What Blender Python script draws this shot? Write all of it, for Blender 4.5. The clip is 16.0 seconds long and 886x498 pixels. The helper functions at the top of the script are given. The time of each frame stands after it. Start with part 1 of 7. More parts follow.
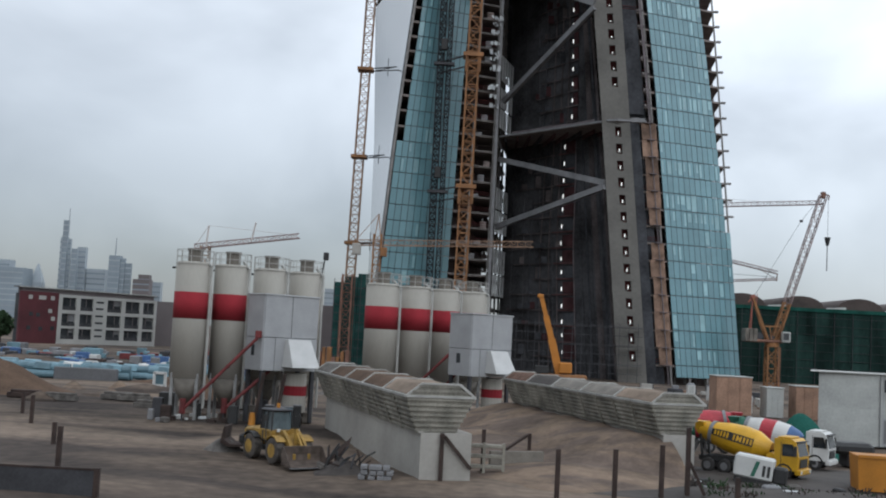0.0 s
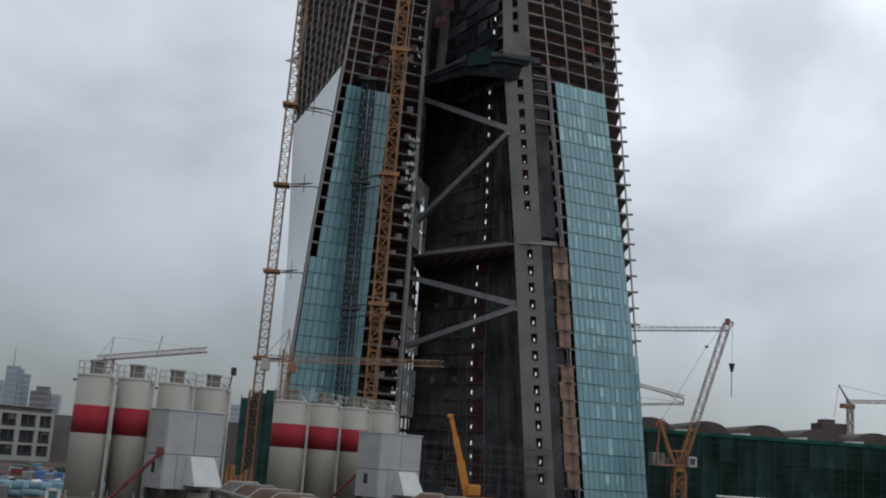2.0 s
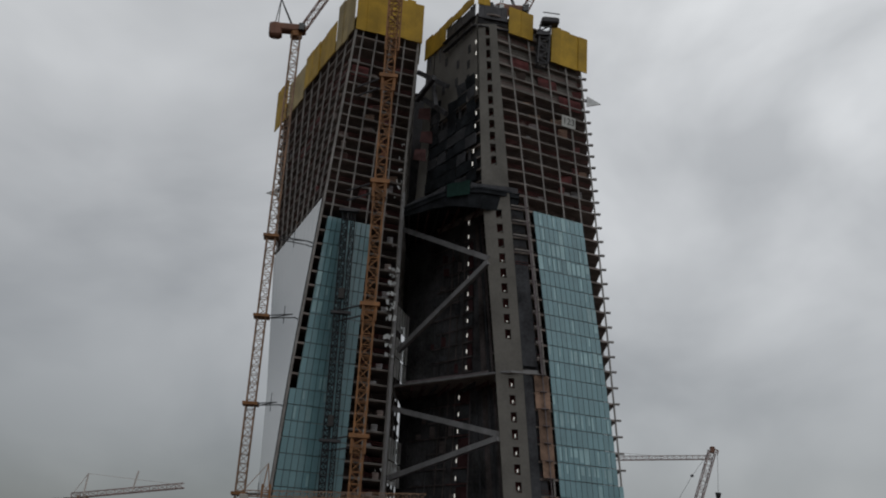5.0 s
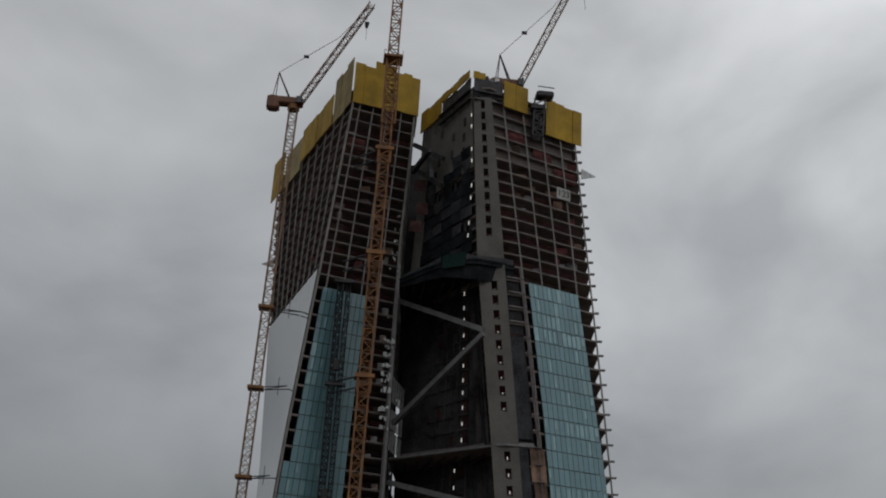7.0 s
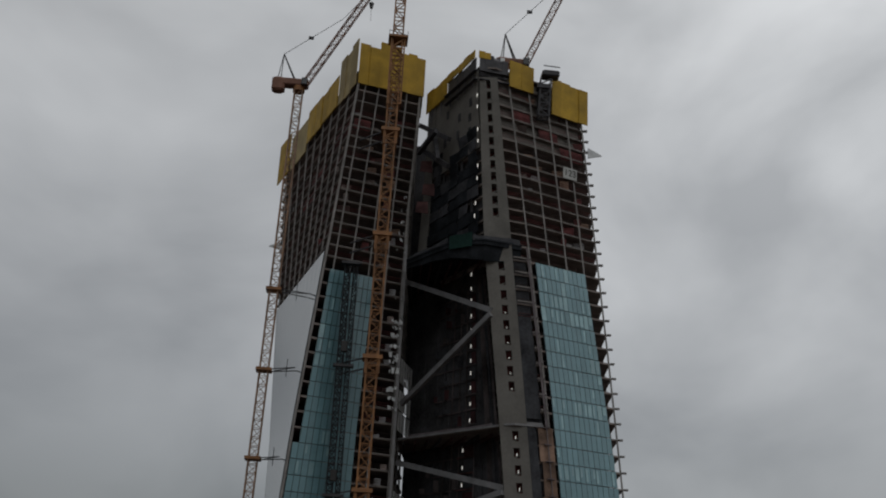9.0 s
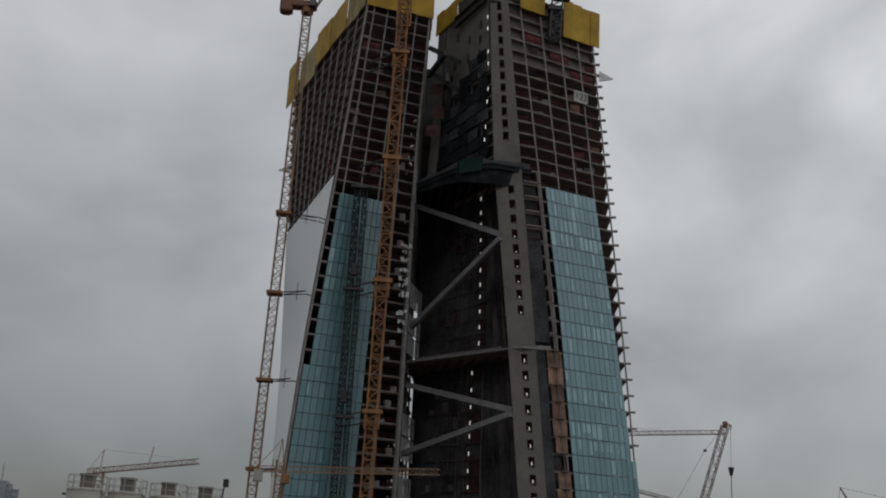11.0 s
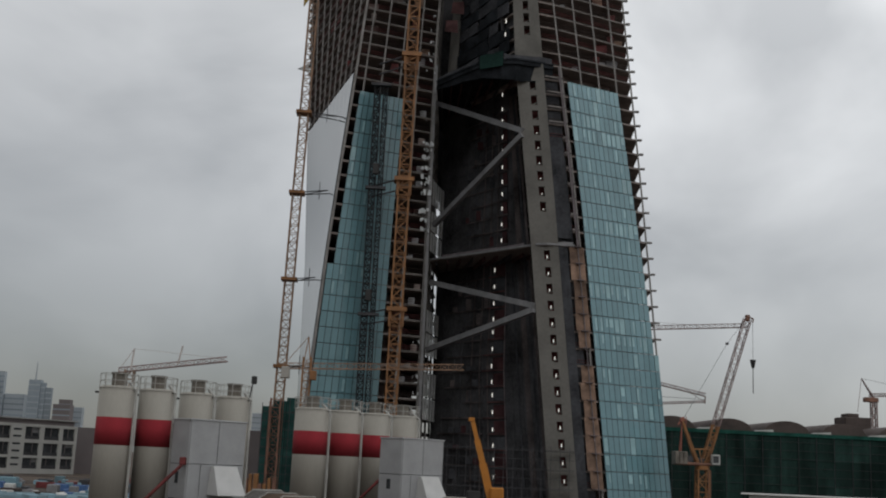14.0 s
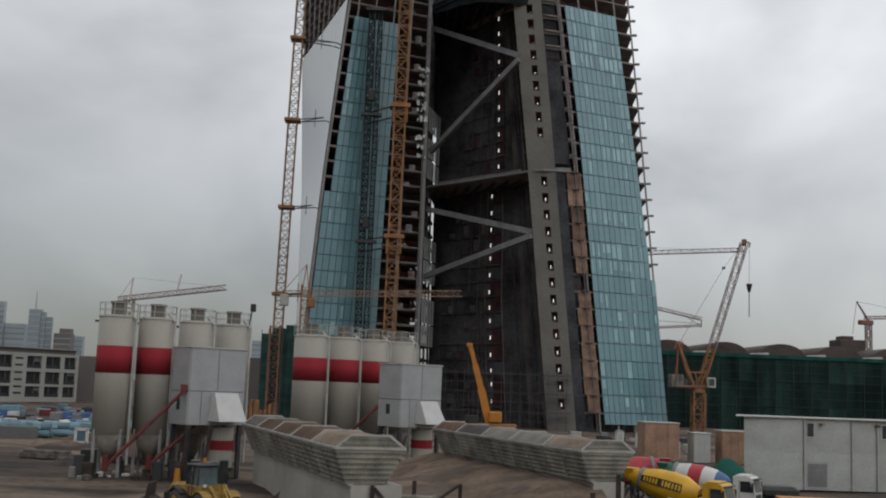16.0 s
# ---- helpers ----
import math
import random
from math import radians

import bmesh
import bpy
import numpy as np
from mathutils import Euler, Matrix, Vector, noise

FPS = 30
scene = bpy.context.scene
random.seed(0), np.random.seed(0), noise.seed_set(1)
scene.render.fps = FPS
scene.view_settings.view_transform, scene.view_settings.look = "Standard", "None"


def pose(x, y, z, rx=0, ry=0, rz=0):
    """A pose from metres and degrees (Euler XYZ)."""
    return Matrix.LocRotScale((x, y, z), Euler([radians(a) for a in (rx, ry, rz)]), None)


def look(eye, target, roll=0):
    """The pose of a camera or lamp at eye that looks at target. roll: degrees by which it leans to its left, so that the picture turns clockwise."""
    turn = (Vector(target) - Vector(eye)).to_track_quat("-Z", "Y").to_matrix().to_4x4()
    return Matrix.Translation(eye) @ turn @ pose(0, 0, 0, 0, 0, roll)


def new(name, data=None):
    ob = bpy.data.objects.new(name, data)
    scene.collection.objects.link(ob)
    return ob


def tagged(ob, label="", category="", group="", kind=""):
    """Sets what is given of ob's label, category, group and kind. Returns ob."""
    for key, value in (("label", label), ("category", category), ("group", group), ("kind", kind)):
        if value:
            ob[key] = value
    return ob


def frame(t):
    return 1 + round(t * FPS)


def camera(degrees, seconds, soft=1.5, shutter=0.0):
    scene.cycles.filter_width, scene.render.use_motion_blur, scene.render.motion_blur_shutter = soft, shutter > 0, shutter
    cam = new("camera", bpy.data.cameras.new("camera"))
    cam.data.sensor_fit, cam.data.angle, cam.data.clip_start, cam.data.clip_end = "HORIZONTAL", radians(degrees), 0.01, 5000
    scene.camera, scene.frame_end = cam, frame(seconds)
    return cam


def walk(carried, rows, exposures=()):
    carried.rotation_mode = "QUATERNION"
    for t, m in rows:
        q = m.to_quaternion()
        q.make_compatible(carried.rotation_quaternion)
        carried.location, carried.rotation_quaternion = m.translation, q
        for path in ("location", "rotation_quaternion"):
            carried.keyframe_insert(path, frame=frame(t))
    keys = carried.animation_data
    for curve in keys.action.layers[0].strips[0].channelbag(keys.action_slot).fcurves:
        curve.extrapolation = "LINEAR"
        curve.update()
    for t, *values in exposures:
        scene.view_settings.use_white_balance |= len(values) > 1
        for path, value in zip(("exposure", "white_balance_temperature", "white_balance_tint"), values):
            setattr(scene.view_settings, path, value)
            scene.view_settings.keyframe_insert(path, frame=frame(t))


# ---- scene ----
cam = camera(43.72, 16.0, soft=2.0)
EYE = 8.0  # the camera turns on the spot, on a viaduct
ROWS = [
    (0.0, 94.475, -2.997, 0.126),
    (0.5, 96.352, -3.381, -2.612),
    (1.0, 97.683, -3.231, -3.456),
    (1.5, 99.174, -3.695, -4.087),
    (2.0, 100.882, -3.885, -4.588),
    (2.5, 102.371, -3.734, -4.983),
    (3.0, 103.696, -3.195, -4.661),
    (3.5, 104.787, -3.146, -4.833),
    (4.0, 105.746, -3.225, -5.156),
    (4.5, 106.561, -2.972, -5.042),
    (5.0, 107.645, -3.068, -5.427),
    (5.2, 108.167, -2.654, -5.490),
    (7.5, 111.539, -3.217, -5.683),
    (8.0, 111.059, -3.204, -5.554),
    (8.5, 110.797, -2.912, -5.292),
    (9.0, 110.334, -2.786, -5.192),
    (9.5, 109.604, -3.157, -5.262),
    (9.7, 108.986, -3.124, -5.192),
    (12.0, 104.962, -3.143, -4.345),
    (12.5, 103.971, -3.174, -3.978),
    (13.0, 102.983, -2.829, -3.704),
    (13.5, 102.021, -2.826, -3.473),
    (14.0, 101.011, -2.580, -3.448),
    (14.5, 99.922, -2.193, -3.660),
    (15.0, 98.987, -2.147, -3.969),
    (15.5, 98.104, -2.122, -3.919),
    (16.0, 97.218, -2.108, -3.517),
]
EXPO = [(0.0, 0.34, 6050, 9), (0.5, 0.16, 6070, 9), (1.0, 0.04, 6100, 9), (2.0, -0.15, 6150, 9), (3.0, -0.46, 6350, 10), (3.5, -0.55, 6450, 10), (5.0, -0.70, 6550, 10), (7.5, -0.97, 6550, 10), (9.0, -0.95, 6550, 10), (12.5, -0.56, 6600, 10), (14.5, -0.30, 6600, 10), (16.0, -0.15, 6600, 10)]
walk(cam, [(t, pose(0, 0, EYE, rx, ry, rz)) for t, rx, ry, rz in ROWS], EXPO)

# ---- world and light: a bright overcast sky ----
world = bpy.data.worlds.new("overcast")
scene.world = world
world.use_nodes = True
wn, wl = world.node_tree.nodes, world.node_tree.links
wn.clear()
w_out = wn.new("ShaderNodeOutputWorld")
w_bg = wn.new("ShaderNodeBackground")
w_sky = wn.new("ShaderNodeTexSky")
w_sky.sky_type = "NISHITA"
w_sky.sun_disc = False
w_sky.sun_elevation, w_sky.sun_rotation = radians(38), radians(171)
w_co = wn.new("ShaderNodeTexCoord")
w_map = wn.new("ShaderNodeMapping")
w_map.inputs["Scale"].default_value = (1.5, 1.5, 2.2)
w_map.inputs["Location"].default_value = (0.35, 0.1, 0.2)
w_no = wn.new("ShaderNodeTexNoise")
w_no.inputs["Scale"].default_value = 2.4
w_no.inputs["Detail"].default_value = 5.0
w_no.inputs["Roughness"].default_value = 0.45
w_no.inputs["Distortion"].default_value = 0.35
w_rp = wn.new("ShaderNodeValToRGB")
w_rp.color_ramp.elements[0].position, w_rp.color_ramp.elements[0].color = 0.32, (0.562, 0.580, 0.596, 1)
w_rp.color_ramp.elements[1].position, w_rp.color_ramp.elements[1].color = 0.66, (1.03, 1.055, 1.075, 1)
# brighter overhead than at the horizon, and a little brighter towards the sun's side
w_sep = wn.new("ShaderNodeSeparateXYZ")
w_hi = wn.new("ShaderNodeValToRGB")
for e, (pos, v) in zip((w_hi.color_ramp.elements[0], w_hi.color_ramp.elements[1], w_hi.color_ramp.elements.new(0.12), w_hi.color_ramp.elements.new(0.22), w_hi.color_ramp.elements.new(0.42)), ((0.0, 0.28), (1.0, 0.88), (0.12, 0.445), (0.22, 0.66), (0.42, 1.07))):
    e.position, e.color = pos, (v, v, v, 1)
w_side = wn.new("ShaderNodeMapRange")
w_side.inputs["From Min"].default_value, w_side.inputs["From Max"].default_value = -0.4, 0.4
w_side.inputs["To Min"].default_value, w_side.inputs["To Max"].default_value = 0.79, 1.31
w_m1, w_m2 = wn.new("ShaderNodeMixRGB"), wn.new("ShaderNodeMixRGB")
for w_m in (w_m1, w_m2):
    w_m.blend_type = "MULTIPLY"
    w_m.inputs["Fac"].default_value = 1.0
w_mx = wn.new("ShaderNodeMixRGB")
w_mx.inputs["Fac"].default_value = 0.985
wl.new(w_co.outputs["Generated"], w_map.inputs["Vector"])
wl.new(w_co.outputs["Generated"], w_sep.inputs["Vector"])
wl.new(w_sep.outputs["Z"], w_hi.inputs["Fac"])
wl.new(w_sep.outputs["X"], w_side.inputs["Value"])
wl.new(w_map.outputs["Vector"], w_no.inputs["Vector"])
wl.new(w_no.outputs["Fac"], w_rp.inputs["Fac"])
wl.new(w_rp.outputs["Color"], w_m1.inputs["Color1"])
wl.new(w_hi.outputs["Color"], w_m1.inputs["Color2"])
wl.new(w_m1.outputs["Color"], w_m2.inputs["Color1"])
wl.new(w_side.outputs["Result"], w_m2.inputs["Color2"])
wl.new(w_sky.outputs["Color"], w_mx.inputs["Color1"])
wl.new(w_m2.outputs["Color"], w_mx.inputs["Color2"])
wl.new(w_mx.outputs["Color"], w_bg.inputs["Color"])
w_bg.inputs["Strength"].default_value = 1.0
wl.new(w_bg.outputs["Background"], w_out.inputs["Surface"])

sun = new("sun", bpy.data.lights.new("sun", "SUN"))
sun.data.energy, sun.data.angle, sun.data.color = 0.3, radians(40), (1.0, 0.97, 0.93)
sun.matrix_world = look((25, -100, 130), (0, 60, 0))


# ---- materials ----
def material(name, color, rough=0.7, metal=0.0, vary=0.15, scale=1.0, bump=0.1, spec=0.5, fine=14.0, random=0.0, second=None, ior=1.45, stretch=(1, 1, 1)):
    """Principled surface with two scales of variation in colour, and fine relief."""
    m = bpy.data.materials.new(name)
    m.use_nodes = True
    n, l = m.node_tree.nodes, m.node_tree.links
    p = n["Principled BSDF"]
    p.inputs["Roughness"].default_value, p.inputs["Metallic"].default_value = rough, metal
    p.inputs["Specular IOR Level"].default_value, p.inputs["IOR"].default_value = spec, ior
    co = n.new("ShaderNodeTexCoord")
    mp = n.new("ShaderNodeMapping")
    mp.inputs["Scale"].default_value = stretch
    l.new(co.outputs["Object"], mp.inputs["Vector"])
    big, small = n.new("ShaderNodeTexNoise"), n.new("ShaderNodeTexNoise")
    big.inputs["Scale"].default_value, small.inputs["Scale"].default_value = scale, scale * fine
    big.inputs["Detail"].default_value, small.inputs["Detail"].default_value = 4.0, 3.0
    l.new(mp.outputs["Vector"], big.inputs["Vector"])
    l.new(mp.outputs["Vector"], small.inputs["Vector"])
    add = n.new("ShaderNodeMath")
    add.operation = "MULTIPLY_ADD"
    add.inputs[1].default_value = 0.35
    l.new(small.outputs["Fac"], add.inputs[0])
    l.new(big.outputs["Fac"], add.inputs[2])
    ramp = n.new("ShaderNodeValToRGB")
    dark = tuple(c * (1 - vary * 1.6) for c in color)
    light = tuple(min(1, c * (1 + vary)) for c in (second or color))
    ramp.color_ramp.elements[0].position, ramp.color_ramp.elements[0].color = 0.42, (*dark, 1)
    ramp.color_ramp.elements[1].position, ramp.color_ramp.elements[1].color = 0.92, (*light, 1)
    l.new(add.outputs[0], ramp.inputs["Fac"])
    tint = ramp.outputs["Color"]
    if random:
        info = n.new("ShaderNodeObjectInfo")
        rng = n.new("ShaderNodeMapRange")
        rng.inputs["To Min"].default_value, rng.inputs["To Max"].default_value = 1 - random, 1 + random
        l.new(info.outputs["Random"], rng.inputs["Value"])
        mul = n.new("ShaderNodeMixRGB")
        mul.blend_type = "MULTIPLY"
        mul.inputs["Fac"].default_value = 1.0
        l.new(tint, mul.inputs["Color1"])
        l.new(rng.outputs["Result"], mul.inputs["Color2"])
        tint = mul.outputs["Color"]
    l.new(tint, p.inputs["Base Color"])
    if bump:
        b = n.new("ShaderNodeBump")
        b.inputs["Strength"].default_value, b.inputs["Distance"].default_value = bump, 0.05
        l.new(small.outputs["Fac"], b.inputs["Height"])
        l.new(b.outputs["Normal"], p.inputs["Normal"])
    return m


def glowing(name, color, strength):
    m = bpy.data.materials.new(name)
    m.use_nodes = True
    p = m.node_tree.nodes["Principled BSDF"]
    p.inputs["Base Color"].default_value = (*color, 1)
    p.inputs["Emission Color"].default_value = (*color, 1)
    p.inputs["Emission Strength"].default_value = strength
    return m


M_GROUND = material("site_sand", (0.093, 0.073, 0.059), 0.95, vary=0.42, scale=0.05, bump=0.5, spec=0.2, fine=22, second=(0.148, 0.118, 0.095))
def rutted(m, turn, scale, low):
    """Trodden sand with wet stains, long tyre-worn streaks and fine grit."""
    n, l = m.node_tree.nodes, m.node_tree.links
    p = n["Principled BSDF"]
    old = p.inputs["Base Color"].links[0].from_socket
    co = n.new("ShaderNodeTexCoord")
    mp = n.new("ShaderNodeMapping")
    mp.inputs["Rotation"].default_value = (0, 0, radians(turn))
    mp.inputs["Scale"].default_value = scale
    st, gr = n.new("ShaderNodeTexNoise"), n.new("ShaderNodeTexNoise")
    st.inputs["Scale"].default_value, st.inputs["Detail"].default_value, st.inputs["Distortion"].default_value = 1.0, 4.0, 1.1
    gr.inputs["Scale"].default_value, gr.inputs["Detail"].default_value = 1.3, 5.0
    l.new(co.outputs["Object"], mp.inputs["Vector"])
    l.new(mp.outputs["Vector"], st.inputs["Vector"])
    l.new(co.outputs["Object"], gr.inputs["Vector"])
    r1, r2 = n.new("ShaderNodeValToRGB"), n.new("ShaderNodeValToRGB")
    r1.color_ramp.elements[0].position, r1.color_ramp.elements[0].color = 0.42, (low, low, low * 1.06, 1)
    r1.color_ramp.elements[1].position, r1.color_ramp.elements[1].color = 0.57, (1.18, 1.14, 1.09, 1)
    r2.color_ramp.elements[0].position, r2.color_ramp.elements[0].color = 0.35, (0.84, 0.84, 0.85, 1)
    r2.color_ramp.elements[1].position, r2.color_ramp.elements[1].color = 0.65, (1.07, 1.07, 1.06, 1)
    l.new(st.outputs["Fac"], r1.inputs["Fac"])
    l.new(gr.outputs["Fac"], r2.inputs["Fac"])
    a, b = n.new("ShaderNodeMixRGB"), n.new("ShaderNodeMixRGB")
    for k in (a, b):
        k.blend_type = "MULTIPLY"
        k.inputs["Fac"].default_value = 1.0
    l.new(old, a.inputs["Color1"])
    l.new(r1.outputs["Color"], a.inputs["Color2"])
    l.new(a.outputs["Color"], b.inputs["Color1"])
    l.new(r2.outputs["Color"], b.inputs["Color2"])
    l.new(b.outputs["Color"], p.inputs["Base Color"])


rutted(M_GROUND, 12, (0.028, 0.085, 1), 0.44)
M_SAND = material("loose_sand", (0.160, 0.122, 0.094), 0.95, vary=0.25, scale=0.3, bump=0.6, spec=0.2)
rutted(M_SAND, 70, (0.16, 0.30, 1), 0.80)
M_RUSTSAND = material("red_gravel", (0.13, 0.08, 0.06), 0.95, vary=0.3, scale=1.2, bump=0.6, spec=0.2)
M_MUD = material("wet_mud", (0.06, 0.052, 0.047), 0.75, vary=0.35, scale=0.25, bump=0.4, spec=0.3)
M_GRAVEL = material("dark_gravel", (0.13, 0.12, 0.11), 0.95, vary=0.4, scale=1.5, bump=0.8, spec=0.2)
M_CONC = material("concrete", (0.345, 0.33, 0.30), 0.85, vary=0.14, scale=0.25, bump=0.25, spec=0.3)
M_PIER = material("pier_concrete", (0.155, 0.149, 0.136), 0.85, vary=0.2, scale=0.12, bump=0.2, spec=0.3)
M_SLAB = material("slab_concrete", (0.215, 0.185, 0.17), 0.85, vary=0.3, scale=0.2, bump=0.2, spec=0.3)
M_EDGEBEAM = material("slab_edge", (0.20, 0.185, 0.175), 0.85, vary=0.35, scale=0.5, bump=0.2, spec=0.3)
M_COLUMN = material("column_concrete", (0.25, 0.24, 0.23), 0.8, vary=0.25, scale=0.3, bump=0.2, spec=0.3)
M_INNER = material("inner_walls", (0.225, 0.185, 0.172), 0.9, vary=0.45, scale=0.25, bump=0.1, spec=0.2)
# Near-black in the colour itself, for the atrium's unlit depth.
M_ATRIUM_SHADE = material("atrium_shade", (0.066, 0.066, 0.070), 0.9, vary=0.55, scale=0.10, bump=0.1, spec=0.2)
# Hung nets, and sheets for the unlit rooms beside the glass.
M_SCREEN = material("black_net_and_shade", (0.060, 0.062, 0.068), 0.95, vary=0.45, scale=0.15, bump=0.3, spec=0.1, fine=9)
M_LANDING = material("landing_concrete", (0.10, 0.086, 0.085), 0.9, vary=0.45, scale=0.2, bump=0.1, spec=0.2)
M_EARTH = material("brown_earth", (0.10, 0.066, 0.046), 0.95, vary=0.35, scale=0.3, bump=0.6, spec=0.2)
M_DUSTY_TYRE = material("dusty_tyre", (0.075, 0.066, 0.058), 0.95, vary=0.4, scale=2.5)
M_CONCDRY = material("trodden_track", (0.225, 0.175, 0.135), 0.95, vary=0.3, scale=0.25, bump=0.5, spec=0.2)
# Reds dimmed in the colour itself for the dark atrium.
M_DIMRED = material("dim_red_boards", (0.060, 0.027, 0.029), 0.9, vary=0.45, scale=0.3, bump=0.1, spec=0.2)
M_PINK = material("dull_red_landing", (0.105, 0.055, 0.055), 0.85, vary=0.4, scale=0.4, bump=0.1, spec=0.2)
M_JIB = material("jib_dull_pink", (0.27, 0.20, 0.19), 0.7, vary=0.3, scale=0.5)
M_RED_FLOOR = material("red_formwork", (0.13, 0.042, 0.042), 0.8, vary=0.4, scale=0.4, bump=0.1, spec=0.2)
M_STEEL = material("grey_steel", (0.20, 0.20, 0.205), 0.55, 0.3, vary=0.2, scale=0.4)
M_EDGE = material("edge_steel", (0.14, 0.12, 0.125), 0.6, 0.2, vary=0.3, scale=0.4)
M_DARKSTEEL = material("dark_steel", (0.055, 0.055, 0.06), 0.6, 0.3, vary=0.3, scale=0.6)
M_HOIST = material("hoist_steel", (0.034, 0.038, 0.042), 0.9, vary=0.3, scale=0.6, spec=0.1)
M_RUST = material("rusty_steel", (0.045, 0.030, 0.025), 0.85, 0.1, vary=0.4, scale=1.2, bump=0.3)
M_CRANE = material("crane_orange", (0.25, 0.115, 0.042), 0.6, vary=0.3, scale=0.35)
M_CRANE_PALE = material("crane_pale", (0.27, 0.165, 0.105), 0.6, vary=0.3, scale=0.35)
M_CRANE_DARK = material("crane_brown", (0.19, 0.095, 0.065), 0.7, vary=0.3, scale=0.4)
M_BUCKET = material("worn_bucket", (0.11, 0.085, 0.07), 0.7, 0.2, vary=0.4, scale=2)
M_CRANE_WHITE = material("crane_white", (0.55, 0.50, 0.47), 0.6, vary=0.2, scale=0.5)
M_CRANE_RED = material("crane_red", (0.30, 0.10, 0.07), 0.6, vary=0.2, scale=0.5)
M_BOOM = material("boom_yellow", (0.42, 0.16, 0.02), 0.45, vary=0.15, scale=0.5)
M_FORM = material("formwork_yellow", (0.42, 0.26, 0.02), 0.7, vary=0.22, scale=0.25, random=0.12, fine=9)
M_FORM_TAN = material("formwork_tan", (0.36, 0.28, 0.13), 0.75, vary=0.2, scale=0.25, random=0.1)
M_GLASS = material("facade_glass", (0.150, 0.280, 0.315), 0.15, vary=0.10, scale=0.06, bump=0.02, ior=1.6, random=0.10)
M_GLASS_LIGHT = material("facade_glass_blind", (0.25, 0.41, 0.44), 0.15, vary=0.12, scale=0.3, bump=0.02, ior=1.6, random=0.15)
M_GLASS_PALE = material("facade_glass_pale", (0.17, 0.20, 0.21), 0.12, vary=0.1, scale=0.05, bump=0.02, ior=1.9)
M_MULLION = material("mullion", (0.030, 0.062, 0.070), 0.4, 0.4, vary=0.2)
M_PLY = material("plywood", (0.28, 0.17, 0.115), 0.75, vary=0.25, scale=0.5, random=0.2, fine=8)
M_PLANK = material("weathered_planks", (0.205, 0.132, 0.095), 0.85, vary=0.35, scale=0.5, random=0.3, fine=8)
M_SILO = material("silo_paint", (0.335, 0.318, 0.28), 0.9, vary=0.08, scale=0.5, bump=0.05, stretch=(1, 1, 0.25))
M_SILO_RED = material("silo_red", (0.235, 0.016, 0.024), 0.92, vary=0.12, scale=0.5, bump=0.05)
M_LEG = material("leg_steel", (0.24, 0.24, 0.235), 0.7, 0.1, vary=0.3, scale=0.8)
M_CONE = material("silo_cone", (0.165, 0.148, 0.125), 0.7, vary=0.3, scale=0.8)
M_PANEL = material("grey_cladding", (0.32, 0.325, 0.33), 0.55, vary=0.09, scale=0.6, bump=0.05)
M_HOOD = material("hood_white", (0.46, 0.46, 0.45), 0.5, vary=0.08, scale=0.8)
M_BIN = material("bin_steel", (0.245, 0.232, 0.195), 0.7, 0.1, vary=0.42, scale=0.6, bump=0.1)
M_WHITE = material("white_paint", (0.52, 0.52, 0.50), 0.5, vary=0.1, scale=0.6)
M_SHED = material("container_grey", (0.385, 0.395, 0.375), 0.6, vary=0.2, scale=0.3)
M_YELLOW = material("machine_yellow", (0.52, 0.29, 0.012), 0.45, vary=0.18, scale=0.9)
M_LOADER = material("dusty_yellow", (0.30, 0.18, 0.035), 0.6, vary=0.4, scale=1.4)
M_DARKRED = material("dark_red_paint", (0.13, 0.022, 0.022), 0.6, vary=0.3, scale=1)
M_DRUM = material("drum_yellow", (0.56, 0.31, 0.012), 0.4, vary=0.15, scale=0.8)
M_TYRE = material("tyre", (0.035, 0.033, 0.032), 0.9, vary=0.3, scale=3)
M_DARK = material("dark_glass", (0.02, 0.025, 0.03), 0.12, vary=0.2, scale=1, bump=0)
M_BLACK = material("black_paint", (0.025, 0.025, 0.025), 0.6, vary=0.3, scale=1)
M_BLUE = material("blue_paint", (0.05, 0.11, 0.25), 0.5, vary=0.2, scale=1)
M_RED = material("red_paint", (0.36, 0.028, 0.04), 0.5, vary=0.2, scale=1)
M_GREEN = material("green_paint", (0.03, 0.13, 0.085), 0.6, vary=0.25, scale=1)
M_ORANGE = material("orange_paint", (0.42, 0.17, 0.018), 0.55, vary=0.15, scale=0.6)
M_NET = material("green_netting", (0.016, 0.040, 0.034), 0.9, vary=0.45, scale=0.10, bump=0.3, spec=0.1, fine=20)
# Tone varies per strip in place of the folds' faint shading.
M_NETSTRIP = material("folded_green_netting", (0.016, 0.036, 0.031), 0.9, vary=0.5, scale=0.12, bump=0.4, spec=0.1, fine=16, random=0.35, stretch=(2.5, 1, 0.4))
M_NET_LIGHT = material("green_net_light", (0.018, 0.078, 0.062), 0.9, vary=0.3, scale=0.3, bump=0.2, spec=0.1)
M_BRICK = material("red_cladding", (0.088, 0.022, 0.027), 0.7, vary=0.2, scale=0.2)
M_OFFICE = material("office_white", (0.40, 0.40, 0.38), 0.7, vary=0.1, scale=0.2)
M_WINDOW = material("window_dark", (0.05, 0.055, 0.06), 0.15, vary=0.3, scale=0.3, bump=0)
M_ROOF = material("dark_roofing", (0.12, 0.12, 0.125), 0.8, vary=0.2, scale=0.2)
M_HALLROOF = material("hall_roof", (0.085, 0.065, 0.058), 0.85, vary=0.3, scale=0.1)
# These two blue-greys carry the distance haze of the skyline in the paint.
M_CITY = material("far_tower_haze", (0.31, 0.35, 0.38), 0.5, vary=0.1, scale=0.02, random=0.12)
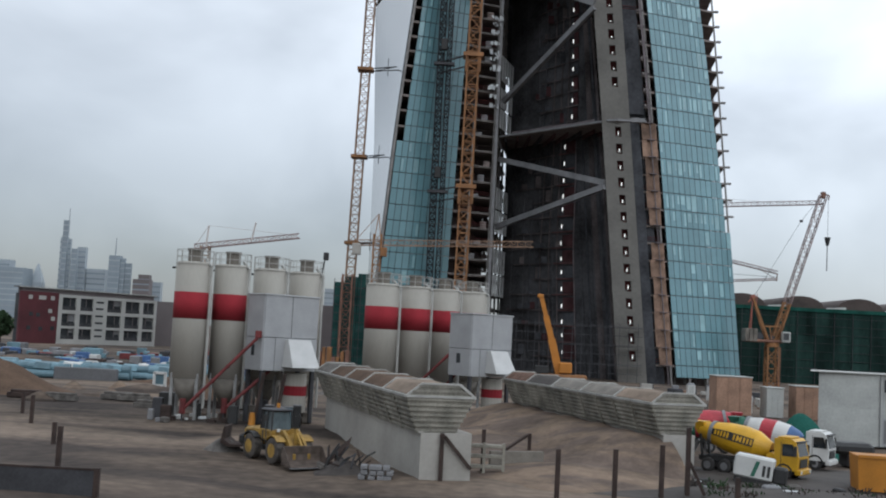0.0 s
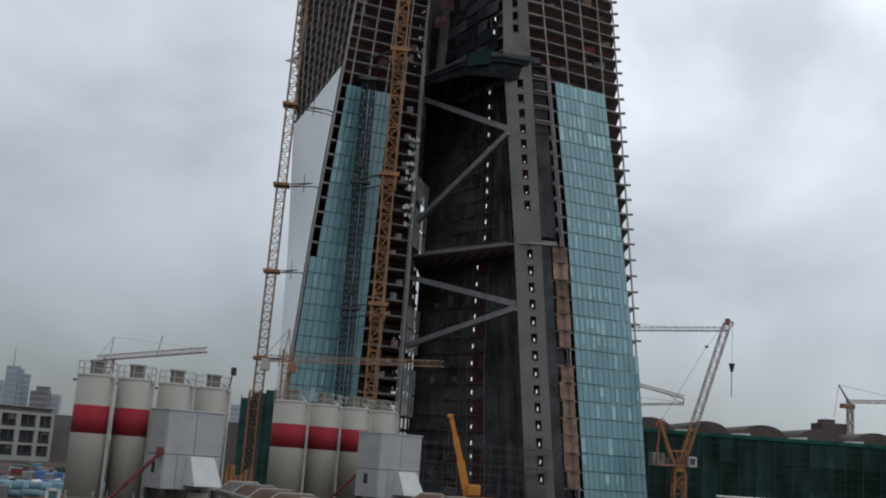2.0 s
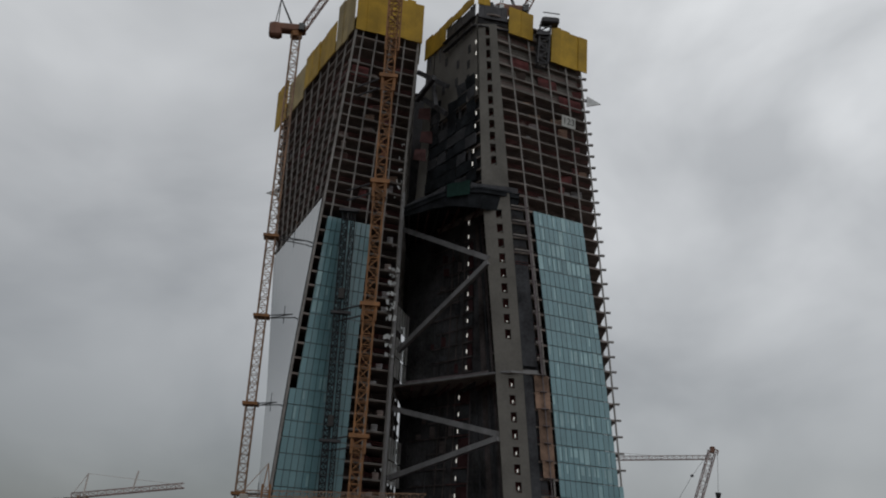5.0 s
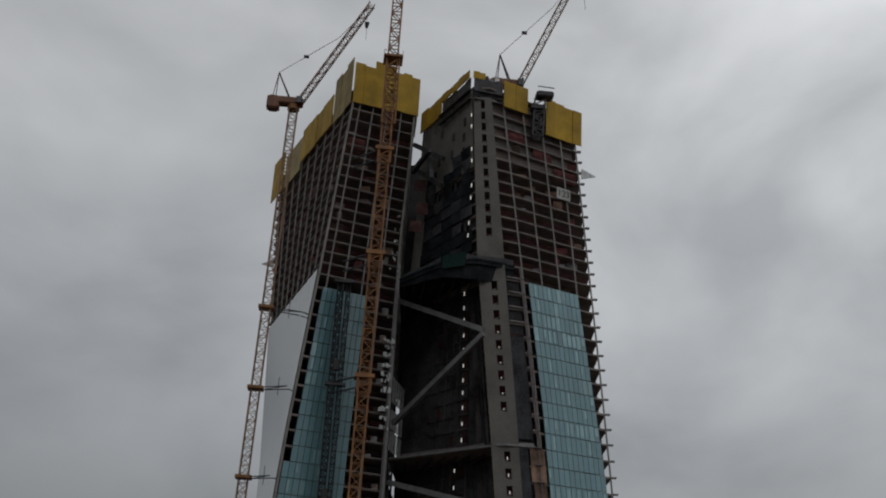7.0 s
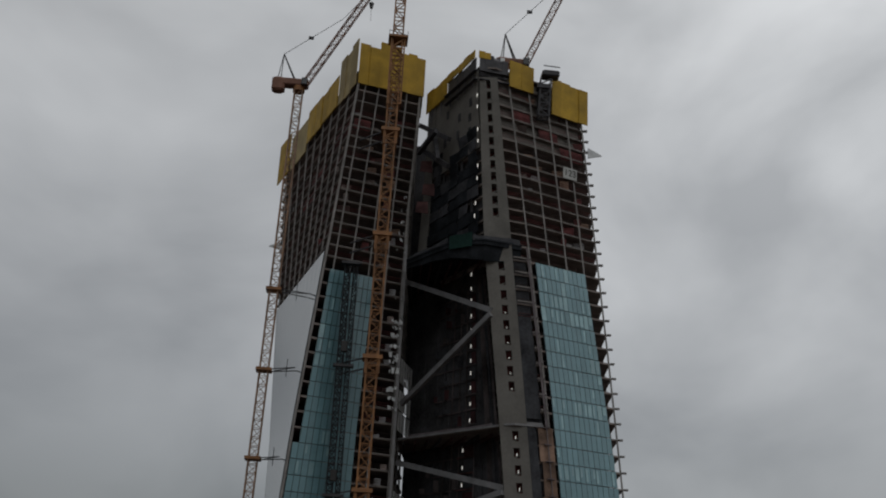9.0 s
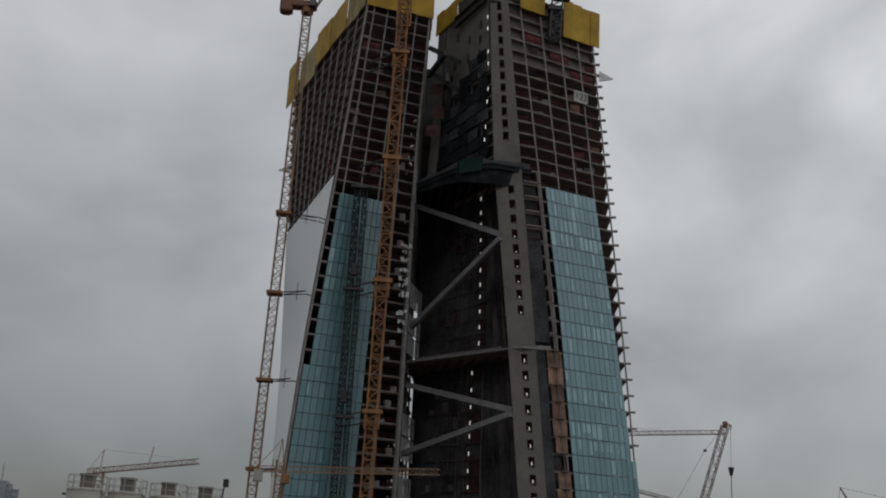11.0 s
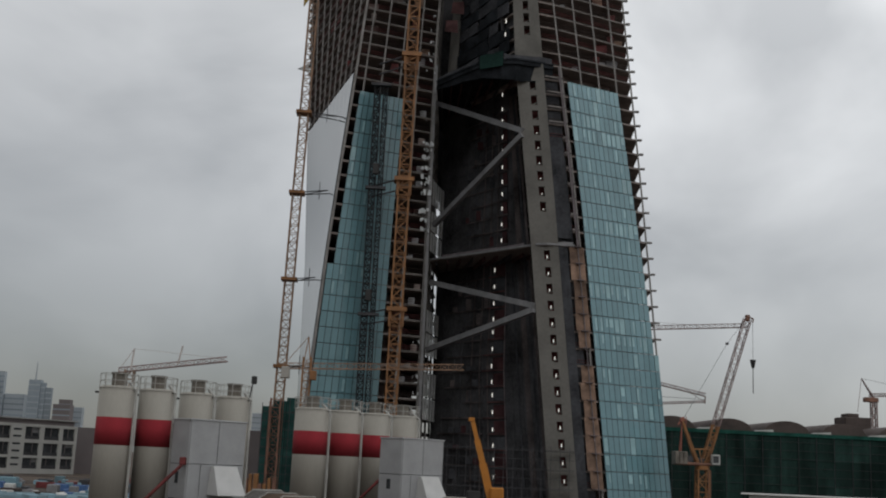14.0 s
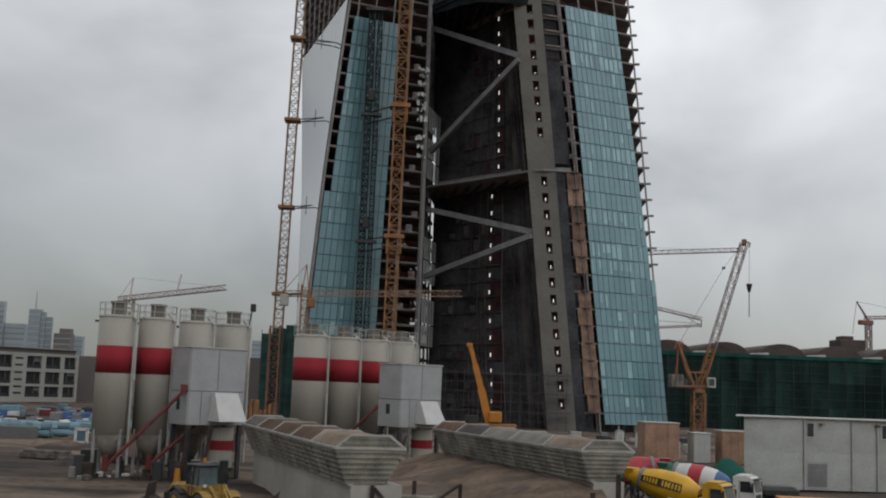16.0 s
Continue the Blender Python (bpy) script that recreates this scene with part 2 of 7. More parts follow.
M_CITY_DARK = material("far_tower_haze_dark", (0.225, 0.265, 0.295), 0.5, vary=0.12, scale=0.02, random=0.15)
M_CITY_BROWN = material("far_tower_brown", (0.15, 0.13, 0.13), 0.7, vary=0.15, scale=0.02)
M_LEAF = material("foliage", (0.035, 0.06, 0.03), 0.9, vary=0.4, scale=0.4, spec=0.1)
M_PIPE = material("pale_blue_wrap", (0.125, 0.215, 0.255), 0.5, vary=0.25, scale=0.5, random=0.3)
M_SHEET = material("plastic_sheet", (0.62, 0.65, 0.66), 0.4, vary=0.25, scale=0.5, bump=0.3)
# Near-white paint for sky brightness coming through the inner panes.
M_PANE_SKY = material("sky_bright_pane", (0.80, 0.82, 0.82), 0.5, vary=0.15, scale=0.5, bump=0.2)
M_CABGLASS = material("cab_glass", (0.10, 0.125, 0.135), 0.08, vary=0.3, scale=1.5, bump=0.0, ior=1.7)
M_TEAL = material("teal_netting", (0.028, 0.075, 0.068), 0.95, vary=0.3, scale=0.3, bump=0.3, spec=0.1)
# Near-black for hung nets; also carries the upper deck's underside shade.
M_NET_DECKSHADE = material("net_and_deck_shade", (0.022, 0.025, 0.029), 0.95, vary=0.5, scale=0.2, bump=0.4, spec=0.1, fine=9)
M_LAMP = glowing("work_light", (1.0, 0.97, 0.9), 0.9)
M_RAIL = material("galvanised_rail", (0.40, 0.395, 0.37), 0.5, 0.4, vary=0.15)


# ---- mesh helpers ----
class Mesh:
    """Collects boxes, beams, tubes and plates into one mesh."""

    def __init__(self):
        self.v, self.f = [], []

    def poly(self, pts):
        k = len(self.v)
        self.v += [tuple(p) for p in pts]
        self.f.append(tuple(range(k, k + len(pts))))
        return self

    def hexa(self, lo, hi):
        """A closed body between two loops of equal length."""
        k, n = len(self.v), len(lo)
        self.v += [tuple(p) for p in lo] + [tuple(p) for p in hi]
        self.f.append(tuple(range(k + n - 1, k - 1, -1)))
        self.f.append(tuple(range(k + n, k + 2 * n)))
        for i in range(n):
            j = (i + 1) % n
            self.f.append((k + i, k + j, k + n + j, k + n + i))
        return self

    def box(self, x0, y0, z0, x1, y1, z1, m=None):
        lo = [(x0, y0, z0), (x1, y0, z0), (x1, y1, z0), (x0, y1, z0)]
        hi = [(x, y, z1) for x, y, _ in lo]
        if m is not None:
            lo, hi = [m @ Vector(p) for p in lo], [m @ Vector(p) for p in hi]
        return self.hexa(lo, hi)

    def soft(self, x0, y0, z0, x1, y1, z1, b=0.06, m=None):
        """A box with chamfered edges."""
        def loop(z, i):
            c = [(x0 + i + b, y0 + i), (x1 - i - b, y0 + i), (x1 - i, y0 + i + b), (x1 - i, y1 - i - b), (x1 - i - b, y1 - i), (x0 + i + b, y1 - i), (x0 + i, y1 - i - b), (x0 + i, y0 + i + b)]
            p = [Vector((x, y, z)) for x, y in c]
            return [m @ q for q in p] if m is not None else p
        rings = [loop(z0, b), loop(z0 + b, 0), loop(z1 - b, 0), loop(z1, b)]
        return self.rings(rings)

    def rings(self, rings, caps=True):
        k, n = len(self.v), len(rings[0])
        for r in rings:
            self.v += [tuple(p) for p in r]
        for a in range(len(rings) - 1):
            for i in range(n):
                j = (i + 1) % n
                self.f.append((k + a * n + i, k + a * n + j, k + (a + 1) * n + j, k + (a + 1) * n + i))
        if caps:
            self.f.append(tuple(range(k + n - 1, k - 1, -1)))
            e = k + (len(rings) - 1) * n
            self.f.append(tuple(range(e, e + n)))
        return self

    def beam(self, a, b, w, h=None, up=(0, 0, 1)):
        a, b = Vector(a), Vector(b)
        d = (b - a).normalized()
        s = d.cross(Vector(up))
        if s.length < 1e-4:
            s = d.cross(Vector((1, 0, 0)))
        s.normalize()
        u = s.cross(d)
        s, u = s * w / 2, u * (h or w) / 2
        return self.hexa([a - s - u, a + s - u, a + s + u, a - s + u], [b - s - u, b + s - u, b + s + u, b - s + u])

    def tube(self, a, b, r0, r1=None, n=12, caps=True):
        a, b = Vector(a), Vector(b)
        r1 = r0 if r1 is None else r1
        d = (b - a).normalized()
        s = d.cross(Vector((0, 0, 1)))
        if s.length < 1e-4:
            s = Vector((1, 0, 0))
        s.normalize()
        u = s.cross(d)
        ring = [s * math.cos(2 * math.pi * i / n) + u * math.sin(2 * math.pi * i / n) for i in range(n)]
        return self.rings([[a + q * r0 for q in ring], [b + q * r1 for q in ring]], caps)

    def lattice(self, a, b, w, bay, chord=0.2, lace=0.09, h=None, triangle=False):
        """A square (or triangular) lattice between two points: chords, frames and diagonals."""
        a, b = Vector(a), Vector(b)
        d = b - a
        length = d.length
        d.normalize()
        s = d.cross(Vector((0, 0, 1)))
        if s.length < 0.05:
            s = Vector((1, 0, 0)) - d * d.x
        s.normalize()
        u = s.cross(d)
        h = h or w
        if triangle:
            corners = [s * w / 2, u * h, -s * w / 2]
        else:
            corners = [s * w / 2 + u * h / 2, -s * w / 2 + u * h / 2, -s * w / 2 - u * h / 2, s * w / 2 - u * h / 2]
        n = max(1, round(length / bay))
        for c in corners:
            self.beam(a + c, b + c, chord)
        m = len(corners)
        for k in range(n):
            p, q = a + d * (length * k / n), a + d * (length * (k + 1) / n)
            for i in range(m):
                c, e = corners[i], corners[(i + 1) % m]
                self.beam(p + c, p + e, lace)
                if k % 2:
                    c, e = e, c
                self.beam(p + c, q + e, lace)
        return self


def part(name, mesh, mat, parent=None, label="", smooth=False):
    data = bpy.data.meshes.new(name)
    base = Vector((0, 0, 0))
    o = parent
    while o is not None:
        base += o.location
        o = o.parent
    data.from_pydata([(x - base.x, y - base.y, z - base.z) for x, y, z in mesh.v] if parent is not None and parent.get("_w") else mesh.v, [], mesh.f)
    data.materials.append(mat)
    if smooth:
        data.shade_smooth()
    ob = new(name, data)
    if parent is not None:
        ob.parent = parent
        if parent.get("_w"):
            ob["_w"] = 1
    if label:
        ob["label"] = label
    return ob


def thing(name, at, label, category, group="", kind="", rz=None):
    """An empty at a thing's base. With no rz its parts are given in the place's own coordinates, else in the thing's."""
    ob = new(name)
    ob.empty_display_size = 0.3
    ob.location = at
    if rz is None:
        ob["_w"] = 1
    else:
        ob.rotation_euler = (0, 0, radians(rz))
    return tagged(ob, label, category, group, kind)


def pol(az, dist, z=0.0):
    """A place by its bearing from the viewpoint (degrees, clockwise from ahead), distance and height."""
    return Vector((dist * math.sin(radians(az)), dist * math.cos(radians(az)), z))


def knots(table, z):
    """Linear interpolation in rows of (z, value, ...)."""
    for lo, hi in zip(table, table[1:]):
        if z <= hi[0] or hi is table[-1]:
            k = (z - lo[0]) / (hi[0] - lo[0])
            return [p + (q - p) * k for p, q in zip(lo[1:], hi[1:])]


def edge(table):
    return lambda z: pol(*knots(table, z), z)

# ---- ground ----
def ground():
    m = Mesh()
    n = 90
    def line(k, reach):
        s = k / n * 2 - 1
        return math.copysign(abs(s) ** 3.2, s) * reach
    xs = [line(i, 3200) for i in range(n + 1)]
    ys = [line(i, 3200) + 80 for i in range(n + 1)]
    def height(x, y):
        near = max(0.0, 1 - math.hypot(x, y - 90) / 150)
        return near * (0.55 * noise.noise((x * 0.09, y * 0.09, 0)) + 0.22 * noise.noise((x * 0.35, y * 0.35, 3))) - 0.12 * near
    k = len(m.v)
    for y in ys:
        for x in xs:
            m.v.append((x, y, height(x, y)))
    for j in range(n):
        for i in range(n):
            a = j * (n + 1) + i
            m.f.append((a, a + 1, a + n + 2, a + n + 1))
    ob = part("ground", m, M_GROUND, smooth=True)
    tagged(ob, "trampled brown sand and mud of the building site", "ground", kind="structure")


ground()

# ---- the two office towers ----
LEVELS = []
z = 4.2
while z < 141:
    LEVELS.append(z)
    z += 3.75 if z < 58 else 3.57 if z < 98 else 3.1

E1 = edge([(0, -4.05, 300), (60, -4.2, 304), (150, -5.0, 328), (170, -5.1, 331)])
E2 = edge([(0, -4.05, 256), (36, -3.47, 256), (56, -3.16, 256), (76, -2.75, 256), (95, -2.34, 257), (150, -1.25, 260), (170, -0.9, 261)])
E3 = edge([(0, 2.0, 265), (110, 2.05, 265), (150, 2.4, 266), (170, 2.5, 266)])
E4 = edge([(0, 2.9, 300), (110, 2.4, 300), (150, 2.3, 300), (170, 2.3, 300)])
E5 = edge([(0, -1.6, 350), (170, -2.0, 350)])
LEFT = [E2, E3, E4, E5, E1]

N = edge([(0, 8.9, 243), (60, 7.48, 243), (100, 6.4, 243), (122, 6.05, 243), (140, 5.8, 243), (160, 5.5, 243)])
PR = edge([(0, 10.35, 242.5), (60, 8.9, 242.5), (140, 6.88, 243), (160, 6.4, 243)])
A = edge([(0, 11.6, 243), (65, 9.95, 244), (140, 7.6, 245), (160, 7.0, 245)])
B = edge([(0, 14.95, 253), (68, 13.45, 255), (140, 11.75, 258), (160, 11.3, 258)])
C = edge([(0, 13.6, 292), (140, 11.3, 292), (160, 11.1, 292)])
D = edge([(0, 5.4, 300), (140, 5.2, 300), (160, 5.1, 300)])
L = edge([(0, 2.9, 270), (98, 2.85, 270), (125, 3.1, 268), (160, 3.1, 267)])
RIGHT = [A, B, C, D, L, N, PR]


def NI(z):
    """Below the upper deck the atrium's face stands back behind the pier."""
    p = N(z)
    return Vector((p.x * 1.05, p.y * 1.05, z))


def LI(z):
    p = L(z)
    return Vector((p.x * 1.05, p.y * 1.05, z))


RIGHT_LOW = [A, B, C, D, LI, NI, PR]


def mix(p, q, k):
    return p + (q - p) * k


def inset(corners, z, k):
    pts = [c(z) for c in corners]
    mid = sum(pts, Vector()) / len(pts)
    return [mix(mid, p, k) for p in pts]


def slab(parent, corners, z, thick, mat, name="floor_slab", k=1.0, label=""):
    part(name, Mesh().hexa([p - Vector((0, 0, thick)) for p in inset(corners, z, k)], inset(corners, z, k)), mat, parent, label)


def column(parent, at, z0, z1, size, mat=None, label=""):
    m = Mesh()
    zs = [z0 + (z1 - z0) * i / 8 for i in range(9)]
    h = size / 2
    m.rings([[at(z) + Vector((dx * h, dy * h, 0)) for dx, dy in ((-1, -1), (1, -1), (1, 1), (-1, 1))] for z in zs])
    return part("column", m, mat or M_COLUMN, parent, label)


def on(p, q, k):
    return lambda z: mix(p(z), q(z), k)


def outward(p, q, z):
    """The level direction out of a tower's face."""
    d = q(z) - p(z)
    n = Vector((d.y, -d.x, 0)).normalized()
    ring = [c(z) for c in (LEFT if p in LEFT else RIGHT)]
    mid = sum(ring, Vector()) / len(ring)
    return n if n.dot(mix(p(z), q(z), 0.5) - mid) > 0 else -n


tower_l = thing("office_tower", E2(0), "unfinished glass and concrete high-rise with open upper floors", "high-rise", "twin towers")
tower_r = thing("office_tower", A(0), "unfinished glass high-rise with pale concrete pier and open floors", "high-rise", "twin towers")

for z in LEVELS:
    slab(tower_l, LEFT, z, 0.5, M_SLAB)
for z in LEVELS:
    slab(tower_r, RIGHT if z > 98 else RIGHT_LOW, z, 0.42, M_SLAB)
for z in (144.3, 147.6, 150.9, 154.2):
    slab(tower_l, LEFT, z, 0.42, M_SLAB)

# inner cores
def core(parent, corners, z0, z1, k, mat):
    zs = [z0 + (z1 - z0) * i / 6 for i in range(7)]
    part("core", Mesh().rings([inset(corners, z, k) for z in zs]), mat, parent, "dark bare concrete core walls")


core(tower_l, LEFT, 0, 98, 0.70, M_INNER)
core(tower_l, LEFT, 98.02, 158, 0.62, M_INNER)
core(tower_r, RIGHT_LOW, 0, 98, 0.72, M_INNER)
core(tower_r, RIGHT, 98.02, 148, 0.76, M_INNER)

# columns of the left tower: front, left side, right side
for k in (0.004, 0.12, 0.33, 0.56, 0.78, 0.996):
    column(tower_l, on(E2, E3, k), 0, 156, 0.36 if 0.1 < k < 0.9 else 0.55)
for i in range(1, 10):
    column(tower_l, on(E2, E1, i / 9.5), 0 if i > 8 else 96, 154, 0.4)
for i in range(1, 4):
    column(tower_l, on(E3, E4, i / 4), 0, 154, 0.55)
# columns of the right tower
for k in (0.004, 0.27, 0.52, 0.77, 0.985):
    column(tower_r, on(A, B, k), 0, 144, 0.34)
for i in range(1, 4):
    column(tower_r, on(B, C, i / 3.2), 0, 142, 0.55)
for i in range(1, 6):
    column(tower_r, on(NI, LI, i / 6), 0, 98, 0.6, M_ATRIUM_SHADE)
    column(tower_r, on(N, L, i / 6), 98.1, 140, 0.6, M_ATRIUM_SHADE)


# ---- glass faces, pane by pane ----
def panes(parent, p, q, k0, k1, n, zs, skip=(), lights=0.12, out=0.35, seed=1, mat=None, budget=300):
    """Panes between the bearings k0..k1 of a face, n to a storey, each on its own frame."""
    rnd = random.Random(seed)
    rest = Mesh()
    frame_mesh = Mesh()
    count = 0
    for z0, z1 in zip(zs, zs[1:]):
        busy = rnd.choice((0.2, 0.5, 1.0, 1.0, 2.2))  # blinds drawn on some storeys more than on others
        for i in range(n):
            if skip and skip(i, z0):
                continue
            end = k1(z0) if callable(k1) else k1
            a, b = k0 + (end - k0) * i / n, k0 + (end - k0) * (i + 1) / n
            o0, o1 = outward(p, q, z0) * out, outward(p, q, z1) * out
            g = 0.085
            w = (q(z0) - p(z0)).length
            da = 0.055 / w
            lo = [mix(p(z0), q(z0), a + da), mix(p(z0), q(z0), b - da)]
            hi = [mix(p(z1), q(z1), a + da), mix(p(z1), q(z1), b - da)]
            up = Vector((0, 0, g))
            tilt = outward(p, q, z0) * rnd.uniform(-0.02, 0.02)
            quad = [lo[0] + o0 + up + tilt, lo[1] + o0 + up, hi[1] + o1 - up + tilt, hi[0] + o1 - up]
            back = [v - outward(p, q, z0) * 0.1 for v in quad]
            light = rnd.random() < lights * 0.2 * busy
            if rnd.random() < lights * 2.6 * busy:
                f0, f1 = rnd.choice(((0.08, 0.92), (0.08, 0.92), (0.35, 0.92)))
                s = outward(p, q, z0) * 0.015
                g0, g1 = rnd.choice(((0.1, 0.5), (0.5, 0.9), (0.12, 0.88)))
                low = [mix(mix(quad[0], quad[1], g), mix(quad[3], quad[2], g), f) for g, f in ((g0, f0), (g1, f0), (g1, f1), (g0, f1))]
                low = [mix(v, (low[0] + low[1] + low[2] + low[3]) / 4, 0.08) + s for v in low]
                part("light_panel", Mesh().hexa([v - s * 0.8 for v in low], low), M_GLASS_LIGHT, parent)
            m = Mesh().hexa(back, quad)
            frame_mesh.beam(back[0], back[3], 0.21 if parent is tower_l else 0.16, 0.12)
            frame_mesh.beam(back[0], back[1], 0.16, 0.1)
            if count < budget:
                part("pane", m, M_GLASS_LIGHT if light else (mat or M_GLASS), parent)
            else:
                rest.hexa(back, quad)
            count += 1
    part("mullion_grid", frame_mesh, M_MULLION, parent, "dark green aluminium mullions")
    if rest.v:
        tagged(part("upper_panes", rest, mat or M_GLASS, parent), kind="stuff")


GZ = [z for z in LEVELS if z < 99]
GZR = [1.6] + GZ
panes(tower_r, A, B, 0.065, lambda z: min(0.93, 0.94 - (z - 34) * 0.0029), 11, GZR, seed=3, lights=0.11, budget=300)
panes(tower_r, A, B, 0.932, 1.0, 1, [z for z in GZR if z < 36], seed=4, lights=0.3, budget=40)
panes(tower_l, E2, E3, 0.02, 0.625, 10, GZ, skip=lambda i, z: i == 0 and z > 52, seed=5, lights=0.05, budget=260)
# the long left face, seen along its surface
for i in range(12):
    a, b = 0.015 + 0.97 * i / 12, 0.015 + 0.97 * (i + 1) / 12 - 0.001
    zs = [0.5 + 100.4 * k / 10 for k in range(11)]
    rings = []
    for z in zs:
        o = outward(E2, E1, z) * 0.35
        p, q = mix(E2(z), E1(z), a) + o, mix(E2(z), E1(z), b) + o
        rings.append([p, q, q - o * 0.4, p - o * 0.4])
    part("glass_strip", Mesh().rings(rings), M_GLASS_PALE, tower_l, "pale sky-reflecting glazing")

# ---- concrete pier of the right tower, with door openings ----
def pier():
    ob = thing("concrete_pier", N(0), "pale concrete stair shaft wall with a column of openings", "shaft wall")
    o = Vector((0, -0.9, 0))
    for z0, z1 in zip(LEVELS, LEVELS[1:] + [143.5]):
        m = Mesh()
        def strip(a, b, za, zb):
            d = Vector((0, 0.7, 0))
            lo = [mix(N(za), PR(za), a) + o, mix(N(za), PR(za), b) + o, mix(N(za), PR(za), b) + o + d, mix(N(za), PR(za), a) + o + d]
            hi = [mix(N(zb), PR(zb), a) + o, mix(N(zb), PR(zb), b) + o, mix(N(zb), PR(zb), b) + o + d, mix(N(zb), PR(zb), a) + o + d]
            m.hexa(lo, hi)
        hole = not (55 < z0 < 61 or 93 < z0 < 103)
        mid = 0.56 if z0 < 100 else 0.49
        if hole:
            strip(0, mid - 0.11, z0, z1)
            strip(mid + 0.11, 1, z0, z1)
            strip(mid - 0.11, mid + 0.11, z0 + 2.6, z1)
            strip(mid - 0.11, mid + 0.11, z0, z0 + 0.35)
        else:
            strip(0, 1, z0, z1)
        part("wall_panel", m, M_PIER, ob)
        if hole and z0 < 140:
            lamp = Mesh()
            c = mix(N(z0), PR(z0), mid + 0.01) + Vector((0, 0.35, 0))
            lamp.box(c.x - 0.08, c.y, z0 + 0.9, c.x + 0.08, c.y + 0.12, z0 + (1.7 if z0 < 57 else 1.35))
            s0, s1 = mix(N(z0), PR(z0), mid - 0.10), mix(N(z0), PR(z0), mid + 0.10)
            part("stair_flight", Mesh().beam(s0 + Vector((0, -0.1, 0.5)), s1 + Vector((0, -0.1, 1.1)), 0.2, 0.28), M_PIER, ob)
            if z0 < 84:
                part("work_light", lamp, M_LAMP, ob, "small white work light")
    # backing wall, left return, head of the shaft
    zs = [0, 30, 60, 100, 143]
    part("back_wall", Mesh().rings([[mix(N(z), PR(z), 0.2) + Vector((0, 1.4, 0)), mix(N(z), PR(z), 0.8) + Vector((0, 1.4, 0)), mix(N(z), PR(z), 0.8) + Vector((0, 2.0, 0)), mix(N(z), PR(z), 0.2) + Vector((0, 2.0, 0))] for z in zs]), M_RED_FLOOR, ob, "dark red inner wall")
    part("foot_wall", Mesh().hexa([N(0) + o, PR(0) + o, PR(0) - o, N(0) - o], [N(4.2) + o, PR(4.2) + o, PR(4.2) - o, N(4.2) - o]), M_PIER, ob)


pier()

# dark sheets on the right tower's atrium side and far end: netting and shade
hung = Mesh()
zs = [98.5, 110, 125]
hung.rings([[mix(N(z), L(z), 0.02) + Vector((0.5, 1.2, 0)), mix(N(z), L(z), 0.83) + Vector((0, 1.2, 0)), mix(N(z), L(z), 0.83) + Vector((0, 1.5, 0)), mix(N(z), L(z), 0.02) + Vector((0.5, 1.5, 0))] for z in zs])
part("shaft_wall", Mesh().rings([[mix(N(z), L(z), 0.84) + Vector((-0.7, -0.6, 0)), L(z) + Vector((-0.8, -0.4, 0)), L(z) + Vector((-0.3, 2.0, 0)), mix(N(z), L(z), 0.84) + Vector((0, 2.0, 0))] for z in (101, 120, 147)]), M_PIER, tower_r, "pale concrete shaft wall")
part("hung_netting", hung, M_ATRIUM_SHADE, tower_r, "dark sheet for netting and unlit depth")


def shaft(f, z, out):
    return mix(N(z), L(z), f) + Vector((-0.55 - out, -0.35 - out, 0))


part("shaft_wall", Mesh().rings([[shaft(0.0, z, 0), shaft(0.86, z, 0), shaft(0.86, z, -1.0), shaft(0.0, z, -1.0)] for z in (124.5, 135, 146)]), M_PIER, tower_r, "bare concrete shaft wall")
# Each opening is a dark plate on the wall, its gloom painted.
for f, z in ((0.10, 137.2), (0.12, 133.2), (0.32, 135.5), (0.35, 131.0), (0.13, 129.4), (0.56, 139.0), (0.60, 131.5)):
    part("shaft_opening", Mesh().rings([[shaft(f, zz, 0.05), shaft(f + 0.05, zz, 0.05), shaft(f + 0.05, zz, -0.1), shaft(f, zz, -0.1)] for zz in (z, z + 2.2)]), M_ATRIUM_SHADE, tower_r, "dark wall opening")
# Sheet in place of the shaded void at the back of the landings.
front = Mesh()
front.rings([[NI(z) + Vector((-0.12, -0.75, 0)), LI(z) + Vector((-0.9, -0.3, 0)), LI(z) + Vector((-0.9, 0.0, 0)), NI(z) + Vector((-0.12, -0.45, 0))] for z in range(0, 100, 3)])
part("hung_netting", front, M_ATRIUM_SHADE, tower_r, "dark sheet for netting and unlit depth")
LIGHTS = [(0, 0.42), (30, 0.41), (57, 0.34), (60, 0.27), (95, 0.16), (120, 0.03), (150, 0.02)]


def atrium(f, z, out=0.0):
    """A place on the atrium face, f of the way from the pier to its far end."""
    p, q = (NI(z), LI(z)) if z < 98 else (N(z), L(z))
    return mix(p, q, f) + Vector((-0.35 - 0.75 * f - out * 0.4, -0.95 - out + 0.4 * f, 0))


rnd = random.Random(15)
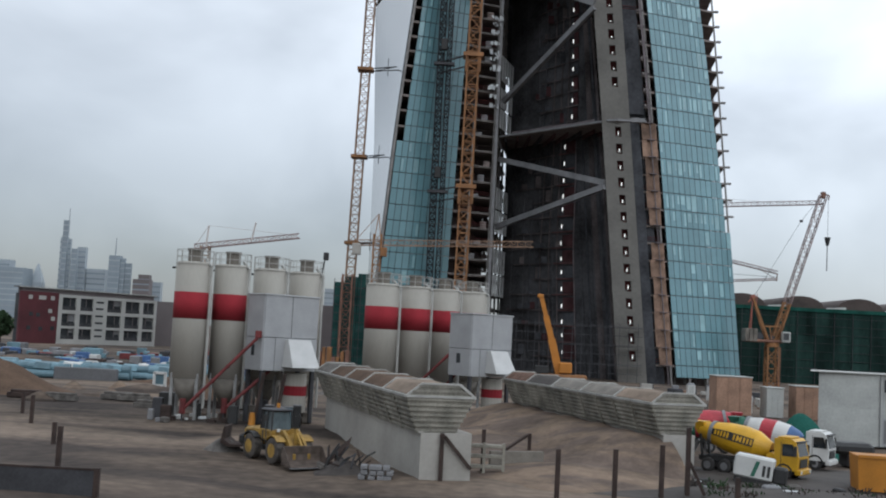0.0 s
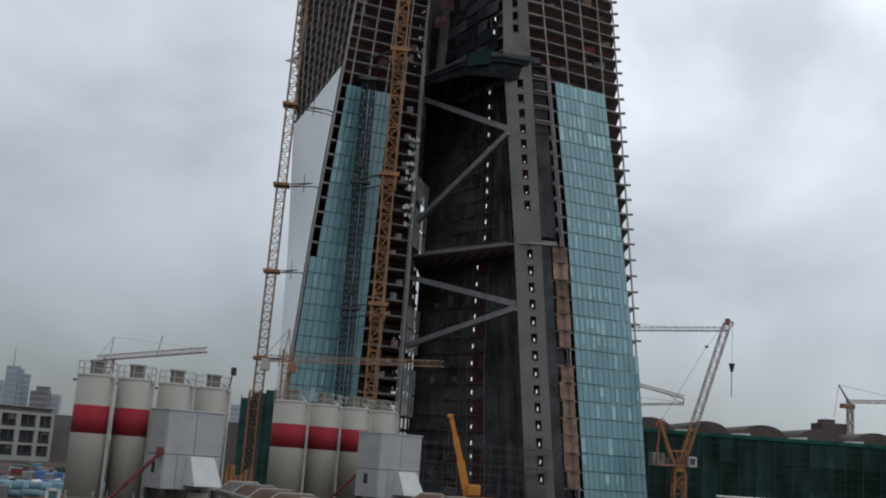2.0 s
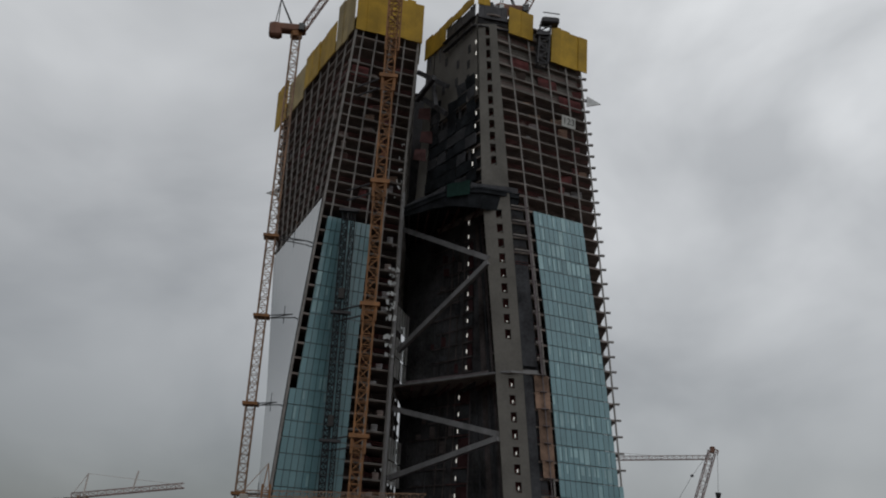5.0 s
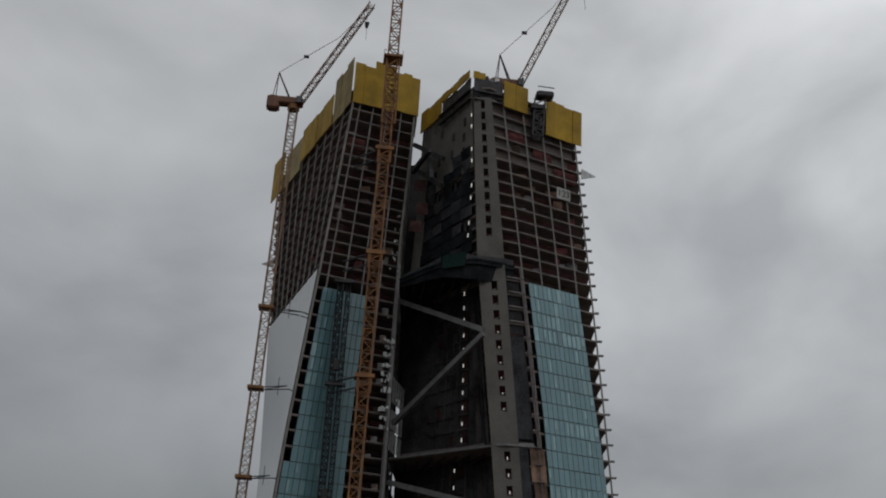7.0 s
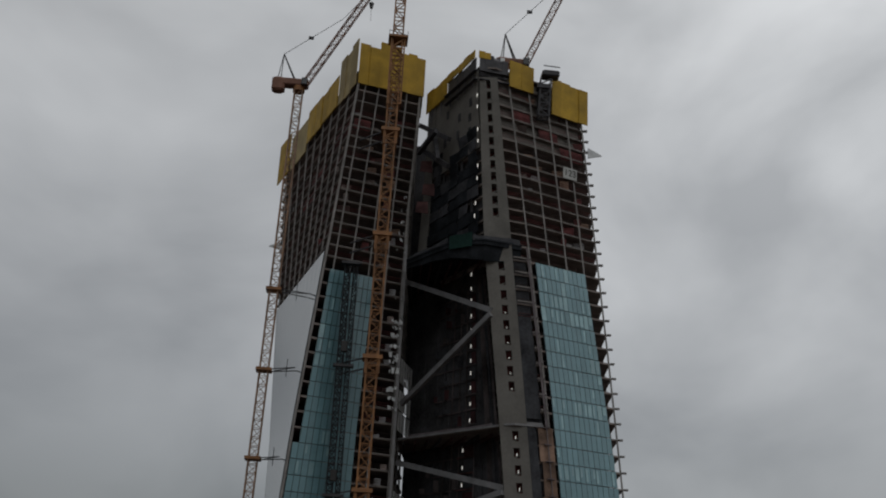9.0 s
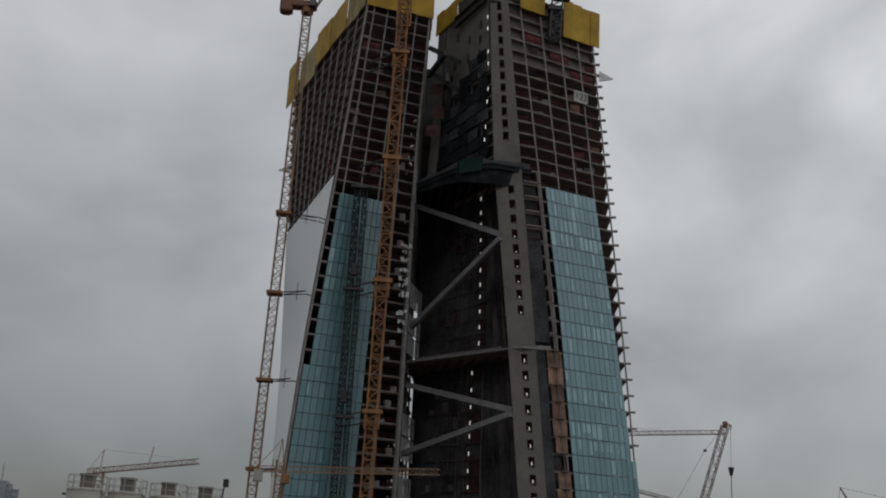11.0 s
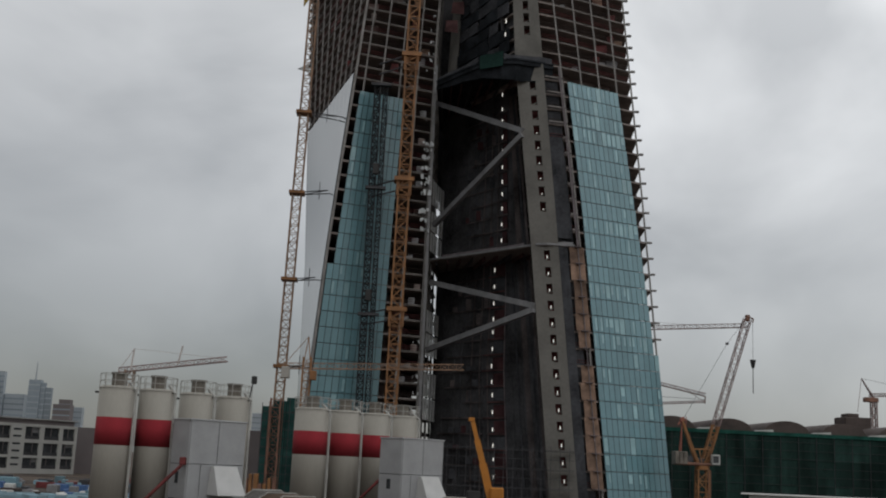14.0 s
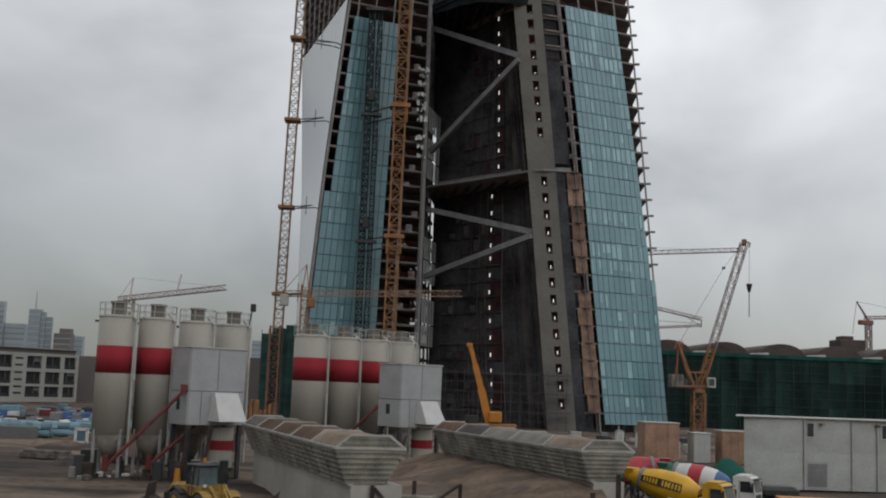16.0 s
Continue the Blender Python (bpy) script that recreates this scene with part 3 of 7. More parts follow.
for i, z in enumerate(LEVELS):
    if z > 95:
        continue
    f = knots(LIGHTS, z)[0]
    wide = 0.107 if z < 57 else 0.06
    # landings, ragged at one end, with rails, loads and red boards dimmed for the gloom
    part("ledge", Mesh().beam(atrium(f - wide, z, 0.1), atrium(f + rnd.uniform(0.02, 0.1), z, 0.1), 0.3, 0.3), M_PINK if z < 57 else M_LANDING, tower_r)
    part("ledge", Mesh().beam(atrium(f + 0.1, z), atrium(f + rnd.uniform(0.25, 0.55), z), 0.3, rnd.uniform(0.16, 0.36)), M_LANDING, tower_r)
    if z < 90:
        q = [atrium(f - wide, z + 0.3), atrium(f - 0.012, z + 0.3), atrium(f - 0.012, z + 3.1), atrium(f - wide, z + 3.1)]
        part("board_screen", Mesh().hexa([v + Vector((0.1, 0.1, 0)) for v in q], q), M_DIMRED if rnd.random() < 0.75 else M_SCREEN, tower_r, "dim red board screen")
    for k in range(3):
        if rnd.random() < 0.65:
            c = atrium(f + rnd.uniform(0.03, 0.4), z)
            w, h = rnd.uniform(0.3, 1.2), rnd.uniform(0.8, 2.8)
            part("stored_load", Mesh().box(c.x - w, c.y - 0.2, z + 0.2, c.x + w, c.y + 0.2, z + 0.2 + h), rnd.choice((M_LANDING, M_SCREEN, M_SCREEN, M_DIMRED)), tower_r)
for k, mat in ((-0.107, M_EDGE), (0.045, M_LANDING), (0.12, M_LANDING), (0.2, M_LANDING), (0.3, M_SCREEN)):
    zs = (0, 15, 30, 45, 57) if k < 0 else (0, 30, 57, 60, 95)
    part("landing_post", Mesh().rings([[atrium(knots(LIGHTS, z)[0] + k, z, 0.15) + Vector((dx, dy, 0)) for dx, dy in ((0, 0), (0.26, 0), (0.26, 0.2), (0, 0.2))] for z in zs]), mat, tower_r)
# folds of the netting beside the pier
for k in range(9):
    g = rnd.uniform(0.02, 0.28) if k else 0.01
    w = rnd.uniform(0.25, 0.9)
    top = 57 if g > 0.12 else 96
    part("net_fold", Mesh().rings([[atrium(g * (1 if z < 58 else 0.6), z, 0.05 + 0.02 * k) + Vector((dx, dy, 0)) for dx, dy in ((0, 0), (w, -0.1), (w, 0.1), (0, 0.15))] for z in (0, top * 0.5, top)]), rnd.choice((M_SCREEN, M_ATRIUM_SHADE, M_LANDING)), tower_r, "fold of dark netting")
# dark net beside the pier, and pale tubes before the plank screens
part("hung_netting", Mesh().rings([[PR(z) + Vector((0.05, -0.75, 0)), mix(PR(z), A(z), 0.40) + Vector((0, -0.75, 0)), mix(PR(z), A(z), 0.40) + Vector((0, -0.55, 0)), PR(z) + Vector((0.05, -0.55, 0))] for z in (0, 30, 57)]), M_SCREEN, tower_r, "dark sheet for netting and unlit depth")
part("chute_tube", Mesh().rings([[mix(PR(z), A(z), 0.84) + Vector((0.13 * math.cos(t * 0.785), -1.4 + 0.13 * math.sin(t * 0.785), 0)) for t in range(8)] for z in (0, 30, 57)]), M_EDGE, tower_r, "thin rubble chute tube")
for z in LEVELS:
    if z < 57:
        p = mix(PR(z), A(z), 0.84) + Vector((0, -1.4, 0))
        part("chute_ring", Mesh().box(p.x - 0.75, p.y - 0.3, z - 0.15, p.x + 0.75, p.y + 0.5, z + 0.02), M_EDGE, tower_r)
# These two sheets stand in for the unlit interior beside the glass.
part("hung_netting", Mesh().rings([[PR(z) + Vector((0.05, 0.3, 0)), mix(PR(z), A(z), 0.75) + Vector((0, 0.3, 0)), mix(PR(z), A(z), 0.75) + Vector((0, 0.6, 0)), PR(z) + Vector((0.05, 0.6, 0))] for z in (0, 30, 60, 97)]), M_SCREEN, tower_r, "dark sheet for netting and unlit depth")
part("hung_netting", Mesh().rings([[PR(z) + Vector((0.05, -0.6, 0)), mix(PR(z), A(z), 0.66) + Vector((0, -0.6, 0)), mix(PR(z), A(z), 0.66) + Vector((0, -0.4, 0)), PR(z) + Vector((0.05, -0.4, 0))] for z in (58.5, 70, 82)]), M_SCREEN, tower_r, "dark sheet for netting and unlit depth")
for z in [v for v in LEVELS if 58 < v < 98]:
    a, b = mix(PR(z), A(z), 0.05 if z > 82 else 0.68), mix(PR(z), A(z), 0.98)
    part("slab_ledge", Mesh().beam(a + Vector((0, -0.85, 0.15)), b + Vector((0, -0.85, 0.15)), 0.5, 0.34), M_EDGEBEAM, tower_r)
part("bracket_mast", Mesh().rings([[mix(PR(z), A(z), 0.86) + Vector((dx, dy, 0)) for dx, dy in ((-0.22, -1.3), (0.22, -1.3), (0.22, -0.9), (-0.22, -0.9))] for z in (57, 75, 99)]), M_EDGE, tower_r, "dull steel bracket mast")
for z in LEVELS:
    if 58 < z < 99:
        p = mix(PR(z), A(z), 0.86) + Vector((0, -1.2, 0))
        part("bracket", Mesh().beam(p + Vector((-0.9, 0.2, -0.1)), p + Vector((0.7, 0, 0.1)), 0.22), M_EDGE, tower_r)
for k in (0.5, 0.62, 0.78, 0.9):
    part("net_post", Mesh().rings([[mix(NI(z), LI(z), k) + Vector((-0.75 + dx, -0.6 + dy, 0)) for dx, dy in ((0, 0), (0.3, 0), (0.3, 0.3), (0, 0.3))] for z in (0, 60, 98)]), M_ATRIUM_SHADE, tower_r)
# Added backing that closes the gap between the towers with darkness.
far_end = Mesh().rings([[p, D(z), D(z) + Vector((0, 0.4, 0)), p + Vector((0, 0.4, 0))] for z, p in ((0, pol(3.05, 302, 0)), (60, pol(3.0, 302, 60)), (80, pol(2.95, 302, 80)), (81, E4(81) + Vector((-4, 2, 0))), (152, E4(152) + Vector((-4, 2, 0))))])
part("far_netting", far_end, M_ATRIUM_SHADE, tower_r, "dark sheet for netting and unlit depth")

# dark sagging nets, storey by storey, on the atrium side above the upper deck
rnd = random.Random(61)
for z0, z1 in zip(LEVELS, LEVELS[1:]):
    if 101 < z0 < 128:
        for k in range(5):
            if rnd.random() < (0.08 if z0 < 126 else 0.45):
                continue
            a, b = 0.03 + 0.16 * k, 0.03 + 0.16 * (k + 1)
            h = rnd.uniform(-0.5, 0.5)
            def at(f, z, o):
                return mix(N(z), L(z), f) + Vector((-0.5 - o, -0.45, 0))
            o = [rnd.uniform(-0.1, 0.5) for _ in range(4)]
            quad = [at(a, z0 + 0.1, o[0]), at(b, z0 + 0.1 + h * 0.3, o[1]), at(b, z1 - 0.15, o[2]), at(a, z1 - 0.15 + min(0, h), o[3])]
            part("hung_net", Mesh().hexa([v + Vector((0.15, 0.05, 0)) for v in quad], quad), rnd.choice((M_NET_DECKSHADE, M_NET_DECKSHADE, M_SCREEN)), tower_r, "dark sheet for netting and unlit depth")
# work lights on the atrium landings
for z in LEVELS:
    p = atrium(knots(LIGHTS, z)[0], z, 0.3)
    if z < 138 and round(z * 7) % 5:
        lamp = part("landing_light", Mesh().box(p.x - 0.09, p.y - 0.1, z + 0.6 + 0.3 * (round(z) % 3), p.x + 0.09, p.y + 0.1, z + 1.5 + 0.3 * (round(z) % 3)), M_LAMP, tower_r, "small white work light")

# plank screens between pier and glass
def screens():
    rnd = random.Random(8)
    for z0, z1 in zip(LEVELS, LEVELS[1:]):
        if z0 > 56 or rnd.random() < 0.12:
            continue
        m = Mesh()
        off = Vector((-0.1, -0.85, 0))
        a, b = rnd.uniform(0.48, 0.58), rnd.uniform(1.06, 1.14)
        pts = [mix(PR(z0 + 0.0), A(z0 + 0.0), a) + off, mix(PR(z0 + 0.0), A(z0 + 0.0), b) + off]
        top = [mix(PR(z1 - 0.1), A(z1 - 0.1), a) + off, mix(PR(z1 - 0.1), A(z1 - 0.1), b) + off]
        d = Vector((0, 0.1, 0))
        part("plank_screen", m.hexa([pts[0], pts[1], pts[1] + d, pts[0] + d], [top[0], top[1], top[1] + d, top[0] + d]), M_PLANK, tower_r, "brown plank screen")


screens()

# ---- bridging decks and diagonal braces between the towers ----
def sag(p, hang):
    """How far the dark skirt hangs at a place: deepest in the middle, ragged."""
    k = max(0.0, min(1.0, (p.x - 10) / 16))
    return hang * (0.35 + 0.65 * k) * (1 + 0.12 * noise.noise((p.x * 0.4, p.z, 1)))


def deck(z, front, thick, label, hang=0.0, slab_mat=None, rim_mat=None):
    """A deck between the towers; front gives its front edge as bearings and distances."""
    ob = thing("bridge_deck", N(z), label, "deck")
    edge_pts = [pol(az, d, z) for az, d in front]
    far = [edge_pts[-1] + Vector((0.5, 4, 0)), D(z) + Vector((0, -4, 0)), E4(z) + Vector((0, -6, 0))]
    top = edge_pts + far
    part("slab", Mesh().hexa([p - Vector((0, 0, thick)) for p in top], top), slab_mat or M_SLAB, ob)
    rim = Mesh()
    for a, b in zip(edge_pts, edge_pts[1:]):
        rim.beam(a + Vector((0, -0.1, -0.1)), b + Vector((0, -0.1, -0.1)), 0.3, 0.42)
    part("edge_beam", rim, rim_mat or M_STEEL, ob)
    for k in range(11):
        a, b = mix(edge_pts[0], edge_pts[-1], (k + 0.5) / 11), mix(far[2], far[1], (k + 0.5) / 11)
        a = mix(a, b, 0.03)
        part("rib", Mesh().beam(a - Vector((0, 0, thick + 0.45)), b - Vector((0, 0, thick + 0.45)), 0.35, 0.9), M_PINK if k % 3 else M_ATRIUM_SHADE, ob)
    # Dark sheet below the edge, partly in place of the shaded underside.
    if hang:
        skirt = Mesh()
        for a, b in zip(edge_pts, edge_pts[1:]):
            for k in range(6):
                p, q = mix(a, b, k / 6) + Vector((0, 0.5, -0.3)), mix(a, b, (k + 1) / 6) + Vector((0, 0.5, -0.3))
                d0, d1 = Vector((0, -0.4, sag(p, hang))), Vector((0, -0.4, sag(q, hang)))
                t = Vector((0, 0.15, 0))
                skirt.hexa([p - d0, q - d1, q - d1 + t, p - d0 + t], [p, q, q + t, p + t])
        part("skirt_net", skirt, M_NET_DECKSHADE, ob, "dark hanging sheet, netting and deck shade in one")
    return ob


def fascia(parent, a, b, h0, h1, mat, label):
    """An upright sheet on the deck's edge, ragged along its top."""
    m = Mesh()
    for k in range(8):
        p, q = mix(a, b, k / 8), mix(a, b, (k + 1) / 8)
        e = [h1 * (1 + 0.3 * noise.noise((v.x * 0.5, v.z, 4))) for v in (p, q)]
        t = Vector((0, 0.12, 0))
        m.hexa([p + Vector((0, 0, h0)), q + Vector((0, 0, h0)), q + t + Vector((0, 0, h0)), p + t + Vector((0, 0, h0))], [p + Vector((0, 0, e[0])), q + Vector((0, 0, e[1])), q + t + Vector((0, 0, e[1])), p + t + Vector((0, 0, e[0]))])
    part("fascia_net", m, mat, parent, label)


d1 = deck(57.0, ((2.3, 266), (5.2, 253), (7.9, 242), (8.4, 241.3), (9.85, 242.5)), 0.45, "dark bridging deck with pale grey steel edge beam")
fascia(d1, pol(2.9, 264.4, 57), pol(7.2, 245.8, 57), 0.1, 0.85, M_EDGE, "dull pinkish guard netting")
fascia(d1, pol(7.9, 242.6, 57), pol(9.8, 243.0, 57), 0.15, 0.75, M_STEEL, "grey guard boards")
# Slab and rim take the same dark colour, to read as shaded.
d2 = deck(99.6, ((2.2, 257), (3.6, 248), (4.5, 243), (5.7, 240), (6.5, 239.8), (8.5, 243)), 1.2, "dark bridging deck wrapped in netting", 4.6, M_NET_DECKSHADE, M_NET_DECKSHADE)
fascia(d2, pol(2.25, 257, 99.6), pol(4.3, 244, 99.6), 0.0, 0.9, M_SCREEN, "grey dust screen")
fascia(d2, pol(4.5, 242.6, 99.6), pol(5.75, 239.6, 99.6), -1.8, 1.5, M_NET, "green safety netting")
fascia(d2, pol(5.8, 239.6, 99.6), pol(8.4, 242.4, 99.6), -0.3, 1.1, M_SCREEN, "grey dust screen")

BRACES = [((2.4, 266, 12.21), (6.95, 242, 17.05)), ((2.35, 266, 9.25), (7.85, 242, 8.25)), ((2.35, 266, 5.75), (7.85, 242, 8.05)), ((2.25, 266, 18.5), (6.95, 242, 17.25))]
for (a0, r0, e0), (a1, r1, e1) in BRACES:
    m = Mesh().beam(pol(a0, r0, 8 + r0 * math.tan(radians(e0))), pol(a1, r1, 8 + r1 * math.tan(radians(e1))), 1.0, 1.25)
    b = part("diagonal_brace", m, M_STEEL)
    tagged(b, "heavy grey steel diagonal brace between the towers", "brace", "braces between the towers")
for (a0, e0), (a1, e1) in (((2.5, 26.6), (4.2, 26.0)), ((2.5, 25.2), (3.4, 26.4)), ((2.6, 25.4), (4.2, 24.6)), ((3.3, 26.4), (3.6, 24.9))):
    b = part("top_brace", Mesh().beam(pol(a0, 263, 8 + 263 * math.tan(radians(e0))), pol(a1, 250, 8 + 250 * math.tan(radians(e1))), 1.0, 1.2), M_DARKSTEEL)
    tagged(b, "dark steel strut high between the towers", "brace", "braces between the towers")

# ---- climbing formwork on top ----
def formwork(parent, p, q, k0, k1, z0, z1, n, mat, seed, out=0.8):
    rnd = random.Random(seed)
    for i in range(n):
        a, b = k0 + (k1 - k0) * i / n, k0 + (k1 - k0) * (i + 1) / n + 0.002
        o = outward(p, q, z0) * (out + rnd.uniform(0, 0.25))
        d = outward(p, q, z0) * -0.25
        h = rnd.uniform(-0.35, 0.45)
        lo = [mix(p(z0), q(z0), a) + o, mix(p(z0), q(z0), b) + o]
        hi = [mix(p(z0), q(z0), a) + o + Vector((0, 0, z1 - z0 + h)), mix(p(z0), q(z0), b) + o + Vector((0, 0, z1 - z0 + h))]
        part("panel", Mesh().hexa([lo[0], lo[1], lo[1] + d, lo[0] + d], [hi[0], hi[1], hi[1] + d, hi[0] + d]), mat, parent)


form_l = thing("climbing_formwork", E2(147), "yellow climbing formwork screens round the top storeys", "formwork", "formwork screens")
formwork(form_l, E2, E3, -0.02, 0.30, 148.9, 160.6, 2, M_FORM, 1)
formwork(form_l, E2, E3, 0.30, 0.62, 149.1, 162.6, 2, M_FORM, 21)
formwork(form_l, E2, E3, 0.62, 1.03, 149.6, 161.2, 3, M_FORM, 22)
formwork(form_l, E2, E1, 0.0, 0.20, 148.8, 162.2, 3, M_FORM_TAN, 2, 0.6)
formwork(form_l, E2, E1, 0.23, 0.42, 149.8, 159.3, 3, M_FORM, 3, 0.6)
formwork(form_l, E2, E1, 0.42, 0.60, 149.0, 159.0, 2, M_FORM, 13, 0.9)
formwork(form_l, E2, E1, 0.63, 0.86, 147.2, 158.6, 2, M_FORM_TAN, 4, 0.6)
formwork(form_l, E2, E1, 0.88, 1.05, 147.4, 160.6, 2, M_FORM, 5, 0.8)
formwork(form_l, E3, E4, 0.0, 0.35, 149.6, 161.0, 2, M_FORM, 6, 0.4)
form_r = thing("climbing_formwork", A(141), "yellow climbing formwork screens round the top storeys", "formwork", "formwork screens")
formwork(form_r, A, B, -0.02, 0.30, 142.4, 149.9, 2, M_FORM, 7)
formwork(form_r, A, B, 0.54, 1.04, 138.4, 148.2, 4, M_FORM, 8)
formwork(form_r, N, L, 0.0, 0.57, 149.2, 151.4, 5, M_FORM, 9, 1.0)
formwork(form_r, N, L, 0.57, 1.02, 145.4, 151.2, 3, M_FORM, 10, 1.2)
formwork(form_r, N, L, 0.0, 0.57, 145.6, 149.1, 6, M_DARKSTEEL, 12, 0.8)
formwork(form_r, L, D, 0.0, 0.35, 145.4, 151.0, 3, M_FORM, 18, 0.6)
formwork(form_r, N, A, 0.0, 0.42, 149.2, 150.9, 2, M_FORM, 19, 0.5)
formwork(form_r, N, A, 0.0, 0.95, 144.2, 149.1, 5, M_DARKSTEEL, 11, 0.3)
# walkways, props and loads hung under the screens
rnd = random.Random(29)
for f in (0.05, 0.2, 0.35, 0.5, 0.7, 0.9):
    p = mix(N(143), L(143), f) + Vector((-1.0, -0.6, 0))
    part("prop", Mesh().beam(p + Vector((0, 0, -1.5)), p + Vector((rnd.uniform(-0.6, 0.6), 0, 3.0)), 0.25), M_DARKSTEEL, form_r)
for z in (142.8, 145.2):
    part("walkway", Mesh().beam(mix(N(z), L(z), -0.02) + Vector((-1.0, -1.0, 0)), mix(N(z), L(z), 0.6) + Vector((-1.2, -0.8, 0)), 1.0, 0.25), M_DARKSTEEL, form_r, "dark working platform")
    part("walkway", Mesh().beam(N(z) + Vector((0, -1.2, 0)), A(z) + Vector((0, -0.9, 0)), 0.9, 0.25), M_DARKSTEEL, form_r, "dark working platform")
for k in range(9):
    p = mix(N(149), A(149), rnd.uniform(0.1, 1.0)) + Vector((0, rnd.uniform(0, 2), rnd.uniform(0.3, 1.2)))
    w = rnd.uniform(0.25, 0.6)
    part("stored_load", Mesh().box(p.x - w, p.y, p.z, p.x + w, p.y + 0.6, p.z + rnd.uniform(0.5, 1.4)), rnd.choice((M_SHEET, M_STEEL, M_DARKSTEEL)), form_r)
for z in (143.6, 146.9):
    slab(tower_r, RIGHT, z, 0.42, M_SLAB)
part("upper_shaft", Mesh().rings([inset(RIGHT, z, 0.93) for z in (128, 146)]), M_PIER, tower_r, "pale bare concrete shaft walls")
cg = mix(A(141), B(141), 0.44) + Vector((0, -2, 0))
part("dark_cage", Mesh().lattice(cg + Vector((0, 0, -5)), cg + Vector((0.4, 0, 5.5)), 2.6, 1.8, 0.4, 0.26).box(cg.x - 1.9, cg.y - 2.0, 143.5, cg.x + 1.2, cg.y + 0.4, 144.2), M_DARKSTEEL, form_r, "dark steel lift cage")
part("cage_platform", Mesh().soft(cg.x - 0.6, cg.y - 2.2, 147.0, cg.x + 3.8, cg.y + 1.0, 148.6, 0.3).beam((cg.x - 0.4, cg.y - 2.2, 149.6), (cg.x + 3.8, cg.y - 2.2, 149.4), 0.2), M_DARKSTEEL, form_r, "dark loading platform")

# storey-marker board
sign_at = mix(A(122.5), B(122.5), 0.70) + outward(A, B, 122) * 0.9
board = thing("marker_board", sign_at, "white storey height board with black digits", "sign")
along = (B(122) - A(122)).normalized()
part("board", Mesh().hexa([sign_at - along * 2.1 - Vector((0, 0, 1.5)), sign_at + along * 2.1 - Vector((0, 0, 1.5)), sign_at + along * 2.1 + Vector((0, 0.15, -1.5)), sign_at - along * 2.1 + Vector((0, 0.15, -1.5))],
     [sign_at - along * 2.1 + Vector((0, 0, 1.5)), sign_at + along * 2.1 + Vector((0, 0, 1.5)), sign_at + along * 2.1 + Vector((0, 0.15, 1.5)), sign_at - along * 2.1 + Vector((0, 0.15, 1.5))]), M_SHED, board)
txt = bpy.data.curves.new("digits", "FONT")
txt.body, txt.size, txt.extrude, txt.align_x, txt.align_y = "123", 2.5, 0.02, "CENTER", "CENTER"
txt.materials.append(M_BLACK)
tob = new("digits", txt)
tob.parent = board
tob.location = outward(A, B, 122) * 0.06
tob.rotation_euler = (radians(90), 0, math.atan2(along.y, along.x))

# wind canopies
for az, el, r, s in ((12.12, 25.4, 257, 1), (-4.72, 19.8, 322, -1)):
    p = pol(az, r, 8 + r * math.tan(radians(el)))
    c = thing("debris_canopy", p, "pale sheet debris canopy jutting from the tower edge", "canopy", "canopies")
    part("sheet", Mesh().hexa([p + Vector((0, 0, -1.2)), p + Vector((s * 3.6, 0, -0.3)), p + Vector((s * 3.6, 0.4, -0.3)), p + Vector((0, 0.4, -1.2))],
         [p + Vector((0, 0, 1.6)), p + Vector((s * 3.4, 0, -0.1)), p + Vector((s * 3.4, 0.4, -0.1)), p + Vector((0, 0.4, 1.6))]), M_SHEET, c)
    part("arm", Mesh().beam(p + Vector((-s * 1.5, 0.2, 1.0)), p + Vector((s * 3.5, 0.2, -0.3)), 0.15), M_DARKSTEEL, c)

# red guard netting on upper floors
rnd = random.Random(21)
for p, q, spots in ((A, B, ((0.02, 0.25, 133.5), (0.36, 0.62, 130.5), (0.64, 0.95, 126.8))), (E2, E1, ((0.03, 0.25, 136), (0.30, 0.5, 131), (0.42, 0.62, 126))), (E2, E3, ((0.05, 0.3, 136),))):
    for a, b, z in spots:
        o = outward(p, q, z) * -0.3
        g = part("guard_net", Mesh().hexa([mix(p(z), q(z), a) + o, mix(p(z), q(z), b) + o, mix(p(z), q(z), b) + o * 1.4, mix(p(z), q(z), a) + o * 1.4],
                 [mix(p(z + 3), q(z + 3), a) + o, mix(p(z + 3), q(z + 3), b) + o, mix(p(z + 3), q(z + 3), b) + o * 1.4, mix(p(z + 3), q(z + 3), a) + o * 1.4]), M_RED_FLOOR, tower_r if p is A else tower_l, "red guard netting")

# guard rails along the open storeys
for p, q, k0, k1, zs, par in ((E2, E3, 0.68, 1.0, [z for z in LEVELS if z < 99], tower_l), (A, B, 0.0, 1.0, [z for z in LEVELS if z > 99], tower_r), (E2, E3, 0.0, 1.0, [z for z in LEVELS if z > 99], tower_l), (E2, E1, 0.0, 1.0, [z for z in LEVELS if z > 99], tower_l), (PR, A, 0.05, 0.95, LEVELS, tower_r)):
    for z in zs:
        o = outward(p, q, z) * -0.2
        a, b = mix(p(z), q(z), k0) + o, mix(p(z), q(z), k1) + o
        part("guard_rail", Mesh().beam(a + Vector((0, 0, 0.6)), b + Vector((0, 0, 0.6)), 0.09).beam(a + Vector((0, 0, 1.15)), b + Vector((0, 0, 1.15)), 0.09), M_RUST if round(z) % 2 else M_RED_FLOOR, par, "thin guard rail")
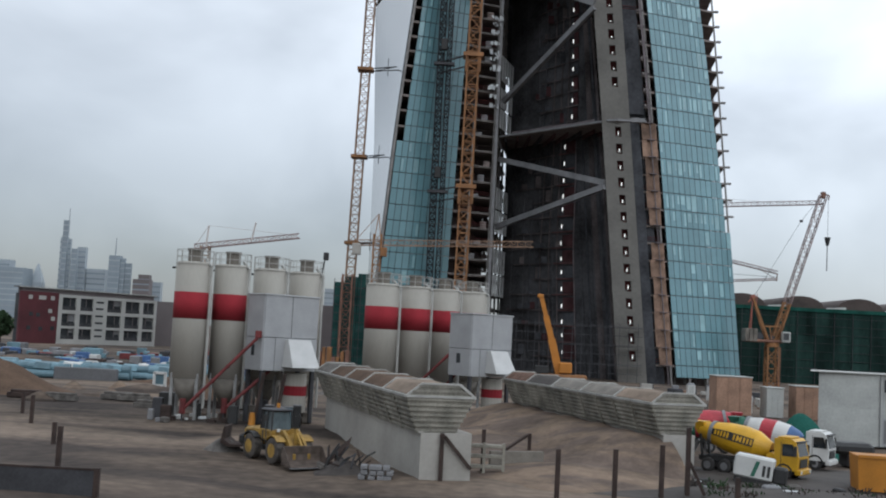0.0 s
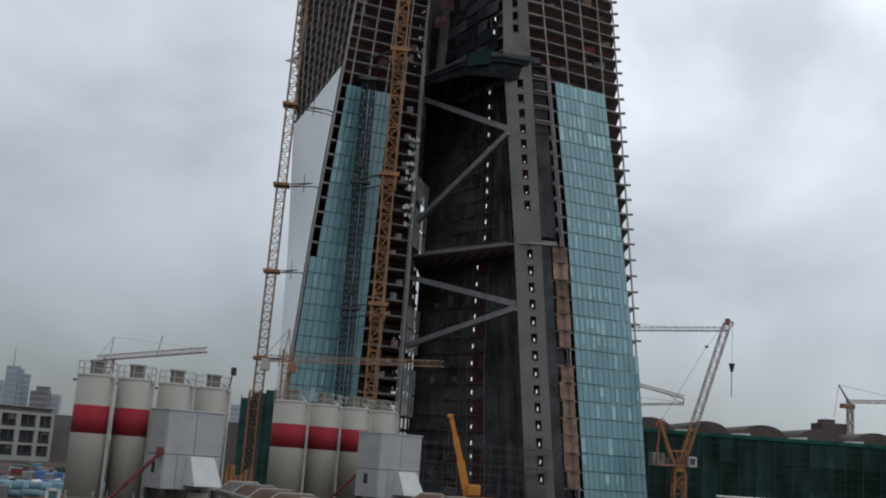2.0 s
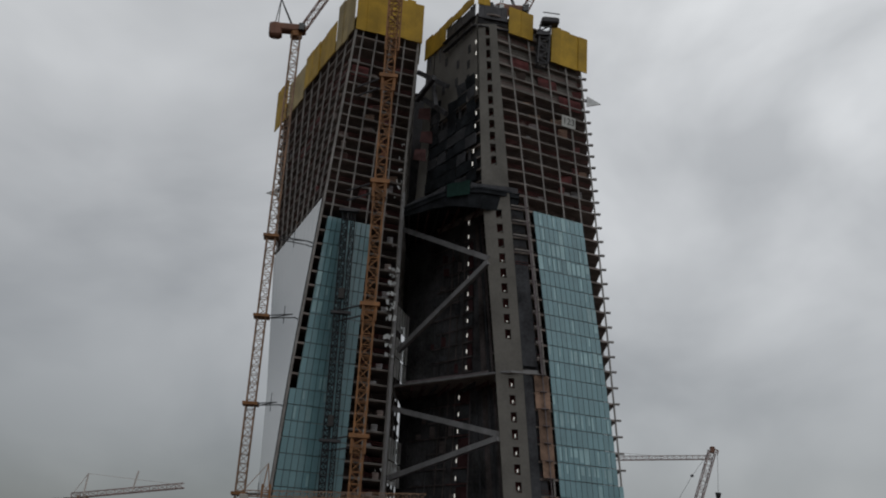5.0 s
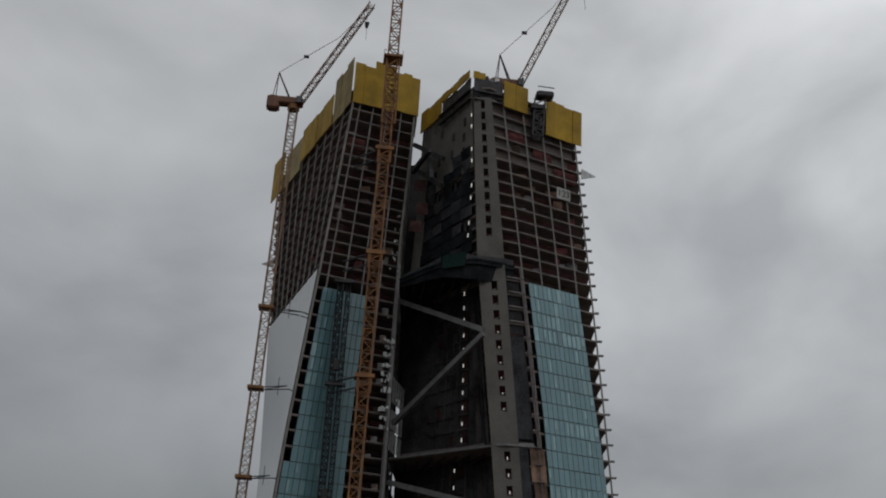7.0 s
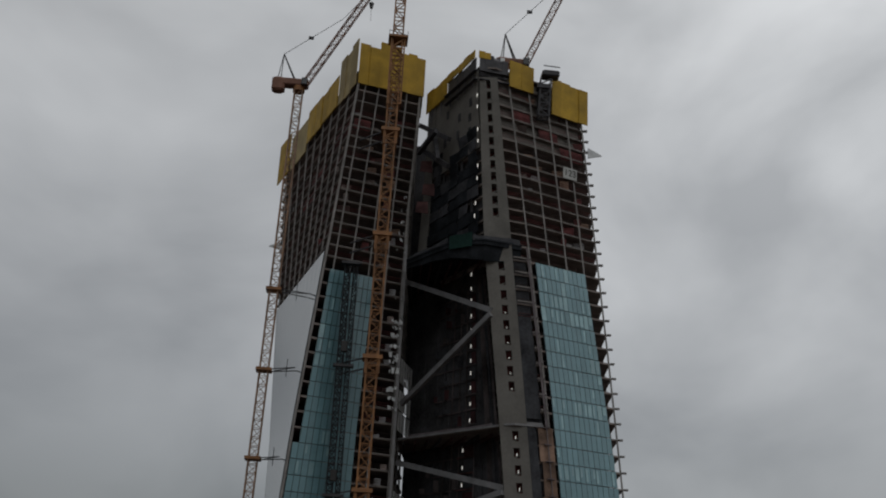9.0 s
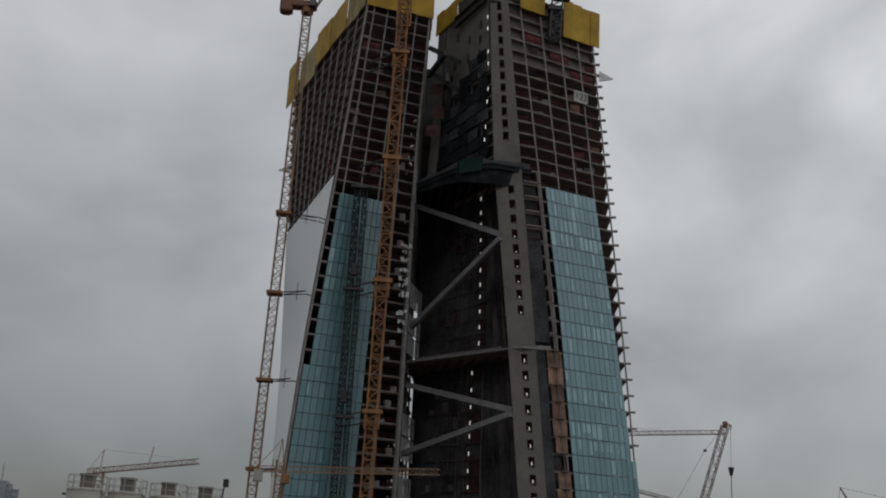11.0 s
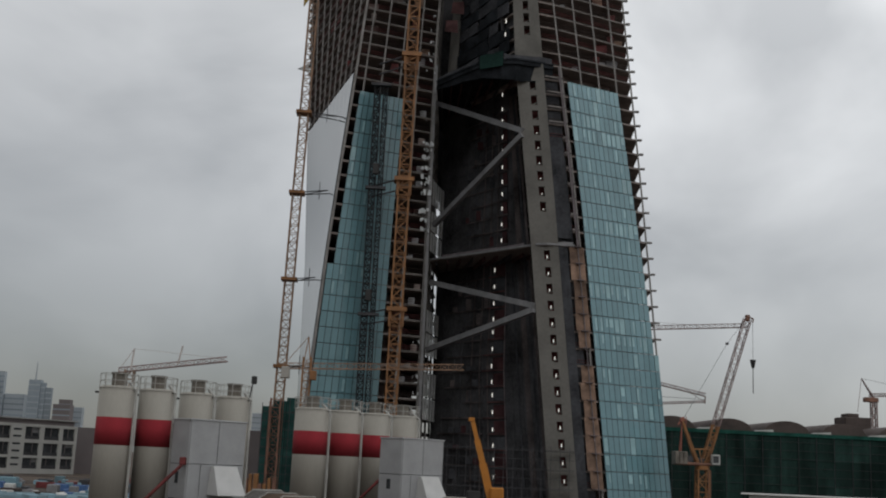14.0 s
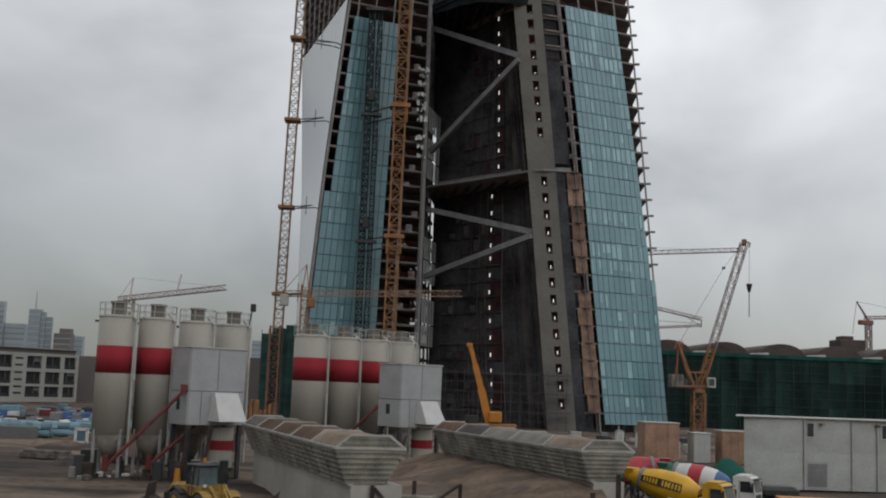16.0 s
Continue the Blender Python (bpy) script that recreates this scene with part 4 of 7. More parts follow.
# slab ends standing out past the right corner
for z in LEVELS:
    if z > 36:
        e = B(z) + outward(B, C, z) * 0.55
        part("slab_end", Mesh().box(e.x - 0.5, e.y - 0.5, z - 0.35, e.x + 0.5, e.y + 0.3, z + 0.05), M_COLUMN, tower_r)
# loads standing on the open storeys
rnd = random.Random(77)
for z in LEVELS:
    for p, q, par in ((A, B, tower_r), (E2, E3, tower_l), (E2, E1, tower_l)):
        if z < 99:
            continue
        for k in range(3):
            if rnd.random() < 0.55:
                c = mix(p(z), q(z), rnd.uniform(0.05, 0.95)) - outward(p, q, z) * rnd.uniform(1.0, 2.4)
                w, h = rnd.uniform(0.5, 1.6), rnd.uniform(0.6, 2.4)
                part("stored_load", Mesh().box(c.x - w, c.y - 0.5, z, c.x + w, c.y + 0.5, z + h), rnd.choice((M_RED_FLOOR, M_RUST, M_INNER, M_PLANK, M_STEEL)), par)

# pale slab edges on the open faces
for p, q, zs, par in ((A, B, [z for z in LEVELS if z > 98], tower_r), (E2, E3, [z for z in LEVELS + [144.3] if z > 98], tower_l), (E2, E1, [z for z in LEVELS if z > 98], tower_l)):
    for z in zs:
        o = outward(p, q, z) * 0.05
        part("edge_strip", Mesh().beam(p(z) + o - Vector((0, 0, 0.2)), q(z) + o - Vector((0, 0, 0.2)), 0.12, 0.26), M_EDGEBEAM, par)
for z in LEVELS:
    if z < 99:
        o = outward(E2, E3, z) * 0.05
        a, b = mix(E2(z), E3(z), 0.67) + o, E3(z) + o
        part("edge_strip", Mesh().beam(a - Vector((0, 0, 0.2)), b - Vector((0, 0, 0.2)), 0.14, 0.26), M_EDGEBEAM, tower_l)
        if round(z * 3) % 3:
            c = mix(a, b, 0.2 + 0.15 * (round(z * 7) % 5))
            part("stored_load", Mesh().box(c.x - 0.8, c.y + 0.3, z, c.x + 0.7, c.y + 0.9, z + 0.7 + 0.3 * (round(z * 5) % 4)), (M_STEEL, M_INNER, M_RUST)[round(z) % 3], tower_l)
# red netting between the towers
for az, z in ((2.95, 127.5), (3.15, 121.0), (2.85, 116.0)):
    c = pol(az, 262, z)
    part("guard_net", Mesh().hexa([c + Vector((-1.6, 0, -1.4)), c + Vector((1.7, 0, -1.6)), c + Vector((1.7, 0.2, -1.6)), c + Vector((-1.6, 0.2, -1.4))], [c + Vector((-1.3, 0, 1.5)), c + Vector((1.5, 0, 1.8)), c + Vector((1.5, 0.2, 1.8)), c + Vector((-1.3, 0.2, 1.5))]), M_PINK, tower_r, "red guard netting")

# ---- tower cranes ----
def tie(parent, a, b):
    m = Mesh()
    side = Vector((0, 0, 1)).cross(Vector(b) - Vector(a)).normalized()
    for s in (-1, 1):
        m.beam(Vector(a) + side * s * 1.2, Vector(b) + side * s * 1.6, 0.22)
    m.beam(Vector(a) + side * 1.2, Vector(b) - side * 1.6, 0.16)
    mid = mix(Vector(a), Vector(b), 0.6)
    m.beam(mid - Vector((0, 0, 1.8)), mid + Vector((0, 0, 2.6)), 0.16)
    part("tie", m, M_DARKSTEEL, parent, "dark steel tie frame")


crane_l = thing("tower_crane", pol(-4.72, 266), "tall pale orange lattice tower crane tied to the tower", "crane", "tower cranes")
base = pol(-5.16, 266)
head = pol(-4.64, 266)
part("mast", Mesh().lattice((base.x, base.y, 0), (head.x, head.y, 148), 2.1, 2.1, 0.30, 0.14), M_CRANE_PALE, crane_l)
for z in (29, 50, 71.5, 92):
    p = mix(Vector((base.x, base.y, 0)), Vector((head.x, head.y, 148)), z / 148)
    part("collar", Mesh().box(p.x - 1.9, p.y - 1.9, z - 0.35, p.x + 1.9, p.y + 1.9, z + 0.35), M_CRANE, crane_l)
    tie(crane_l, (p.x + 1.2, p.y, z), mix(E2(z), E1(z), 0.12 if z < 90 else 0.2) + Vector((-0.4, 0, 0)))


def luffing_head(parent, at, jib_to, back=6.0, jib_mat=None):
    x, y, z = at
    part("slew_ring", Mesh().tube((x, y, z - 0.6), (x, y, z + 0.8), 1.6), M_CRANE, parent)
    s = 1 if jib_to[0] > x else -1
    part("machine_deck", Mesh().soft(min(x + s * 2, x - s * back), y - 1.5, z + 0.8, max(x + s * 2.4, x - s * back), y + 1.5, z + 2.8, 0.3), M_CRANE_DARK, parent, "dark red-brown machine deck")
    part("counterweight", Mesh().soft(x - s * back - 0.8, y - 1.6, z - 1.0, x - s * back + 2.6, y + 1.6, z + 3.0, 0.5), M_CRANE_DARK, parent)
    part("cab", Mesh().soft(x + s * 0.6, y - 2.6, z + 0.6, x + s * 2.2, y - 1.4, z + 2.6, 0.12), M_DARK, parent)
    part("a_frame", Mesh().beam((x - s * 1, y - 0.8, z + 2.2), (x - s * (back - 1.5), y, z + 10.5), 0.3).beam((x - s * 1, y + 0.8, z + 2.2), (x - s * (back - 1.5), y, z + 10.5), 0.3)
         .beam((x - s * (back - 0.4), y, z + 2.2), (x - s * (back - 1.5), y, z + 10.5), 0.2).beam((x - s * (back - 1.2), y + 1, z + 2.2), (x - s * (back - 1.5), y, z + 10.5), 0.2), M_DARKSTEEL, parent)
    part("jib", Mesh().lattice((x + s * 1.5, y, z + 2), jib_to, 1.6, 1.8, 0.24, 0.1), jib_mat or M_CRANE_PALE, parent)
    tip = Vector(jib_to)
    top = Vector((x - s * (back - 1.5), y, z + 10.5))
    knee = mix(Vector((x, y, z + 2)), tip, 0.55) + Vector((0, 0, 3.0))
    part("pendant", Mesh().beam(top, knee, 0.12).beam(knee, tip, 0.12), M_DARKSTEEL, parent)
    mid = mix(top, knee, 0.45)
    part("pulley_block", Mesh().box(mid.x - 0.7, mid.y - 0.2, mid.z - 0.4, mid.x + 0.7, mid.y + 0.2, mid.z + 0.4), M_DARKSTEEL, parent)


luffing_head(crane_l, (head.x, head.y, 148.4), (head.x + 18.4, head.y + 1, 184), 6.4, M_CRANE_DARK)
hb = pol(-0.88, 262)
hook = thing("crane_hook", (hb.x, hb.y, 174), "black hook block hanging on a rope", "hook block", "hook blocks")
part("block", Mesh().tube((hb.x, hb.y, 173.6), (hb.x, hb.y, 175.2), 0.35, 0.7, 8), M_BLACK, hook)
part("rope", Mesh().beam((hb.x + 0.1, hb.y, 169.8), (hb.x, hb.y, 173.8), 0.1), M_BLACK, hook)
part("hoist_rope", Mesh().beam((hb.x, hb.y, 175.0), (hb.x, hb.y, 186.0), 0.06), M_BLACK, hook)
h2 = mix(A(150), B(150), 0.22) + Vector((18.3, 5, 0))
hook2 = thing("crane_hook", (h2.x, h2.y, 184), "black hook block hanging on a rope", "hook block", "hook blocks")
part("block", Mesh().tube((h2.x, h2.y, 183.2), (h2.x, h2.y, 184.6), 0.3, 0.6, 8), M_BLACK, hook2)
part("rope", Mesh().beam((h2.x + 0.4, h2.y, 178.6), (h2.x, h2.y, 183.4), 0.09), M_BLACK, hook2)
part("hoist_rope", Mesh().beam((h2.x, h2.y, 184.4), (h2.x, h2.y, 193.4), 0.06), M_BLACK, hook2)

crane_c = thing("tower_crane", pol(0.7, 250), "orange lattice tower crane against the glass front", "crane", "tower cranes")
cb, ct = pol(0.60, 250), pol(0.86, 250)
part("mast", Mesh().lattice((cb.x, cb.y, 0), (ct.x, ct.y, 178), 2.5, 2.6, 0.38, 0.2), M_CRANE, crane_c)
part("climbing_frame", Mesh().lattice((ct.x, ct.y, 138), (ct.x, ct.y, 157), 3.4, 3.2, 0.3, 0.2).box(ct.x - 2.5, ct.y - 2.5, 157, ct.x + 2.5, ct.y + 2.5, 157.5), M_CRANE, crane_c)
part("platform_rail", Mesh().lattice((ct.x, ct.y, 157.5), (ct.x, ct.y, 158.7), 4.8, 1.2, 0.12, 0.1), M_DARKSTEEL, crane_c)
for z in (42, 72.5, 103, 131):
    p = mix(Vector((cb.x, cb.y, 0)), Vector((ct.x, ct.y, 178)), z / 178)
    part("collar", Mesh().box(p.x - 2.3, p.y - 2.0, z - 0.5, p.x + 2.3, p.y + 2.0, z + 0.4), M_CRANE, crane_c)
    part("collar_frame", Mesh().lattice((p.x, p.y, z - 4), (p.x, p.y, z - 0.5), 3.2, 2, 0.3, 0.2), M_CRANE, crane_c)
    part("tie", Mesh().beam((p.x - 2, p.y + 0.6, z), (p.x - 7.5, p.y + 5.2, z - 0.6), 0.3).beam((p.x - 2, p.y + 0.6, z - 2.6), (p.x - 7.5, p.y + 5.2, z - 3.2), 0.3), M_DARKSTEEL, crane_c)

hoist = thing("builders_hoist", pol(-0.87, 253), "dark lattice hoist mast against the glass front", "hoist")
h0, h1 = pol(-0.80, 253), pol(-0.78, 254)
part("mast", Mesh().lattice((h0.x - 0.9, h0.y, 0), (h1.x - 0.9, h1.y, 96), 1.4, 1.5, 0.27, 0.19).lattice((h0.x + 1.0, h0.y, 0), (h1.x + 1.0, h1.y, 96), 1.0, 1.5, 0.24, 0.16), M_HOIST, hoist)
for z in (41, 71, 96.5):
    part("bracket", Mesh().box(h0.x - 2.4, h0.y - 0.6, z - 0.3, h0.x + 2.4, h0.y + 1.2, z + 0.3), M_DARKSTEEL, hoist)
for z in (44, 74):
    part("lift_car", Mesh().soft(h0.x - 0.9, h0.y - 1.6, z, h0.x + 0.5, h0.y - 0.3, z + 2.6, 0.1), M_BLACK, hoist)

crane_r = thing("tower_crane", A(150), "luffing crane standing on the tower's roof", "crane", "tower cranes")
rp = mix(A(150), B(150), 0.22) + Vector((0, 5, 0))
part("mast", Mesh().lattice((rp.x, rp.y, 140), (rp.x, rp.y, 152.0), 2.0, 2.0, 0.3, 0.15), M_CRANE_WHITE, crane_r)
luffing_head(crane_r, (rp.x, rp.y, 151.6), (rp.x + 18.2, rp.y, 193.5), 5.5, M_CRANE_DARK)

# low crane in front of the towers
lc = pol(-3.78, 215)
low = thing("tower_crane", lc, "low orange saddle-jib tower crane before the glass tower", "crane", "tower cranes")
part("mast", Mesh().lattice((lc.x, lc.y, 0), (lc.x, lc.y, 27), 1.5, 1.5, 0.22, 0.1), M_CRANE, low)
part("jib", Mesh().lattice((lc.x - 4.5, lc.y, 24.6), (lc.x + 30.5, lc.y + 2, 26.2), 1.1, 1.5, 0.15, 0.07, h=1.1, triangle=True), M_CRANE_PALE, low)
part("apex", Mesh().beam((lc.x - 0.6, lc.y, 26), (lc.x, lc.y, 31), 0.16).beam((lc.x + 0.6, lc.y, 26), (lc.x, lc.y, 31), 0.16).beam((lc.x, lc.y, 31), (lc.x - 4.3, lc.y, 25.5), 0.1), M_CRANE, low)
part("counterweight", Mesh().soft(lc.x - 4.8, lc.y - 0.8, 22.8, lc.x - 3.2, lc.y + 0.8, 25, 0.1), M_CONC, low)
part("cab", Mesh().soft(lc.x + 0.7, lc.y - 1.4, 22.6, lc.x + 2.0, lc.y - 0.2, 24.4, 0.1), M_CRANE, low)

# small crane behind the batching plant
sc = Vector((-36.6, 165, 0))
small = thing("tower_crane", sc, "small pale saddle-jib crane behind the silos", "crane", "tower cranes")
part("mast", Mesh().lattice(sc, sc + Vector((0, 0, 19.5)), 1.2, 1.4, 0.18, 0.09), M_CRANE_PALE, small)
part("jib", Mesh().lattice(sc + Vector((-1.6, 0, 19.0)), sc + Vector((14.0, 0, 21.4)), 0.9, 1.2, 0.15, 0.07, h=0.7, triangle=True), M_JIB, small)
part("apex", Mesh().beam(sc + Vector((0, 0, 19)), sc + Vector((0.3, 0, 22.6)), 0.2).beam(sc + Vector((0.3, 0, 22.6)), sc + Vector((-1.5, 0, 19.6)), 0.08).beam(sc + Vector((6.8, 0, 20.6)), sc + Vector((7.3, 0, 23.4)), 0.2).beam(sc + Vector((0.3, 0, 22.6)), sc + Vector((13.5, 0, 21.8)), 0.05), M_CRANE_WHITE, small)

# cranes right of the towers
g = Vector((70.4, 236, 0))
gm = Vector((69.5, 236, 0))
luff = thing("tower_crane", gm, "dull orange crane with tall pale luffing jib by the hall", "crane", "tower cranes")
part("mast", Mesh().lattice(gm, gm + Vector((0, 0, 9.2)), 2.3, 2.3, 0.34, 0.2), M_CRANE, luff)
part("ladder", Mesh().beam(gm + Vector((1.45, -1.3, 0)), gm + Vector((1.45, -1.3, 9.2)), 0.12).beam(gm + Vector((1.0, -1.3, 0)), gm + Vector((1.0, -1.3, 9.2)), 0.12), M_CRANE_DARK, luff)
part("slew_ring", Mesh().tube(gm + Vector((0, 0, 9.2)), gm + Vector((0, 0, 10.1)), 1.5, n=18), M_CRANE, luff)
part("machine_deck", Mesh().soft(gm.x - 6.0, gm.y - 1.5, 10.1, gm.x + 2.0, gm.y + 1.5, 10.7, 0.15), M_CRANE_DARK, luff)
part("winch", Mesh().tube((gm.x - 2.9, gm.y - 1.1, 11.4), (gm.x - 2.9, gm.y + 1.1, 11.4), 0.7, n=14).tube((gm.x - 0.4, gm.y - 1.0, 11.2), (gm.x - 0.4, gm.y + 1.0, 11.2), 0.5, n=14), M_DARKSTEEL, luff)
for k in range(3):
    part("ballast_block", Mesh().soft(gm.x - 6.2 + 0.9 * k, gm.y - 1.6, 10.2, gm.x - 5.36 + 0.9 * k, gm.y + 1.6, 12.9, 0.1), M_CONE, luff)
top = Vector((gm.x - 4.35, gm.y, 19.4))
part("a_frame", Mesh().beam((gm.x - 1.1, gm.y - 1, 10.7), top + Vector((0, -0.4, 0)), 0.42).beam((gm.x - 1.1, gm.y + 1, 10.7), top + Vector((0, 0.4, 0)), 0.42), M_CRANE, luff)
part("back_stay", Mesh().beam((gm.x - 4.9, gm.y - 0.9, 10.7), top, 0.16).beam((gm.x - 4.9, gm.y + 0.9, 10.7), top, 0.16), M_CRANE_RED, luff, "dull red back stay")
part("sheave_head", Mesh().tube(top + Vector((0, -0.6, 0.2)), top + Vector((0, 0.6, 0.2)), 0.5, n=12).beam(top + Vector((-0.9, 0, -0.9)), top + Vector((0.3, 0, 0.8)), 0.3).beam(top + Vector((0.8, 0, -1.2)), top + Vector((0.9, 0, 0.9)), 0.14), M_CRANE_RED, luff)
part("cross_bar", Mesh().beam((gm.x - 1.9, gm.y - 1.0, 13.5), (gm.x + 1.5, gm.y - 1.0, 13.6), 0.3).beam((gm.x - 0.4, gm.y - 1.0, 10.7), (gm.x - 0.9, gm.y - 1.0, 13.5), 0.2).beam((gm.x + 0.3, gm.y - 1.0, 10.7), (gm.x + 1.4, gm.y - 1.0, 13.5), 0.26), M_CRANE, luff)
part("cab", Mesh().soft(gm.x + 1.5, gm.y - 2.4, 10.3, gm.x + 3.2, gm.y - 1, 12.5, 0.12), M_SHED, luff)
part("cab_window", Mesh().box(gm.x + 1.65, gm.y - 2.45, 10.75, gm.x + 2.85, gm.y - 2.39, 12.2), M_WINDOW, luff)
heel, knee = Vector((gm.x + 0.55, g.y, 10.9)), mix(Vector((gm.x + 0.55, g.y, 10.9)), Vector((g.x + 9.2, g.y, 42.2)), 0.25)
part("jib_heel", Mesh().lattice(heel, knee, 1.3, 1.7, 0.26, 0.14), M_CRANE, luff, "dull orange jib heel section")
part("jib", Mesh().lattice(knee, (g.x + 9.2, g.y, 42.2), 1.4, 1.7, 0.18, 0.08), M_JIB, luff, "pale pinkish lattice jib")
part("jib_head", Mesh().soft(g.x + 8.7, g.y - 0.5, 41.6, g.x + 9.6, g.y + 0.5, 43.0, 0.1).beam((g.x + 9.4, g.y, 42.6), (g.x + 10.5, g.y, 42.2), 0.25).beam((g.x + 10.5, g.y, 42.2), (g.x + 10.3, g.y, 41.3), 0.2), M_CRANE_DARK, luff)
part("pendant", Mesh().beam(top, (g.x + 4.6, g.y, 36.5), 0.06).beam((g.x + 4.6, g.y, 36.5), (g.x + 9.0, g.y, 42.4), 0.06).box(g.x + 4.3, g.y - 0.2, 36.2, g.x + 4.9, g.y + 0.2, 36.7), M_DARKSTEEL, luff)
part("hook_block", Mesh().tube((g.x + 10.3, g.y, 31.4), (g.x + 10.3, g.y, 33.2), 0.3, 0.7, 8).beam((g.x + 10.3, g.y, 26), (g.x + 10.3, g.y, 31.5), 0.14).beam((g.x + 10.3, g.y, 33), (g.x + 10.3, g.y, 41.5), 0.06), M_BLACK, luff)


def far_crane(at, h, reach, back, mat, label, lift=0.0):
    ob = thing("tower_crane", at, label, "crane", "tower cranes")
    x, y, _ = at
    part("mast", Mesh().lattice((x, y, 0), (x, y, h), 1.8, 2.2, 0.34, 0.16), mat, ob)
    part("jib", Mesh().lattice((x, y, h), (x + reach, y, h + lift), 1.4, 2.0, 0.2, 0.09, h=1.2, triangle=True), mat, ob)
    if back:
        part("counter_jib", Mesh().lattice((x, y, h), (x + back, y, h), 1.5, 2.0, 0.28, 0.13), mat, ob)
        part("counterweight", Mesh().soft(min(x + back, x + back * 0.75), y - 1, h - 2.2, max(x + back, x + back * 0.75), y + 1, h + 0.6, 0.1), M_CONC, ob)
    part("apex", Mesh().beam((x, y, h), (x, y, h + 2.5), 0.5).beam((x, y, h + 2.5), (x + reach * 0.5, y, h + lift * 0.5 + 1), 0.06), mat, ob)
    return ob


far_crane((80.0, 330, 0), 50.8, 31, -8, M_JIB, "pale saddle-jib crane behind the glass tower", 2.3)
lj = thing("tower_crane", (84, 340, 0), "pale double-chorded crane jib low behind the glass tower", "crane", "tower cranes")
part("mast", Mesh().lattice((84, 340, 0), (84, 340, 33), 1.8, 2.2, 0.34, 0.16), M_JIB, lj)
part("upper_jib", Mesh().lattice((84, 340, 35.6), (101.2, 340, 32.2), 1.2, 2.0, 0.2, 0.1, h=0.9, triangle=True), M_JIB, lj)
part("lower_jib", Mesh().lattice((84, 340, 28.9), (101.0, 340, 30.3), 1.0, 2.0, 0.2, 0.1, h=0.6, triangle=True), M_JIB, lj)
part("end_frame", Mesh().beam((101.1, 340, 32.4), (101.0, 340, 30.0), 0.25).beam((96.5, 340, 33.0), (101.0, 340, 30.4), 0.12), M_CRANE_DARK, lj)
part("stay", Mesh().beam((84, 340, 31.6), (101, 340, 31.2), 0.1), M_DARKSTEEL, lj)
fc = thing("tower_crane", (191, 420, 0), "distant grey luffing crane beyond the hall", "crane", "tower cranes")
part("mast", Mesh().lattice((191, 420, 0), (191, 420, 40), 1.8, 2.2, 0.4, 0.2), M_JIB, fc)
part("jib", Mesh().lattice((189.5, 420, 41), (216, 420, 42.4), 1.4, 2.0, 0.32, 0.14, h=1.1, triangle=True), M_JIB, fc)
part("a_frame", Mesh().beam((191, 419.4, 40.5), (186.4, 420, 47.8), 0.4).beam((191, 420.6, 40.5), (186.4, 420, 47.8), 0.4).beam((186.4, 420, 47.8), (184.6, 420, 35), 0.14), M_JIB, fc)
part("pendant", Mesh().beam((186.4, 420, 47.8), (214, 420, 43.4), 0.1), M_DARKSTEEL, fc)
part("machine_deck", Mesh().soft(187.2, 418.8, 38.8, 192.6, 421.2, 40.6, 0.2), M_CRANE_DARK, fc)

# mobile crane at the towers' foot
mc = Vector((20.3, 205, 0))
mobile = thing("mobile_crane", mc, "orange-yellow telescopic mobile crane with raised boom", "mobile crane")
part("chassis", Mesh().soft(mc.x - 2.5, mc.y - 1.4, 0.8, mc.x + 6, mc.y + 1.4, 2.0, 0.15), M_CRANE, mobile)
part("cab", Mesh().soft(mc.x + 0.8, mc.y - 1.5, 2.2, mc.x + 3.2, mc.y + 0.4, 4.2, 0.2), M_BOOM, mobile)
part("boom", Mesh().beam((mc.x + 1.0, mc.y, 2.0), (mc.x - 0.7, mc.y, 8.4), 1.2, 1.35).beam((mc.x - 0.7, mc.y, 8.4), (mc.x - 1.9, mc.y, 12.6), 0.9, 1.05).beam((mc.x - 1.9, mc.y, 12.6), (mc.x - 2.9, mc.y, 16.2), 0.65, 0.75), M_BOOM, mobile, "telescopic boom")
part("boom_head", Mesh().soft(mc.x - 3.6, mc.y - 0.4, 15.9, mc.x - 2.5, mc.y + 0.4, 16.6, 0.1), M_BOOM, mobile)
part("counterweight", Mesh().soft(mc.x - 3.4, mc.y - 1.3, 2.0, mc.x - 1.0, mc.y + 1.3, 3.4, 0.1), M_BLACK, mobile)
for i in range(4):
    part("wheel", Mesh().tube((mc.x - 1.6 + 2.1 * i, mc.y - 1.5, 0.7), (mc.x - 1.6 + 2.1 * i, mc.y - 1.0, 0.7), 0.7, n=16), M_TYRE, mobile)

# scaffold and clutter at the towers' foot
scaf = thing("scaffold", (25, 236, 0), "dark tube scaffold across the foot of the atrium", "scaffold")
m = Mesh()
for i in range(19):
    x = 5 + i * 2.0
    m.beam((x, 236, 0), (x, 236, 12.5), 0.1)
for k in range(6):
    m.beam((4, 236, 2.0 * k + 1.8), (42, 236, 2.0 * k + 1.8), 0.09)
part("standard_frame", m, M_DARKSTEEL, scaf)
for k in range(1, 6, 2):
    part("deck_board", Mesh().box(4, 236.2, 2.0 * k + 1.5, 42, 237.4, 2.0 * k + 1.6), M_ATRIUM_SHADE, scaf)
for i in range(9):
    x = 46.5 + i * 2.3
    p = part("ground_post", Mesh().tube((x, 246, 0), (x, 246, 4), 0.35, n=10), M_CONC, tower_r)
gs = thing("green_scaffold", (-24, 258, 0), "scaffold wrapped in teal netting round the crane foot", "scaffold")
